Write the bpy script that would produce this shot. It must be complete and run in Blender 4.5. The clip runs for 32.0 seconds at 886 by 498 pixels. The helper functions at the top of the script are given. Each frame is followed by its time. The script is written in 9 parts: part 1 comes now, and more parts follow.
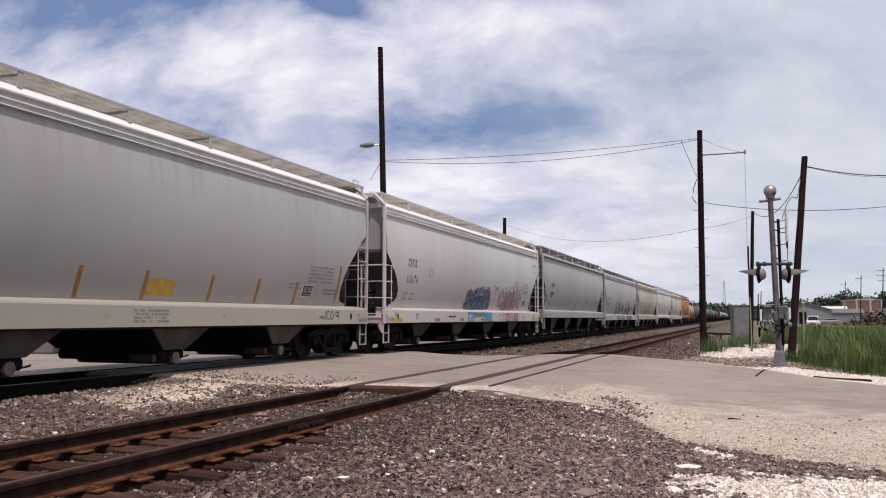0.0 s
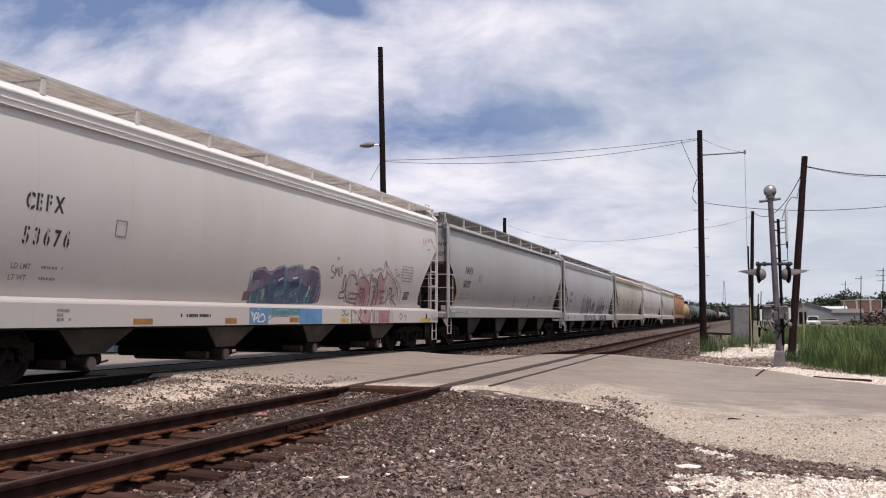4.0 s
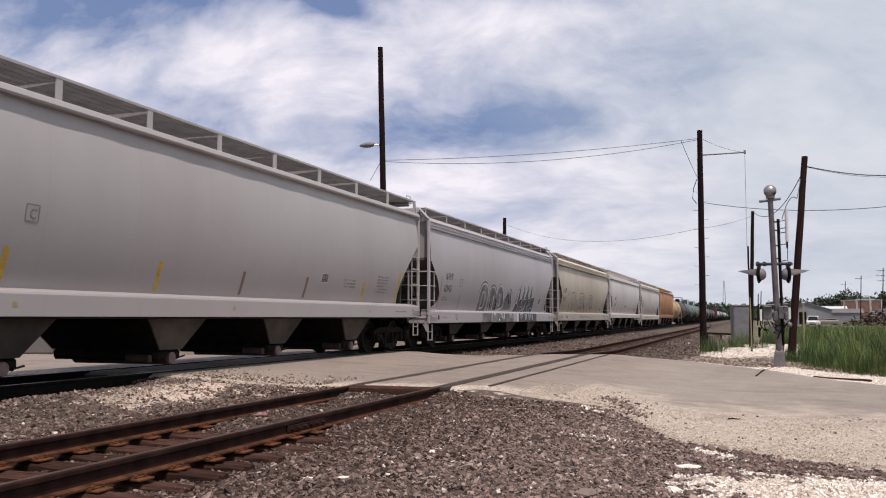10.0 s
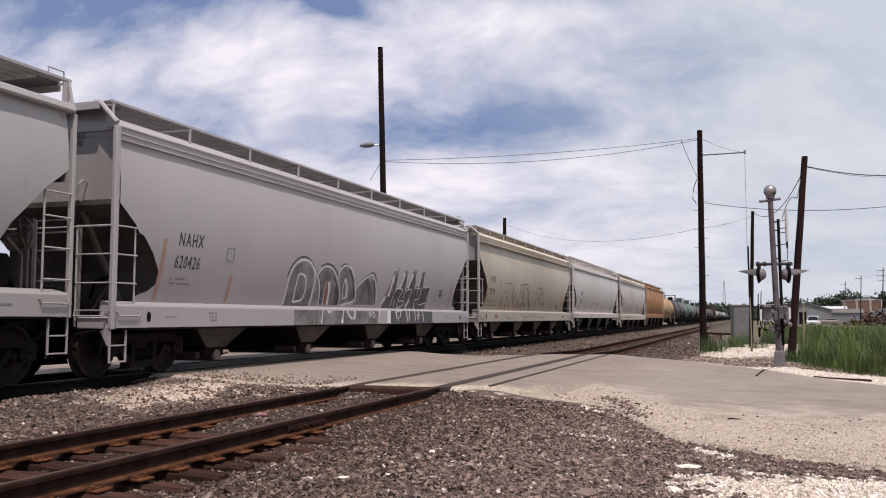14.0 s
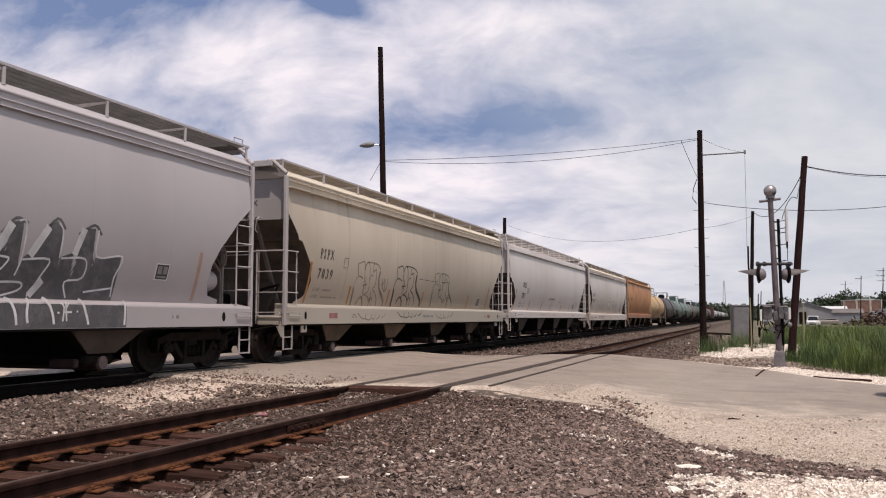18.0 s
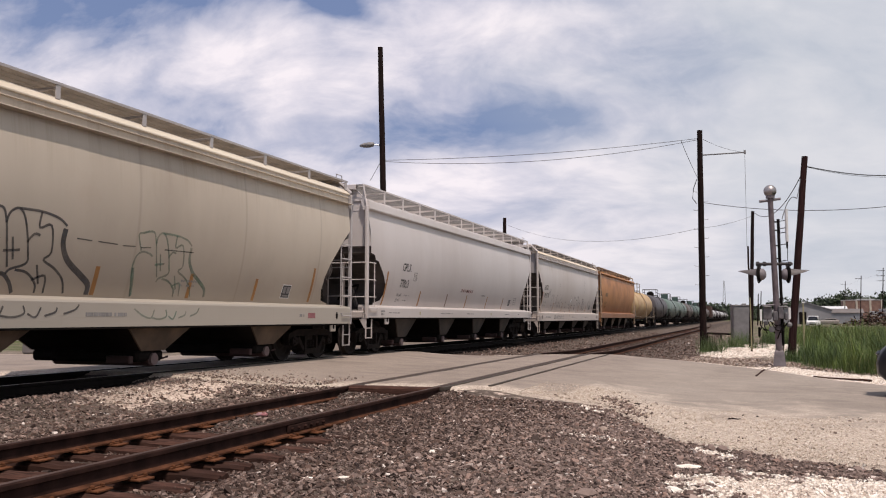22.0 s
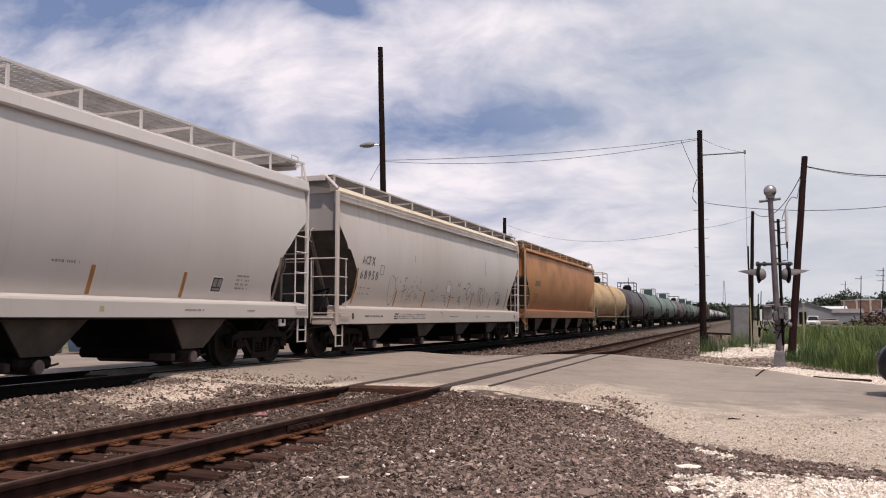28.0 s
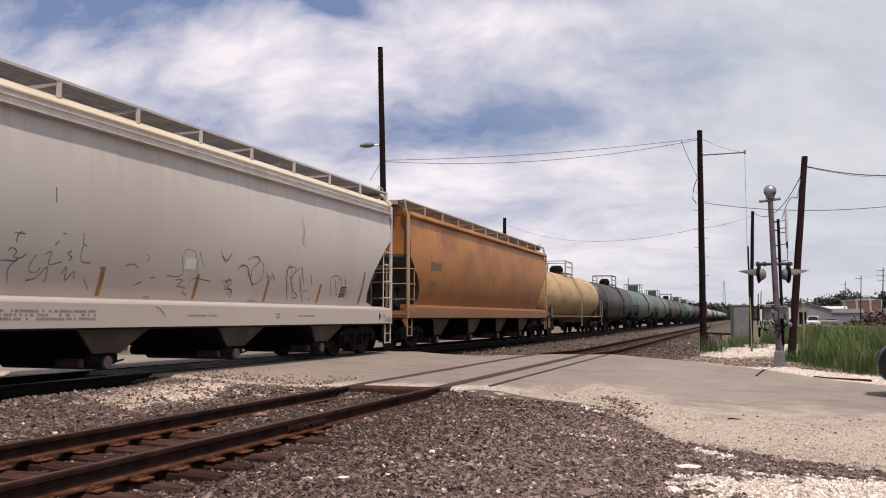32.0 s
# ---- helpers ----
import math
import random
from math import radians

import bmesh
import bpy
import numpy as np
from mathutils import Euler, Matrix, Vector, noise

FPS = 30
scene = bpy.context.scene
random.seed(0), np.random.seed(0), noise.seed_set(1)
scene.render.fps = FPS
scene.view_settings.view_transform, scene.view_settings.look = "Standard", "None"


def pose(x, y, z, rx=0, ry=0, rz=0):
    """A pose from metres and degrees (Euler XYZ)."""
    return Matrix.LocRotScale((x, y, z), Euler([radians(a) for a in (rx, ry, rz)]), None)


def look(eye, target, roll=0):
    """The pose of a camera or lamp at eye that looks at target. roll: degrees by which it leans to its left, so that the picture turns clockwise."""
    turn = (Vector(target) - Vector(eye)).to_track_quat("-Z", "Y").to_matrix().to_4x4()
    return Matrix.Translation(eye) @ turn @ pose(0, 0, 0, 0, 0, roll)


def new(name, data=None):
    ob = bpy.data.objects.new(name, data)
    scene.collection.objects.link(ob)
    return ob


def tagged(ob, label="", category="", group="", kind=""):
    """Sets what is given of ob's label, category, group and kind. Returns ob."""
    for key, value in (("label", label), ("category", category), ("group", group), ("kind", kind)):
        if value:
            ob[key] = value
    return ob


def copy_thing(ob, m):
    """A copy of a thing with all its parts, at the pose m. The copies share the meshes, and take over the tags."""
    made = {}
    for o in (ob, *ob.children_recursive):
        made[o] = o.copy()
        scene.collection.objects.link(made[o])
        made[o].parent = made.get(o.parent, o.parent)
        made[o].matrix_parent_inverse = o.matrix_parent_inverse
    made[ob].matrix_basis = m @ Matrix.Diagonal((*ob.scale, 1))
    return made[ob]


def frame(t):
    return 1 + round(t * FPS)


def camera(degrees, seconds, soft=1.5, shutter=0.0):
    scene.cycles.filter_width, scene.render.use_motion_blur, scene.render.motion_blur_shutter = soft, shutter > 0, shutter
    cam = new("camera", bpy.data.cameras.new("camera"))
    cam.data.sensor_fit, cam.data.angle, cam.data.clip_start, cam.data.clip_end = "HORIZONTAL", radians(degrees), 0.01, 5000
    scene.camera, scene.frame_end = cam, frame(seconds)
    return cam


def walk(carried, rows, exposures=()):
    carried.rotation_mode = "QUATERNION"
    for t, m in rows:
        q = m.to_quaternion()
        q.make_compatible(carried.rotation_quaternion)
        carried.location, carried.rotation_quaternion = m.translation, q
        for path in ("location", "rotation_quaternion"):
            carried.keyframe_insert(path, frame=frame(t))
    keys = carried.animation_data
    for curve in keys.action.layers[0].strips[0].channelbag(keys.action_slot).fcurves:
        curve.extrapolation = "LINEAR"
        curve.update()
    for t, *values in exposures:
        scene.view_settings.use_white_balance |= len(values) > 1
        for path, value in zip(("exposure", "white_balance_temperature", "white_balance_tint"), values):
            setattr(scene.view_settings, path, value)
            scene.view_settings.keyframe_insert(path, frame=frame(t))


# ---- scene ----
# Camera on a tripod beside a grade crossing; +y runs along the tracks, z = 0 is the rail top of the main track.
FOV = 53.37
SPEED = 3.70                      # the train's speed towards -y, metres a second
TRAIN_X = -11.05                  # centre line of the main track
SIDING_X = -5.62                  # centre line of the siding
EYE = Vector((0.0, 0.0, 0.99))
YAW, PITCH, ROLL = 18.94, 4.47, 0.0
cam = camera(FOV, 32.0, soft=1.12)
aim = EYE + Vector((-math.sin(radians(YAW)) * math.cos(radians(PITCH)), math.cos(radians(YAW)) * math.cos(radians(PITCH)), math.sin(radians(PITCH)))) * 10
walk(cam, [(0.0, look(EYE, aim, ROLL)), (32.0, look(EYE, aim, ROLL))], [(0.0, 0.0, 6450, 16.0), (3.5, 0.0, 6450, 16.0), (6.0, 0.0, 6550, 16.5), (14.0, 0.0, 6550, 16.5), (17.0, 0.0, 6780, 18.0), (32.0, 0.0, 6780, 18.0)])

# ---- light ----
SUN_EL, SUN_AZ = 65.5, 140.0       # elevation; degrees from +y towards +x
sun_way = Vector((math.sin(radians(SUN_AZ)) * math.cos(radians(SUN_EL)), math.cos(radians(SUN_AZ)) * math.cos(radians(SUN_EL)), math.sin(radians(SUN_EL))))
sun = new("sun", bpy.data.lights.new("sun", "SUN"))
sun.data.energy, sun.data.angle, sun.data.color = 3.7, radians(0.6), (1.0, 0.94, 0.85)
sun.matrix_world = look(sun_way * 50, (0, 0, 0))
scene.view_settings.exposure = 0.0


class Tree:
    """Short hand for a node tree."""

    def __init__(self, tree):
        self.t = tree
        self.t.nodes.clear()

    def n(self, kind, **kw):
        node = self.t.nodes.new(kind)
        for k, v in kw.items():
            if k == "op":
                node.operation = v
            elif k == "blend":
                node.blend_type = v
            elif k == "dtype":
                node.data_type = v
            elif k == "sky":
                node.sky_type = v
        return node

    def put(self, sock, v):
        if isinstance(v, bpy.types.NodeSocket):
            self.t.links.new(v, sock)
        elif isinstance(v, (tuple, list)) and sock.type == "RGBA" and len(v) == 3:
            sock.default_value = (*v, 1)
        else:
            sock.default_value = v

    def math(self, op, a, b=0.0, c=0.0, clamp=False):
        m = self.n("ShaderNodeMath", op=op)
        m.use_clamp = clamp
        for i, v in enumerate((a, b, c)):
            self.put(m.inputs[i], v)
        return m.outputs[0]

    def mix(self, fac, a, b, blend="MIX"):
        m = self.n("ShaderNodeMix", dtype="RGBA", blend=blend)
        self.put(m.inputs[0], fac), self.put(m.inputs[6], a), self.put(m.inputs[7], b)
        return m.outputs[2]

    def noise(self, vec, scale, detail=4.0, rough=0.55, dist=0.0):
        m = self.n("ShaderNodeTexNoise")
        if vec is not None:
            self.put(m.inputs["Vector"], vec)
        m.inputs["Scale"].default_value, m.inputs["Detail"].default_value = scale, detail
        m.inputs["Roughness"].default_value, m.inputs["Distortion"].default_value = rough, dist
        return m.outputs["Fac"]

    def ramp(self, fac, *stops):
        m = self.n("ShaderNodeValToRGB")
        e = m.color_ramp.elements
        while len(e) < len(stops):
            e.new(0.5)
        for el, (p, c) in zip(e, stops):
            el.position = p
            el.color = (*c, 1) if isinstance(c, tuple) else (c, c, c, 1)
        self.put(m.inputs[0], fac)
        return m.outputs[0]

    def scaled(self, vec, x, y, z, off=(0, 0, 0)):
        m = self.n("ShaderNodeMapping")
        m.inputs["Scale"].default_value, m.inputs["Location"].default_value = (x, y, z), off
        self.put(m.inputs[0], vec)
        return m.outputs[0]


def build_world():
    world = bpy.data.worlds.new("sky")
    scene.world = world
    world.use_nodes = True
    t = Tree(world.node_tree)
    out, bg = t.n("ShaderNodeOutputWorld"), t.n("ShaderNodeBackground")
    sky = t.n("ShaderNodeTexSky", sky="NISHITA")
    sky.sun_disc, sky.sun_elevation, sky.sun_rotation = False, radians(SUN_EL), radians(SUN_AZ)
    sky.air_density, sky.dust_density, sky.ozone_density = 1.0, 1.2, 1.5
    co = t.n("ShaderNodeTexCoord").outputs["Generated"]
    sep = t.n("ShaderNodeSeparateXYZ")
    t.put(sep.inputs[0], co)
    # cloud layer: streaks drawn out along the wind, gathered into a few broad banks
    ahead = Vector((-math.sin(radians(YAW)), math.cos(radians(YAW)), 0))
    aside = Vector((math.cos(radians(YAW)), math.sin(radians(YAW)), 0))

    def dot(w):
        m = t.n("ShaderNodeVectorMath", op="DOT_PRODUCT")
        t.put(m.inputs[0], co)
        m.inputs[1].default_value = w
        return m.outputs["Value"]
    deep = t.math("MAXIMUM", t.math("ABSOLUTE", dot(ahead)), 0.25)
    u, v = t.math("DIVIDE", dot(aside), deep), t.math("DIVIDE", sep.outputs[2], deep)

    def bank(cu, cv, su, sv, tilt, amount):
        """A soft gathering (or thinning) of the cloud round one direction."""
        c, s = math.cos(radians(tilt)), math.sin(radians(tilt))
        a, b = t.math("SUBTRACT", u, cu), t.math("SUBTRACT", v, cv)
        p = t.math("DIVIDE", t.math("ADD", t.math("MULTIPLY", a, c), t.math("MULTIPLY", b, s)), su)
        q = t.math("DIVIDE", t.math("SUBTRACT", t.math("MULTIPLY", b, c), t.math("MULTIPLY", a, s)), sv)
        d = t.math("ADD", t.math("MULTIPLY", p, p), t.math("MULTIPLY", q, q))
        return t.math("MULTIPLY", t.math("POWER", 2.718, t.math("MULTIPLY", d, -1.0)), amount)
    h = t.math("ADD", t.math("MAXIMUM", sep.outputs[2], 0.0), 0.30)
    com = t.n("ShaderNodeCombineXYZ")
    t.put(com.inputs[0], t.math("DIVIDE", u, 1.0)), t.put(com.inputs[1], t.math("DIVIDE", v, h))
    turn = t.n("ShaderNodeMapping")
    turn.inputs["Rotation"].default_value = (0, 0, radians(CLOUD_TURN))
    t.put(turn.inputs[0], com.outputs[0])
    p = turn.outputs[0]
    big = t.noise(t.scaled(p, 2.0, 4.2, 1, CLOUD_AT), 1.0, 4.0, 0.5, 0.5)
    mid = t.noise(t.scaled(p, 5.0, 9.0, 1, (1, 4, 0)), 1.0, 7.0, 0.58, 0.6)
    fine = t.noise(t.scaled(p, 15.0, 27.0, 1, (3, 1, 0)), 1.0, 5.0, 0.56, 0.4)
    both = t.math("ADD", t.math("ADD", t.math("MULTIPLY", big, 0.34), t.math("MULTIPLY", mid, 0.44)), t.math("MULTIPLY", fine, 0.22))
    for spec in CLOUD_BANKS:
        both = t.math("ADD", both, bank(*spec))
    low = t.math("SUBTRACT", 0.26, v, clamp=True)
    dens = t.math("ADD", t.math("ADD", t.math("MULTIPLY", t.math("SUBTRACT", both, 0.5), 1.28), 0.5), t.math("MULTIPLY", low, 0.40))
    veil = t.ramp(dens, (0.38, 0.06), (0.50, 0.62), (0.60, 0.86), (0.72, 1.0))
    tone = t.ramp(dens, (0.46, (0.545, 0.59, 0.71)), (0.58, (0.685, 0.71, 0.80)), (0.72, (0.90, 0.895, 0.94)))
    blue = t.mix(1.0, sky.outputs[0], (SKY_GAIN,) * 3, "MULTIPLY")
    blue = t.mix(0.6, blue, (0.17, 0.27, 0.52))
    haze = t.math("MULTIPLY", t.ramp(t.math("ADD", u, t.math("MULTIPLY", t.math("SUBTRACT", big, 0.5), 0.5)), (0.02, 0.0), (0.36, 1.0)), 0.72)
    t.put(bg.inputs[0], t.mix(haze, t.mix(veil, blue, tone), (0.582, 0.660, 0.706)))
    bg.inputs[1].default_value = 1.0
    t.put(out.inputs[0], bg.outputs[0])


CLOUD_TURN, CLOUD_AT, SKY_GAIN = -4.0, (0.3, 0.7, 0.0), 0.075
# direction across and up, half widths, tilt in degrees, share
CLOUD_BANKS = ((0.14, 0.085, 0.26, 0.05, 0, 0.12), (-0.27, 0.275, 0.24, 0.045, 8, 0.115), (0.06, 0.345, 0.20, 0.035, 3, 0.10), (0.05, 0.165, 0.24, 0.028, 4, 0.15),
               (-0.46, 0.345, 0.16, 0.026, 6, -0.10), (0.01, 0.222, 0.13, 0.018, 4, -0.085), (-0.124, 0.362, 0.05, 0.012, -20, -0.16), (-0.25, 0.320, 0.15, 0.028, 8, 0.035), (-0.40, 0.283, 0.14, 0.026, 8, 0.06),
               (-0.29, 0.377, 0.20, 0.016, 0, -0.10), (-0.19, 0.217, 0.10, 0.018, 0, -0.04),
               (0.42, 0.20, 0.26, 0.16, 0, 0.05), (-0.47, 0.37, 0.22, 0.05, 0, -0.04))
build_world()


# ---- materials ----
def material(name):
    m = bpy.data.materials.new(name)
    m.use_nodes = True
    t = Tree(m.node_tree)
    out, b = t.n("ShaderNodeOutputMaterial"), t.n("ShaderNodeBsdfPrincipled")
    t.put(out.inputs[0], b.outputs[0])
    return m, t, b


def bump(t, b, height, strength, dist=0.02):
    n = t.n("ShaderNodeBump")
    n.inputs["Strength"].default_value, n.inputs["Distance"].default_value = strength, dist
    t.put(n.inputs["Height"], height)
    t.put(b.inputs["Normal"], n.outputs[0])


def plain(name, c, rough=0.6, metal=0.0, vary=0.18, scale=6.0, grime=None, relief=0.0, gloss=0.5):
    """Paint, metal or plastic with a mottled tone and a little dirt."""
    m, t, b = material(name)
    co = t.n("ShaderNodeTexCoord").outputs["Object"]
    a, f = t.noise(co, scale, 5), t.noise(co, scale * 9, 3)
    dark = tuple(x * (1 - vary * 1.6) for x in c) if grime is None else grime
    lite = tuple(min(1, x * (1 + vary * 0.5)) for x in c)
    col = t.mix(t.ramp(a, (0.3, 0.0), (0.75, 1.0)), dark, lite)
    col = t.mix(t.math("MULTIPLY", f, 0.2), col, tuple(x * 0.7 for x in c))
    t.put(b.inputs["Base Color"], col)
    t.put(b.inputs["Roughness"], t.math("ADD", t.math("MULTIPLY", a, 0.25), rough - 0.12))
    b.inputs["Metallic"].default_value = metal
    b.inputs["Specular IOR Level"].default_value = gloss
    if relief:
        bump(t, b, f, relief, 0.01)
    return m


def car_paint(name, c, dirt=(0.30, 0.26, 0.22), amount=0.5, rust=0.0, low=1.2, high=4.4, seed=0.55, run=0.10, across=0.5, seam=2.05, drip=None, drips=0.0, seam_dark=0.10):
    """Weathered wagon paint: soft vertical streaks, panel mottling, road dirt and painted-in shade near the sill, rust
    runs.
    """
    m, t, b = material(name)
    co = t.n("ShaderNodeTexCoord").outputs["Object"]
    sep = t.n("ShaderNodeSeparateXYZ")
    t.put(sep.inputs[0], co)
    streak = t.noise(t.scaled(co, 1.0, across, run), 0.9, 5, 0.55)
    panel = t.noise(co, 0.45, 3)
    fine = t.noise(t.scaled(co, 1, across, max(0.3, run)), 1.9, 7, 0.62)
    # Darker towards the sill: road dirt plus the turned-under side's shade, painted in.
    dirt_and_shade = t.ramp(t.math("DIVIDE", t.math("SUBTRACT", sep.outputs[2], low), high - low), (0.0, 1.0), (0.08, 0.80), (0.30, 0.42), (0.60, 0.11), (1.0, 0.04))
    col = t.mix(t.math("MULTIPLY", t.ramp(streak, (0.42, 0.0), (0.80, 1.0)), amount * 0.8), c, dirt)
    col = t.mix(t.math("MULTIPLY", dirt_and_shade, amount), col, dirt)
    col = t.mix(t.math("MULTIPLY", t.ramp(panel, (0.4, 0.0), (0.7, 1.0)), 0.16), col, tuple(x * 0.80 for x in c))
    col = t.mix(t.math("MULTIPLY", t.ramp(fine, (0.56, 0.0), (0.80, 1.0)), 0.22 * amount), col, tuple(x * 0.5 for x in dirt))
    if rust:
        spot = t.ramp(t.noise(t.scaled(co, 1, across, max(0.3, run)), 1.2, 8, 0.65), (seed, 0.0), (seed + 0.13, 1.0))
        col = t.mix(t.math("MULTIPLY", spot, rust), col, (0.26, 0.10, 0.035))
    if drips:                                            # narrow runs that come down from the roof's edge, each its own length
        lanes = t.noise(t.scaled(co, 0.0, 1.0, 0.03), 3.6, 6, 0.7)
        length = t.noise(t.scaled(co, 0.0, 1.0, 0.0, (0, 9, 0)), 1.1, 3)
        reach = t.math("ADD", t.math("MULTIPLY", t.math("SUBTRACT", sep.outputs[2], 3.55), 0.55), t.math("MULTIPLY", length, 0.9))
        col = t.mix(t.math("MULTIPLY", t.math("MULTIPLY", t.ramp(lanes, (0.50, 0.0), (0.68, 1.0)), t.ramp(reach, (0.18, 0.0), (0.62, 1.0))), drips), col, drip)
    part_y = t.math("FRACT", t.math("DIVIDE", sep.outputs[1], seam))
    line = t.ramp(t.math("ABSOLUTE", t.math("SUBTRACT", part_y, 0.5)), (0.486, 0.0), (0.499, 1.0))
    col = t.mix(t.math("MULTIPLY", line, seam_dark), col, dirt)
    t.put(b.inputs["Base Color"], col)
    t.put(b.inputs["Roughness"], t.math("ADD", t.math("MULTIPLY", streak, 0.25), 0.38))
    dent = t.noise(t.scaled(co, 1, 0.7, 0.5), 1.1, 2)
    bump(t, b, t.math("ADD", dent, t.math("MULTIPLY", line, 0.05)), 0.35, 0.05)
    return m


def wood(name, c, dark):
    m, t, b = material(name)
    co = t.n("ShaderNodeTexCoord").outputs["Object"]
    rnd = t.n("ShaderNodeObjectInfo").outputs["Random"]
    grain = t.noise(t.scaled(co, 1.4, 18, 18), 2.5, 8, 0.65)
    spot = t.noise(co, 3.0, 5)
    col = t.mix(t.ramp(grain, (0.3, 0.0), (0.7, 1.0)), dark, c)
    col = t.mix(t.math("MULTIPLY", t.math("POWER", rnd, 1.6), 0.75), col, tuple(x * 0.26 for x in c))
    col = t.mix(t.math("MULTIPLY", t.ramp(spot, (0.5, 0.0), (0.7, 1.0)), 0.5), col, dark)
    t.put(b.inputs["Base Color"], col)
    b.inputs["Roughness"].default_value = 0.9
    b.inputs["Specular IOR Level"].default_value = 0.08
    bump(t, b, grain, 0.6, 0.01)
    return m


def pole_wood(name, c, dark):
    m, t, b = material(name)
    co = t.n("ShaderNodeTexCoord").outputs["Object"]
    grain = t.noise(t.scaled(co, 22, 22, 0.7), 1.5, 8, 0.65)
    patch = t.noise(co, 0.8, 4)
    col = t.mix(t.ramp(grain, (0.35, 0.0), (0.65, 1.0)), dark, c)
    col = t.mix(t.math("MULTIPLY", patch, 0.5), col, dark)
    t.put(b.inputs["Base Color"], col)
    b.inputs["Roughness"].default_value = 0.95
    b.inputs["Specular IOR Level"].default_value = 0.08
    bump(t, b, grain, 0.7, 0.02)
    return m


def stone(name, *stops, soil=0.5):
    """Loose stone, each piece its own tone."""
    m, t, b = material(name)
    rnd = t.n("ShaderNodeNewGeometry").outputs["Random Per Island"]
    co = t.n("ShaderNodeTexCoord").outputs["Object"]
    col = t.ramp(rnd, *stops)
    col = t.mix(t.math("MULTIPLY", t.noise(co, 60, 4), soil), col, (0.10, 0.082, 0.072))
    t.put(b.inputs["Base Color"], col)
    b.inputs["Roughness"].default_value = 0.95
    b.inputs["Specular IOR Level"].default_value = 0.1
    return m


def ground_material():
    m, t, b = material("ground")
    co = t.n("ShaderNodeTexCoord").outputs["Object"]
    at = t.n("ShaderNodeVertexColor")
    at.layer_name = "cover"
    sep = t.n("ShaderNodeSeparateColor")
    t.put(sep.inputs[0], at.outputs[0])
    broad, mid, fine, grit = t.noise(co, 0.35, 5), t.noise(co, 2.2, 6), t.noise(co, 14, 6, 0.65), t.noise(co, 55, 4, 0.7)
    vor = t.n("ShaderNodeTexVoronoi")
    t.put(vor.inputs["Vector"], co)
    vor.inputs["Scale"].default_value = 19
    dirt = t.mix(t.ramp(mid, (0.3, 0.0), (0.7, 1.0)), (0.20, 0.155, 0.12), (0.33, 0.27, 0.215))
    dirt = t.mix(t.ramp(grit, (0.4, 0.0), (0.65, 1.0)), (0.13, 0.105, 0.085), dirt)
    sepv = t.n("ShaderNodeSeparateColor")
    t.put(sepv.inputs[0], vor.outputs["Color"])
    ball = t.mix(sepv.outputs[0], (0.050, 0.037, 0.031), (0.170, 0.130, 0.108))
    ball = t.mix(t.math("MULTIPLY", mid, 0.5), ball, (0.085, 0.063, 0.051))
    # Low alpha blackens ballast: the train's shadow painted in, and the siding's darker bed.
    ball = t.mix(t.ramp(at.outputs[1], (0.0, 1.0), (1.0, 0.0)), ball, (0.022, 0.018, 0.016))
    lime = t.mix(t.ramp(fine, (0.35, 0.0), (0.65, 1.0)), (0.48, 0.365, 0.30), (0.74, 0.615, 0.515))
    lime = t.mix(t.ramp(grit, (0.34, 0.6), (0.49, 0.0)), lime, (0.13, 0.095, 0.075))
    green = t.mix(t.ramp(mid, (0.3, 0.0), (0.7, 1.0)), (0.045, 0.075, 0.02), (0.12, 0.14, 0.05))
    edge = t.math("MULTIPLY", t.math("SUBTRACT", t.noise(co, 3.2, 7, 0.65), 0.5), 1.5)

    def cut(ch):
        return t.ramp(t.math("ADD", sep.outputs[ch], edge), (0.42, 0.0), (0.58, 1.0))
    col = t.mix(cut(0), dirt, ball)
    col = t.mix(cut(1), col, lime)
    col = t.mix(cut(2), col, green)
    col = t.mix(t.math("MULTIPLY", t.ramp(t.noise(t.scaled(co, 1.0, 0.45, 1.0), 0.9, 7, 0.65), (0.45, 0.0), (0.62, 1.0)), 0.35), col, (0.075, 0.056, 0.044))
    t.put(b.inputs["Base Color"], t.mix(t.math("MULTIPLY", broad, 0.25), col, (0.17, 0.14, 0.115)))
    b.inputs["Roughness"].default_value = 0.97
    b.inputs["Specular IOR Level"].default_value = 0.1
    bump(t, b, t.math("ADD", t.math("MULTIPLY", vor.outputs["Distance"], -0.6), t.math("MULTIPLY", grit, 0.5)), 0.8, 0.03)
    return m


def asphalt_material():
    m, t, b = material("asphalt")
    co = t.n("ShaderNodeTexCoord").outputs["Object"]
    broad, mid, grit = t.noise(t.scaled(co, 1, 0.45, 1), 0.5, 5), t.noise(co, 1.8, 7, 0.6), t.noise(co, 70, 4, 0.7)
    col = t.mix(t.ramp(broad, (0.3, 0.0), (0.7, 1.0)), (0.255, 0.212, 0.176), (0.335, 0.283, 0.237))
    col = t.mix(t.math("MULTIPLY", t.ramp(mid, (0.42, 0.0), (0.70, 1.0)), 0.6), col, (0.40, 0.335, 0.275))
    col = t.mix(t.math("MULTIPLY", t.ramp(t.noise(t.scaled(co, 0.5, 1.4, 1, (7, 3, 0)), 0.9, 6, 0.6), (0.54, 0.0), (0.64, 1.0)), 0.35), col, (0.15, 0.125, 0.105))
    col = t.mix(t.math("MULTIPLY", t.ramp(grit, (0.35, 1.0), (0.6, 0.0)), 0.5), col, (0.12, 0.105, 0.095))
    at = t.n("ShaderNodeVertexColor")
    at.layer_name = "sand"
    two = t.n("ShaderNodeSeparateColor")
    t.put(two.inputs[0], at.outputs[0])
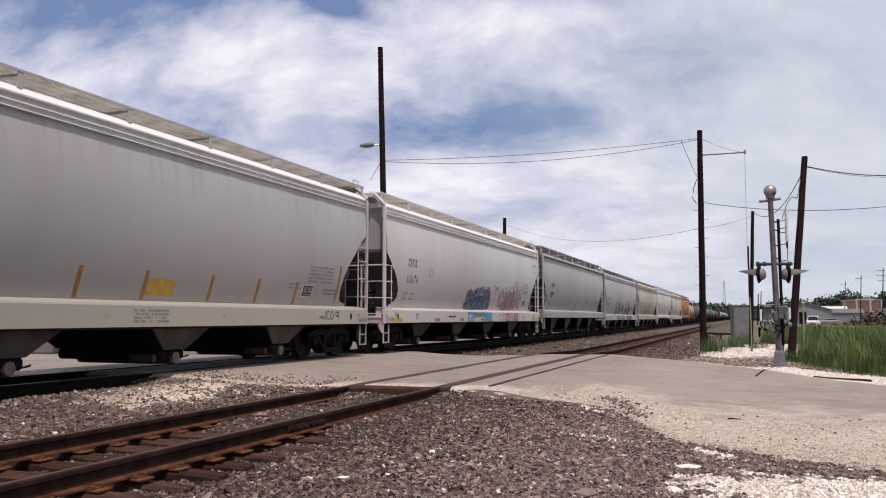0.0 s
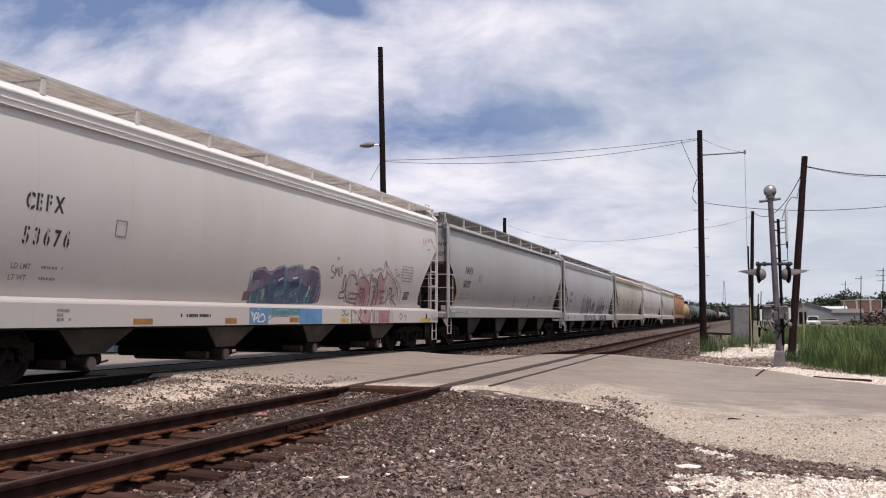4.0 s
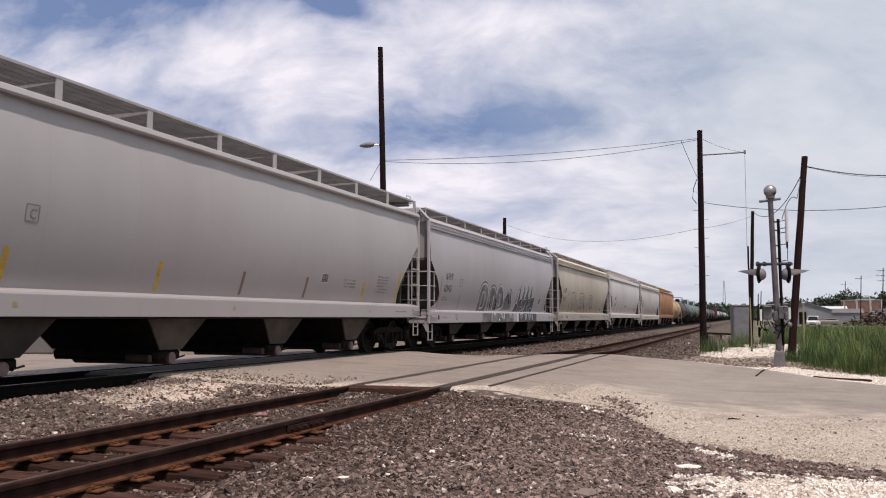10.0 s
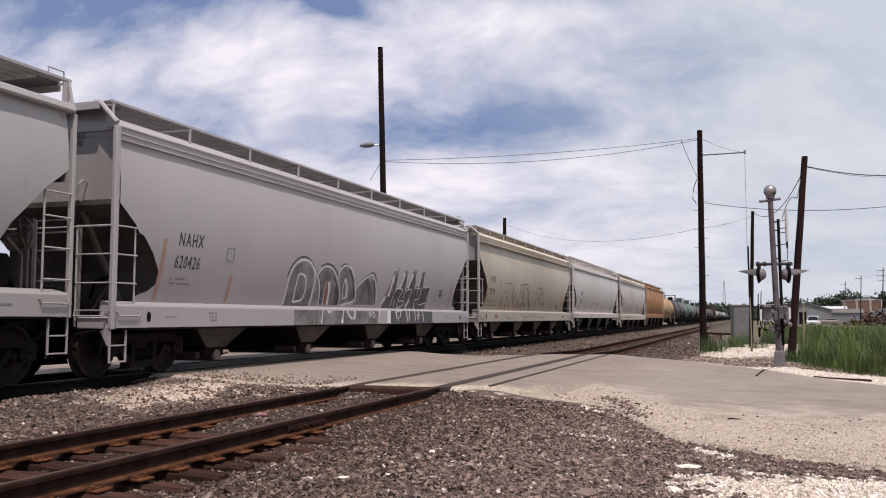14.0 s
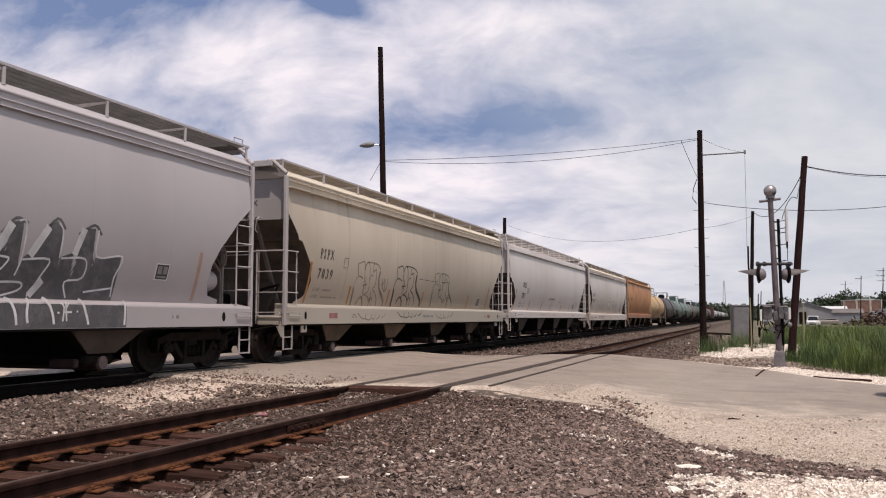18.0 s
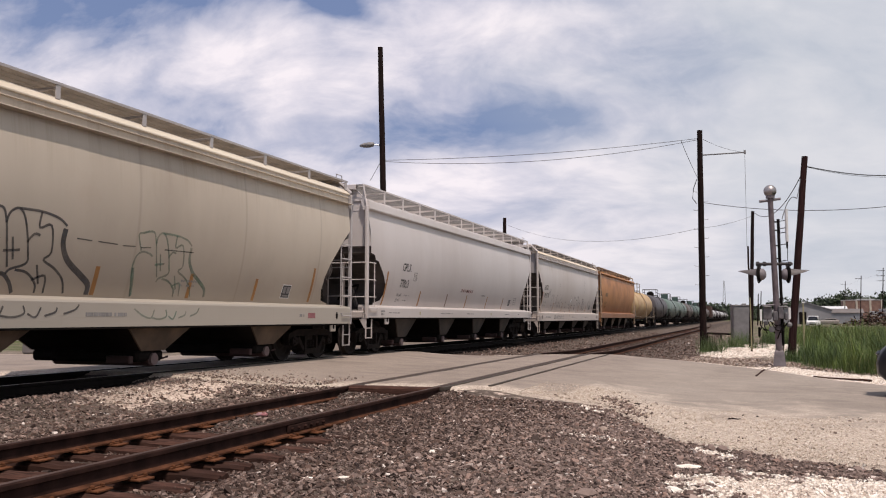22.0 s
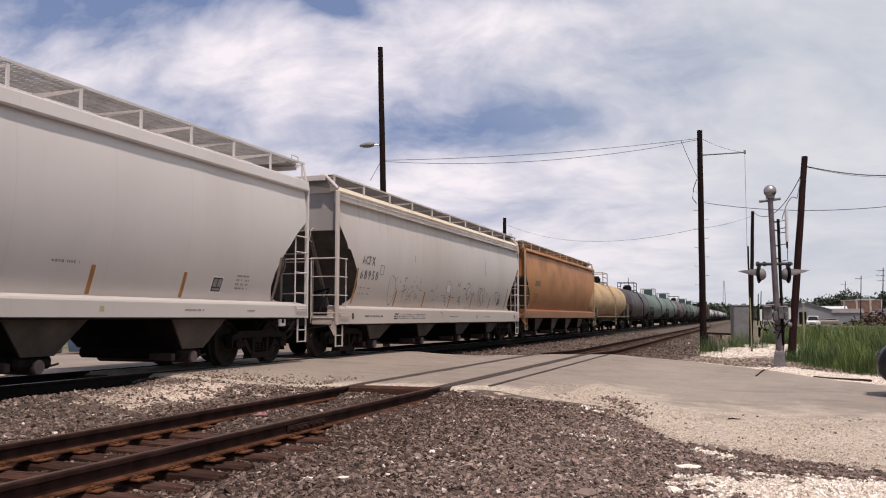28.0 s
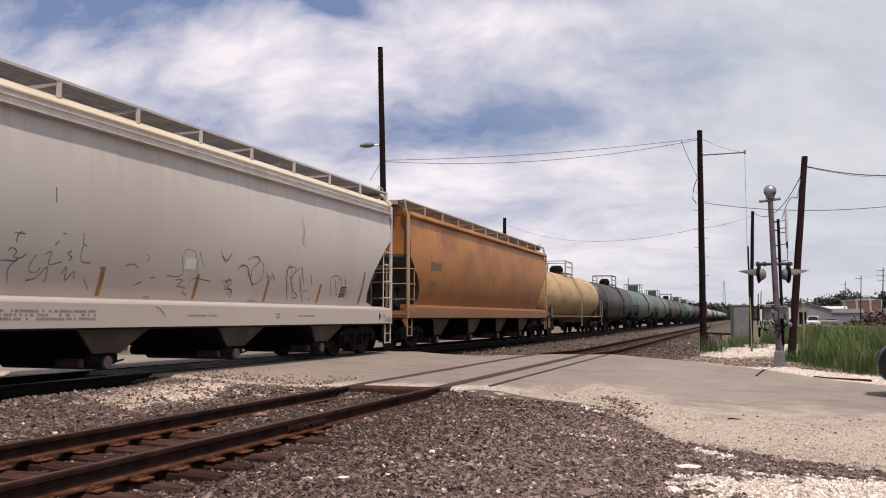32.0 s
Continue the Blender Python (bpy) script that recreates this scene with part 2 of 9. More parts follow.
    col = t.mix(two.outputs[1], col, t.mix(1.0, col, (0.90, 0.87, 0.865), "MULTIPLY"))     # older asphalt between the tracks
    sand = t.mix(t.ramp(t.noise(co, 9, 6, 0.65), (0.35, 0.0), (0.65, 1.0)), (0.40, 0.325, 0.262), (0.66, 0.555, 0.455))
    sand = t.mix(t.ramp(t.noise(co, 34, 3), (0.58, 0.0), (0.66, 0.85)), sand, (0.12, 0.095, 0.08))
    sand = t.mix(t.ramp(t.noise(co, 120, 3, 0.6), (0.40, 0.8), (0.52, 0.0)), sand, (0.17, 0.135, 0.11))
    sand = t.mix(t.ramp(t.noise(co, 60, 3, 0.6), (0.58, 0.0), (0.66, 0.7)), sand, (0.66, 0.60, 0.51))
    shed = t.math("ADD", two.outputs[0], t.math("MULTIPLY", t.math("SUBTRACT", mid, 0.5), 1.1))
    col = t.mix(t.ramp(shed, (0.35, 0.0), (0.70, 0.92)), col, sand)
    crack = t.n("ShaderNodeTexVoronoi")
    crack.feature = "DISTANCE_TO_EDGE"
    wob = t.n("ShaderNodeMix", dtype="VECTOR")
    wob.inputs[0].default_value = 0.12
    nz = t.n("ShaderNodeTexNoise")
    nz.inputs["Scale"].default_value = 2.5
    t.put(nz.inputs["Vector"], co), t.put(wob.inputs[4], co), t.put(wob.inputs[5], nz.outputs["Color"])
    t.put(crack.inputs["Vector"], wob.outputs[1])
    crack.inputs["Scale"].default_value = 0.42
    line = t.math("MULTIPLY", t.ramp(crack.outputs["Distance"], (0.0, 1.0), (0.012, 0.0)), t.ramp(mid, (0.45, 0.0), (0.6, 0.25)))
    col = t.mix(line, col, (0.07, 0.06, 0.05))
    t.put(b.inputs["Base Color"], col)
    b.inputs["Roughness"].default_value = 0.9
    b.inputs["Specular IOR Level"].default_value = 0.2
    bump(t, b, grit, 0.5, 0.006)
    return m


def leaf_material(name, a, c):
    m, t, b = material(name)
    rnd = t.n("ShaderNodeNewGeometry").outputs["Random Per Island"]
    co = t.n("ShaderNodeTexCoord").outputs["Object"]
    col = t.mix(rnd, a, c)
    col = t.mix(t.math("MULTIPLY", t.ramp(t.noise(co, 0.9, 5), (0.42, 0.0), (0.60, 1.0)), 0.85), col, tuple(x * 0.55 for x in a))
    t.put(b.inputs["Base Color"], col)
    b.inputs["Roughness"].default_value = 0.7
    b.inputs["Transmission Weight"].default_value = 0.0
    return m


GROUND, ASPHALT = ground_material(), asphalt_material()
TIE = wood("tie_wood", (0.110, 0.054, 0.040), (0.020, 0.012, 0.010))
POLE = pole_wood("pole_wood", (0.034, 0.0195, 0.018), (0.009, 0.006, 0.0055))
LEAN_POLE = pole_wood("reddish_pole_wood", (0.062, 0.029, 0.028), (0.017, 0.009, 0.0085))
RAIL = plain("rusty_rail", (0.040, 0.0205, 0.0165), 0.9, 0.0, 0.4, 4, relief=0.4, gloss=0.06)
FOOT = plain("rusty_foot", (0.108, 0.045, 0.025), 0.9, 0.0, 0.45, 7, relief=0.5, gloss=0.06)
RAIL_DULL = plain("dull_rail_head", (0.090, 0.056, 0.046), 0.8, 0.0, 0.3, 5, gloss=0.2)
RAIL_TOP = plain("polished_rail", (0.30, 0.27, 0.25), 0.35, 0.9, 0.2, 3)
PLATE = plain("tie_plate_rust", (0.140, 0.056, 0.028), 0.9, 0.0, 0.45, 9, relief=0.5, gloss=0.06)
SEAM = plain("tarred_seam", (0.075, 0.060, 0.050), 0.85, 0.0, 0.3, 5, gloss=0.2)
BALLAST = stone("ballast_stone", (0.0, (0.058, 0.040, 0.034)), (0.25, (0.148, 0.104, 0.090)), (0.68, (0.285, 0.210, 0.180)), (0.82, (0.270, 0.172, 0.137)), (0.965, (0.42, 0.325, 0.28)), (1.0, (0.80, 0.71, 0.64)))
# Near-black stones that carry the train's shadow in their colour.
SHADOW_STONE = stone("shadow_dark_stone", (0.0, (0.010, 0.008, 0.007)), (0.7, (0.035, 0.028, 0.024)), (1.0, (0.075, 0.06, 0.05)))
LIME = stone("limestone", (0.0, (0.56, 0.46, 0.385)), (0.4, (0.76, 0.67, 0.575)), (1.0, (0.88, 0.82, 0.74)), soil=0.15)
GRIT = stone("apron_grit", (0.0, (0.36, 0.285, 0.225)), (0.22, (0.50, 0.41, 0.325)), (0.80, (0.64, 0.545, 0.445)), (1.0, (0.84, 0.77, 0.67)), soil=0.25)
RUSTY = stone("rust_stained_stone", (0.0, (0.026, 0.015, 0.012)), (0.5, (0.078, 0.047, 0.038)), (0.85, (0.145, 0.089, 0.068)), (1.0, (0.36, 0.27, 0.23)))
RUBBLE = stone("rubble", (0.0, (0.20, 0.143, 0.112)), (0.5, (0.38, 0.287, 0.228)), (1.0, (0.62, 0.525, 0.45)))
# Black iron and grime; also painted on where shade lies under the train.
BLACK = plain("black_grime_shade", (0.014, 0.0112, 0.0102), 0.85, 0.0, 0.4, 5, gloss=0.08)
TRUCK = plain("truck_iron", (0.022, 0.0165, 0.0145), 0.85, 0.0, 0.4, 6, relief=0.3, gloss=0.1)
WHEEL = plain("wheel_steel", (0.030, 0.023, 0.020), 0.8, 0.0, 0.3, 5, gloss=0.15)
GALV = plain("galvanised", (0.42, 0.43, 0.44), 0.45, 0.6, 0.15, 7)
GREY_STEEL = plain("grey_steel", (0.21, 0.20, 0.20), 0.6, 0.1, 0.2, 4)
SILVER = plain("silver_paint", (0.20, 0.176, 0.184), 0.6, 0.0, 0.25, 4, gloss=0.4)
BALL = plain("polished_ball", (0.40, 0.37, 0.36), 0.42, 0.75, 0.2, 6)
HOOD = plain("weathered_hood", (0.115, 0.098, 0.095), 0.6, 0.0, 0.25, 6)
MAST = plain("weathered_mast", (0.165, 0.130, 0.138), 0.6, 0.0, 0.3, 5)
DARK_IRON = plain("dark_iron", (0.035, 0.030, 0.032), 0.7, 0.0, 0.3, 6)
WHITE = plain("white_paint", (0.74, 0.73, 0.71), 0.5, 0.0, 0.12, 4)
YELLOW = plain("yellow_paint", (0.36, 0.32, 0.18), 0.55, 0.0, 0.2, 4)
LETTER = plain("black_lettering", (0.035, 0.033, 0.034), 0.7, 0.0, 0.2, 8)
WORN = plain("worn_lettering", (0.085, 0.08, 0.08), 0.7, 0.0, 0.5, 12)
WORN_SILL = plain("worn_sill_lettering", (0.15, 0.14, 0.135), 0.7, 0.0, 0.3, 9)
FADED = plain("faded_lettering", (0.25, 0.235, 0.23), 0.7, 0.0, 0.25, 8)
WIRE = plain("wire", (0.05, 0.05, 0.055), 0.6)
LAMP_GLASS = plain("headlight_glass", (0.045, 0.050, 0.060), 0.10, 0.2, 0.1, 6)
GLASS_DARK = plain("dark_glass", (0.012, 0.014, 0.017), 0.08, 0.0, 0.05, 3)


# ---- mesh tools ----
class Mesh:
    """Collects vertices and faces for one mesh."""

    def __init__(self):
        self.v, self.f = [], []

    def add(self, vs, fs):
        k = len(self.v)
        self.v += [tuple(p) for p in vs]
        self.f += [tuple(i + k for i in f) for f in fs]
        return self

    def box(self, c, s, b=0.0, turn=None):
        h = [x / 2 for x in s]
        vs, fs = [], []
        if b <= 0:
            vs = [(i * h[0], j * h[1], k * h[2]) for i in (-1, 1) for j in (-1, 1) for k in (-1, 1)]
            fs = [(0, 1, 3, 2), (4, 6, 7, 5), (0, 4, 5, 1), (2, 3, 7, 6), (0, 2, 6, 4), (1, 5, 7, 3)]
        else:
            b = min(b, min(h) * 0.9)
            idx = {}
            for i in (-1, 1):
                for j in (-1, 1):
                    for k in (-1, 1):
                        for a in range(3):
                            p = [i * (h[0] - b), j * (h[1] - b), k * (h[2] - b)]
                            p[a] = (i, j, k)[a] * h[a]
                            idx[(i, j, k, a)] = len(vs)
                            vs.append(tuple(p))
            for a in range(3):
                o1, o2 = [x for x in range(3) if x != a]
                for s0 in (-1, 1):
                    q = []
                    for s1, s2 in ((-1, -1), (1, -1), (1, 1), (-1, 1)):
                        key = [0, 0, 0]
                        key[a], key[o1], key[o2] = s0, s1, s2
                        q.append(idx[(*key, a)])
                    fs.append(tuple(q))
                for s1 in (-1, 1):
                    for s2 in (-1, 1):
                        e = []
                        for sa in (-1, 1):
                            key = [0, 0, 0]
                            key[a], key[o1], key[o2] = sa, s1, s2
                            e.append((idx[(*key, o1)], idx[(*key, o2)]))
                        fs.append((e[0][0], e[0][1], e[1][1], e[1][0]))
            for i in (-1, 1):
                for j in (-1, 1):
                    for k in (-1, 1):
                        fs.append((idx[(i, j, k, 0)], idx[(i, j, k, 1)], idx[(i, j, k, 2)]))
        if turn is not None:
            vs = [tuple(turn @ Vector(p)) for p in vs]
        return self.add([(p[0] + c[0], p[1] + c[1], p[2] + c[2]) for p in vs], fs)

    def span(self, a, b, bev=0.0):
        """A box from corner a to corner b."""
        return self.box([(p + q) / 2 for p, q in zip(a, b)], [abs(q - p) for p, q in zip(a, b)], bev)

    def tube(self, pts, r, n=8, caps=True, r2=None):
        pts = [Vector(p) for p in pts]
        vs, fs = [], []
        last = None
        for i, p in enumerate(pts):
            d = (pts[min(i + 1, len(pts) - 1)] - pts[max(i - 1, 0)]).normalized()
            side = d.cross(Vector((0, 0, 1)))
            if side.length < 1e-3:
                side = d.cross(Vector((0, 1, 0))) if last is None else last - d * last.dot(d)
            side.normalize()
            last = side
            up = side.cross(d)
            rad = r if r2 is None else r + (r2 - r) * i / max(1, len(pts) - 1)
            for k in range(n):
                a = 2 * math.pi * k / n
                vs.append(p + side * math.cos(a) * rad + up * math.sin(a) * rad)
        for i in range(len(pts) - 1):
            for k in range(n):
                fs.append((i * n + k, i * n + (k + 1) % n, (i + 1) * n + (k + 1) % n, (i + 1) * n + k))
        if caps:
            fs += [tuple(range(n - 1, -1, -1)), tuple((len(pts) - 1) * n + k for k in range(n))]
        return self.add(vs, fs)

    def cyl(self, a, b, r, n=16, r2=None):
        return self.tube([a, b], r, n, True, r2)

    def rings(self, rings, closed=True, cap0=True, cap1=True):
        """Skin over rings of equal length."""
        n = len(rings[0])
        vs = [p for ring in rings for p in ring]
        fs = []
        for i in range(len(rings) - 1):
            for k in range(n if closed else n - 1):
                fs.append((i * n + k, i * n + (k + 1) % n, (i + 1) * n + (k + 1) % n, (i + 1) * n + k))
        if cap0:
            fs.append(tuple(range(n - 1, -1, -1)))
        if cap1:
            fs.append(tuple((len(rings) - 1) * n + k for k in range(n)))
        return self.add(vs, fs)

    def prism(self, outline, a, b, axis=0):
        """An outline of two coordinates pushed from a to b along an axis."""
        def at(p, d):
            q = list(p)
            q.insert(axis, d)
            return tuple(q)
        return self.rings([[at(p, a) for p in outline], [at(p, b) for p in outline]])

    def lathe(self, profile, axis_at, axis=0, n=24):
        """Turn a profile of (along, radius) round an axis through axis_at."""
        rings = []
        for d, r in profile:
            ring = []
            for k in range(n):
                a = 2 * math.pi * k / n
                o = [r * math.cos(a), r * math.sin(a)]
                o.insert(axis, d)
                ring.append(tuple(o[i] + axis_at[i] for i in range(3)))
            rings.append(ring)
        return self.rings(rings)

    def data(self, name, mat, smooth=False):
        me = bpy.data.meshes.new(name)
        me.from_pydata(self.v, [], self.f)
        me.materials.append(mat)
        if smooth:
            me.polygons.foreach_set("use_smooth", [True] * len(me.polygons))
            me.set_sharp_from_angle(angle=radians(smooth if smooth is not True else 35))
        me.update()
        bm = bmesh.new()
        bm.from_mesh(me)
        bmesh.ops.recalc_face_normals(bm, faces=bm.faces)
        bm.to_mesh(me)
        bm.free()
        return me


def part(name, mesh, mat, parent=None, label="", smooth=False, at=None):
    """ONE mesh object, under a thing or a part. mesh: a Mesh, or mesh data to share."""
    me = mesh.data(name, mat, smooth) if isinstance(mesh, Mesh) else mesh
    ob = new(name, me)
    ob.parent = parent
    if at is not None:
        ob.matrix_basis = at
    if label:
        ob["label"] = label
    return ob


SHARED = {}


def shared(key, make):
    if key not in SHARED:
        SHARED[key] = make()
    return SHARED[key]


def stencilled(text, size, mat, back, parent, at, squeeze=1.0):
    """Bold stencil letters, each cut by a narrow bridge of the paint below."""
    for k, ch in enumerate(text):
        step = k * size * 0.78 * squeeze
        ob = lettering(ch, size, mat, parent, at @ Matrix.Translation((step, 0, 0)), squeeze=squeeze, bold=0.026)
        xs = [v.co.x for v in ob.data.vertices]
        if ch not in "X7":
            part("stencil_bridge", Mesh().box(((min(xs) + max(xs)) / 2, size * 0.36, 0.0018), (size * 0.075, size * 0.80, 0.002)), back, ob)


def lettering(text, size, mat, parent, at, name="lettering", squeeze=1.0, spacing=1.0, bold=0.014):
    """Flat letters with a little thickness, as a mesh."""
    cu = bpy.data.curves.new("text", "FONT")
    cu.body, cu.size, cu.extrude, cu.space_character = text, size, 0.0006, spacing
    cu.resolution_u = 3
    cu.offset = size * bold
    ob = bpy.data.objects.new("text", cu)
    me = bpy.data.meshes.new_from_object(ob)
    bpy.data.objects.remove(ob)
    me.materials.clear()
    me.materials.append(mat)
    me.transform(Matrix.Diagonal((squeeze, 1, 1, 1)))
    return part(name, me, mat, parent, at=at)


# ---- ground, road, tracks ----
def smooth01(a, b, x):
    """0 at a, 1 at b, either way round."""
    u = min(1.0, max(0.0, (x - a) / (b - a)))
    return u * u * (3 - 2 * u)


def siding_x(y):
    """The siding runs beside the main track and joins it far away."""
    return SIDING_X + (TRAIN_X - SIDING_X) * smooth01(105, 300, y)


def siding_z(y):
    return -0.15 - 0.12 * smooth01(27, 36, y)


def road_near(x):
    """y of the road's near edge."""
    pts = ((-60, 16.0), (-16, 14.0), (-9.3, 13.3), (-3.9, 14.3), (-2.1, 13.7), (-1.5, 12.3), (-0.85, 10.8), (0.4, 9.9), (1.4, 9.5), (8, 7.0), (40, -8.0), (90, -30.0))
    return bend(pts, x)


def road_far(x):
    pts = ((-60, 25.0), (-16, 24.6), (-8.3, 25.2), (-5.5, 28.2), (-3.6, 29.0), (-1.1, 29.0), (0.2, 26.9), (0.9, 25.6), (1.5, 23.9), (2.0, 22.8), (2.9, 21.5), (6, 17.3), (12, 13.2), (40, 0.0), (90, -20.0))
    return bend(pts, x)


def bend(pts, x):
    if x <= pts[0][0]:
        return pts[0][1]
    for (a, p), (b, q) in zip(pts, pts[1:]):
        if x <= b:
            return p + (q - p) * (x - a) / (b - a)
    return pts[-1][1]


def road_z(x):
    return bend(((-60, -0.45), (-18, -0.25), (-12.6, -0.02), (-9.4, -0.02), (-7.5, -0.15), (-4.2, -0.172), (-1.0, -0.42), (3, -0.48), (90, -0.5)), x)


def open_z(x, y):
    """Height of the ground off the road."""
    base = bend(((-60, -0.6), (-16, -0.5), (-13.5, -0.42), (-12.8, -0.30), (-9.4, -0.30), (-8.4, -0.36), (-7.4, -0.37), (-3.9, -0.36), (-1.0, -0.47), (3, -0.53), (90, -0.58)), x)
    base -= 0.11 * smooth01(27, 36, y) * smooth01(-9.0, -7.5, x) * (1 - smooth01(-1, 3, x))
    base -= 0.065 * smooth01(9.6, 7.6, y) * smooth01(1.75, 1.25, abs(x - SIDING_X))
    base += 0.035 * smooth01(9.0, 10.4, y) * smooth01(30, 27, y) * smooth01(1.9, 1.3, abs(x - SIDING_X))
    base += 0.15 * smooth01(-10.2, -9.75, x) * smooth01(-8.3, -9.4, x) * smooth01(7.8, 10.0, y) * smooth01(20, 16, y)
    return base + 0.035 * noise.noise((x * 0.6, y * 0.6, 0)) + 0.018 * noise.noise((x * 2.3, y * 2.3, 4))


def on_road(x, y):
    """How far inside the road, in metres (negative outside)."""
    return min(y - road_near(x), road_far(x) - y)


def ground_z(x, y):
    d = on_road(x, y)
    return open_z(x, y) + (road_z(x) - 0.05 - open_z(x, y)) * smooth01(-1.3, 0.2, d)


def cover(x, y):
    """Shares of ballast, white limestone and grass."""
    wob = 0.8 * noise.noise((x * 0.45, y * 0.45, 9))
    ball = 1.0 if x < -1.4 + wob else 0.0
    d = y - road_near(x)
    if -14 < x < 14 and y < 16:
        ball = 1.0
    if x < -14.5 + wob:
        ball = 0.0
    if 34 < y and x > 0.5 + wob:
        ball = 0.15
    lime = 0.0
    if -1.9 < d < 0.6 and x < 14:                       # pale shoulder spilling from the road's near edge
        lime = 0.42 - 0.16 * abs(d + 0.3) if x < 0 else 0.2
    lx, ly = x - 1.5, y - 7.98                            # white patch near the camera
    lime = max(lime, 1.15 - math.hypot((lx + 0.45 * ly) / 1.95, ly / 0.98) * 0.65)
    if d < 0.4 and -9.65 < x < -7.2 and 8.8 < y:          # pale sandy dirt beside the main track
        lime = max(lime, 0.76 - 0.80 * abs(x + 9.0 - 0.22 * max(0, y - 12)) - 0.55 * max(0, 10.7 - y) + 0.35 * wob)
    e = y - road_far(x)
    if 0 < e < 0.45 + 3.6 * smooth01(-0.5, 1.7, x) and x > -1.5:
        lime = max(lime, 0.95)
    lime = max(lime, 1.05 - math.hypot((x - 0.4) / 2.4, (y - 45) / 8.0) * 0.55)
    grass = 0.0
    if x > 1.2 and e > 6.3:
        grass = 0.9
    if y > 70 and x > -2:
        grass = 0.45 + 0.3 * wob
    if x < -30 or y > 380 or x > 60:
        grass = 0.6 + 0.4 * wob
    return ball, max(0.0, min(1.0, lime)), max(0.0, min(1.0, grass))


def spread(a, b, step, grow, reach):
    """Even steps from a to b, then ever longer ones out to +-reach."""
    mid = [a + step * i for i in range(int((b - a) / step) + 1)]
    lo, s = [mid[0]], step
    while lo[-1] > -reach:
        s *= grow
        lo.append(lo[-1] - s)
    hi, s = [mid[-1]], step
    while hi[-1] < reach:
        s *= grow
        hi.append(hi[-1] + s)
    return lo[:0:-1] + mid + hi[1:]


def build_ground():
    xs, ys = spread(-17, 8, 0.25, 1.16, 3200), spread(2, 40, 0.25, 1.14, 3600)
    v, cols = [], []
    for y in ys:
        for x in xs:
            v.append((x, y, ground_z(x, y)))
            # alpha drops on the main track's bed to paint the train's shadow
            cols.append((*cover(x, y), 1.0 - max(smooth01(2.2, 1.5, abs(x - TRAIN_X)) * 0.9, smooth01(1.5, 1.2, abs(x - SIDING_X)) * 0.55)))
    n = len(xs)
    f = [(j * n + i, j * n + i + 1, (j + 1) * n + i + 1, (j + 1) * n + i) for j in range(len(ys) - 1) for i in range(n - 1)]
    me = bpy.data.meshes.new("ground")
    me.from_pydata(v, [], f)
    me.materials.append(GROUND)
    lay = me.color_attributes.new("cover", "FLOAT_COLOR", "POINT")
    lay.data.foreach_set("color", np.array(cols, dtype=np.float32).ravel())
    me.polygons.foreach_set("use_smooth", [True] * len(me.polygons))
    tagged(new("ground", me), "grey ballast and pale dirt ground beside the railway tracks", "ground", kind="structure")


def build_road():
    """Worn asphalt over the crossing, a thin slab with ragged edges."""
    xs = [-60, -45, -32, -24, -20] + [-18 + 0.2 * i for i in range(131)] + [9, 11, 14, 19, 26, 34, 45, 60, 90]
    rows = 64
    v = []
    for x in xs:
        a, b = road_near(x), road_far(x)
        a += 0.30 * noise.noise((x * 1.1, 0, 2)) + 0.14 * noise.noise((x * 4, 0, 3))
        b += 0.22 * noise.noise((x * 1.1, 7, 2)) + 0.10 * noise.noise((x * 4, 9, 3))
        for j in range(rows + 1):
            y = a + (b - a) * j / rows
            z = road_z(x) + 0.008 * noise.noise((x * 0.9, y * 0.9, 1))
            if j in (0, rows):
                z -= 0.09
            v.append((x, y, z))
    sand = []
    for x, y, z in v:
        d = y - road_near(x)
        q = 1.05 - (0.17 - 0.055 * smooth01(-2, 0.5, x)) * d if x > -3.0 else 0.85 - 0.5 * d
        q = max(q, 0.8 - 0.9 * (road_far(x) - y))
        sand.append((max(0.0, min(1.0, q)), smooth01(-1.0, -4.5, x), 0.0, 1.0))
    n = rows + 1
    f = [(i * n + j, (i + 1) * n + j, (i + 1) * n + j + 1, i * n + j + 1) for i in range(len(xs) - 1) for j in range(rows)]
    me = bpy.data.meshes.new("road")
    me.from_pydata(v, [], f)
    me.materials.append(ASPHALT)
    me.color_attributes.new("sand", "FLOAT_COLOR", "POINT").data.foreach_set("color", np.array(sand, dtype=np.float32).ravel())
    me.polygons.foreach_set("use_smooth", [True] * len(me.polygons))
    tagged(new("road", me), "worn pale asphalt road running over the grade crossing", "road", kind="structure")


RAIL_OUT = ((-0.070, 0.0), (-0.070, 0.012), (-0.014, 0.03), (-0.009, 0.115), (-0.036, 0.128), (-0.037, 0.16), (-0.030, 0.17),
            (0.030, 0.17), (0.037, 0.16), (0.036, 0.128), (0.009, 0.115), (0.014, 0.03), (0.070, 0.012), (0.070, 0.0))


def rail(parent, way, y0, y1, offset, label):
    """One rail with head, web and foot along the way, a function of y that gives x and the height of the rail's top."""
    steps = [y0]
    while steps[-1] < y1:
        steps.append(min(y1, steps[-1] + (1.0 if steps[-1] < 60 else 8.0)))
    m, top = Mesh(), Mesh()
    m.rings([[(way(y)[0] + offset + p, y, way(y)[1] - 0.17 + q) for p, q in RAIL_OUT] for y in steps])
    top.rings([[(way(y)[0] + offset + p, y, way(y)[1] + q) for p, q in ((-0.026, 0.0), (0.026, 0.0), (0.026, 0.003), (-0.026, 0.003))] for y in steps])
    # the main rails are painted black for the shadow below the wagons
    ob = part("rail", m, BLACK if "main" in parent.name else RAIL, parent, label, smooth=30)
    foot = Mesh()
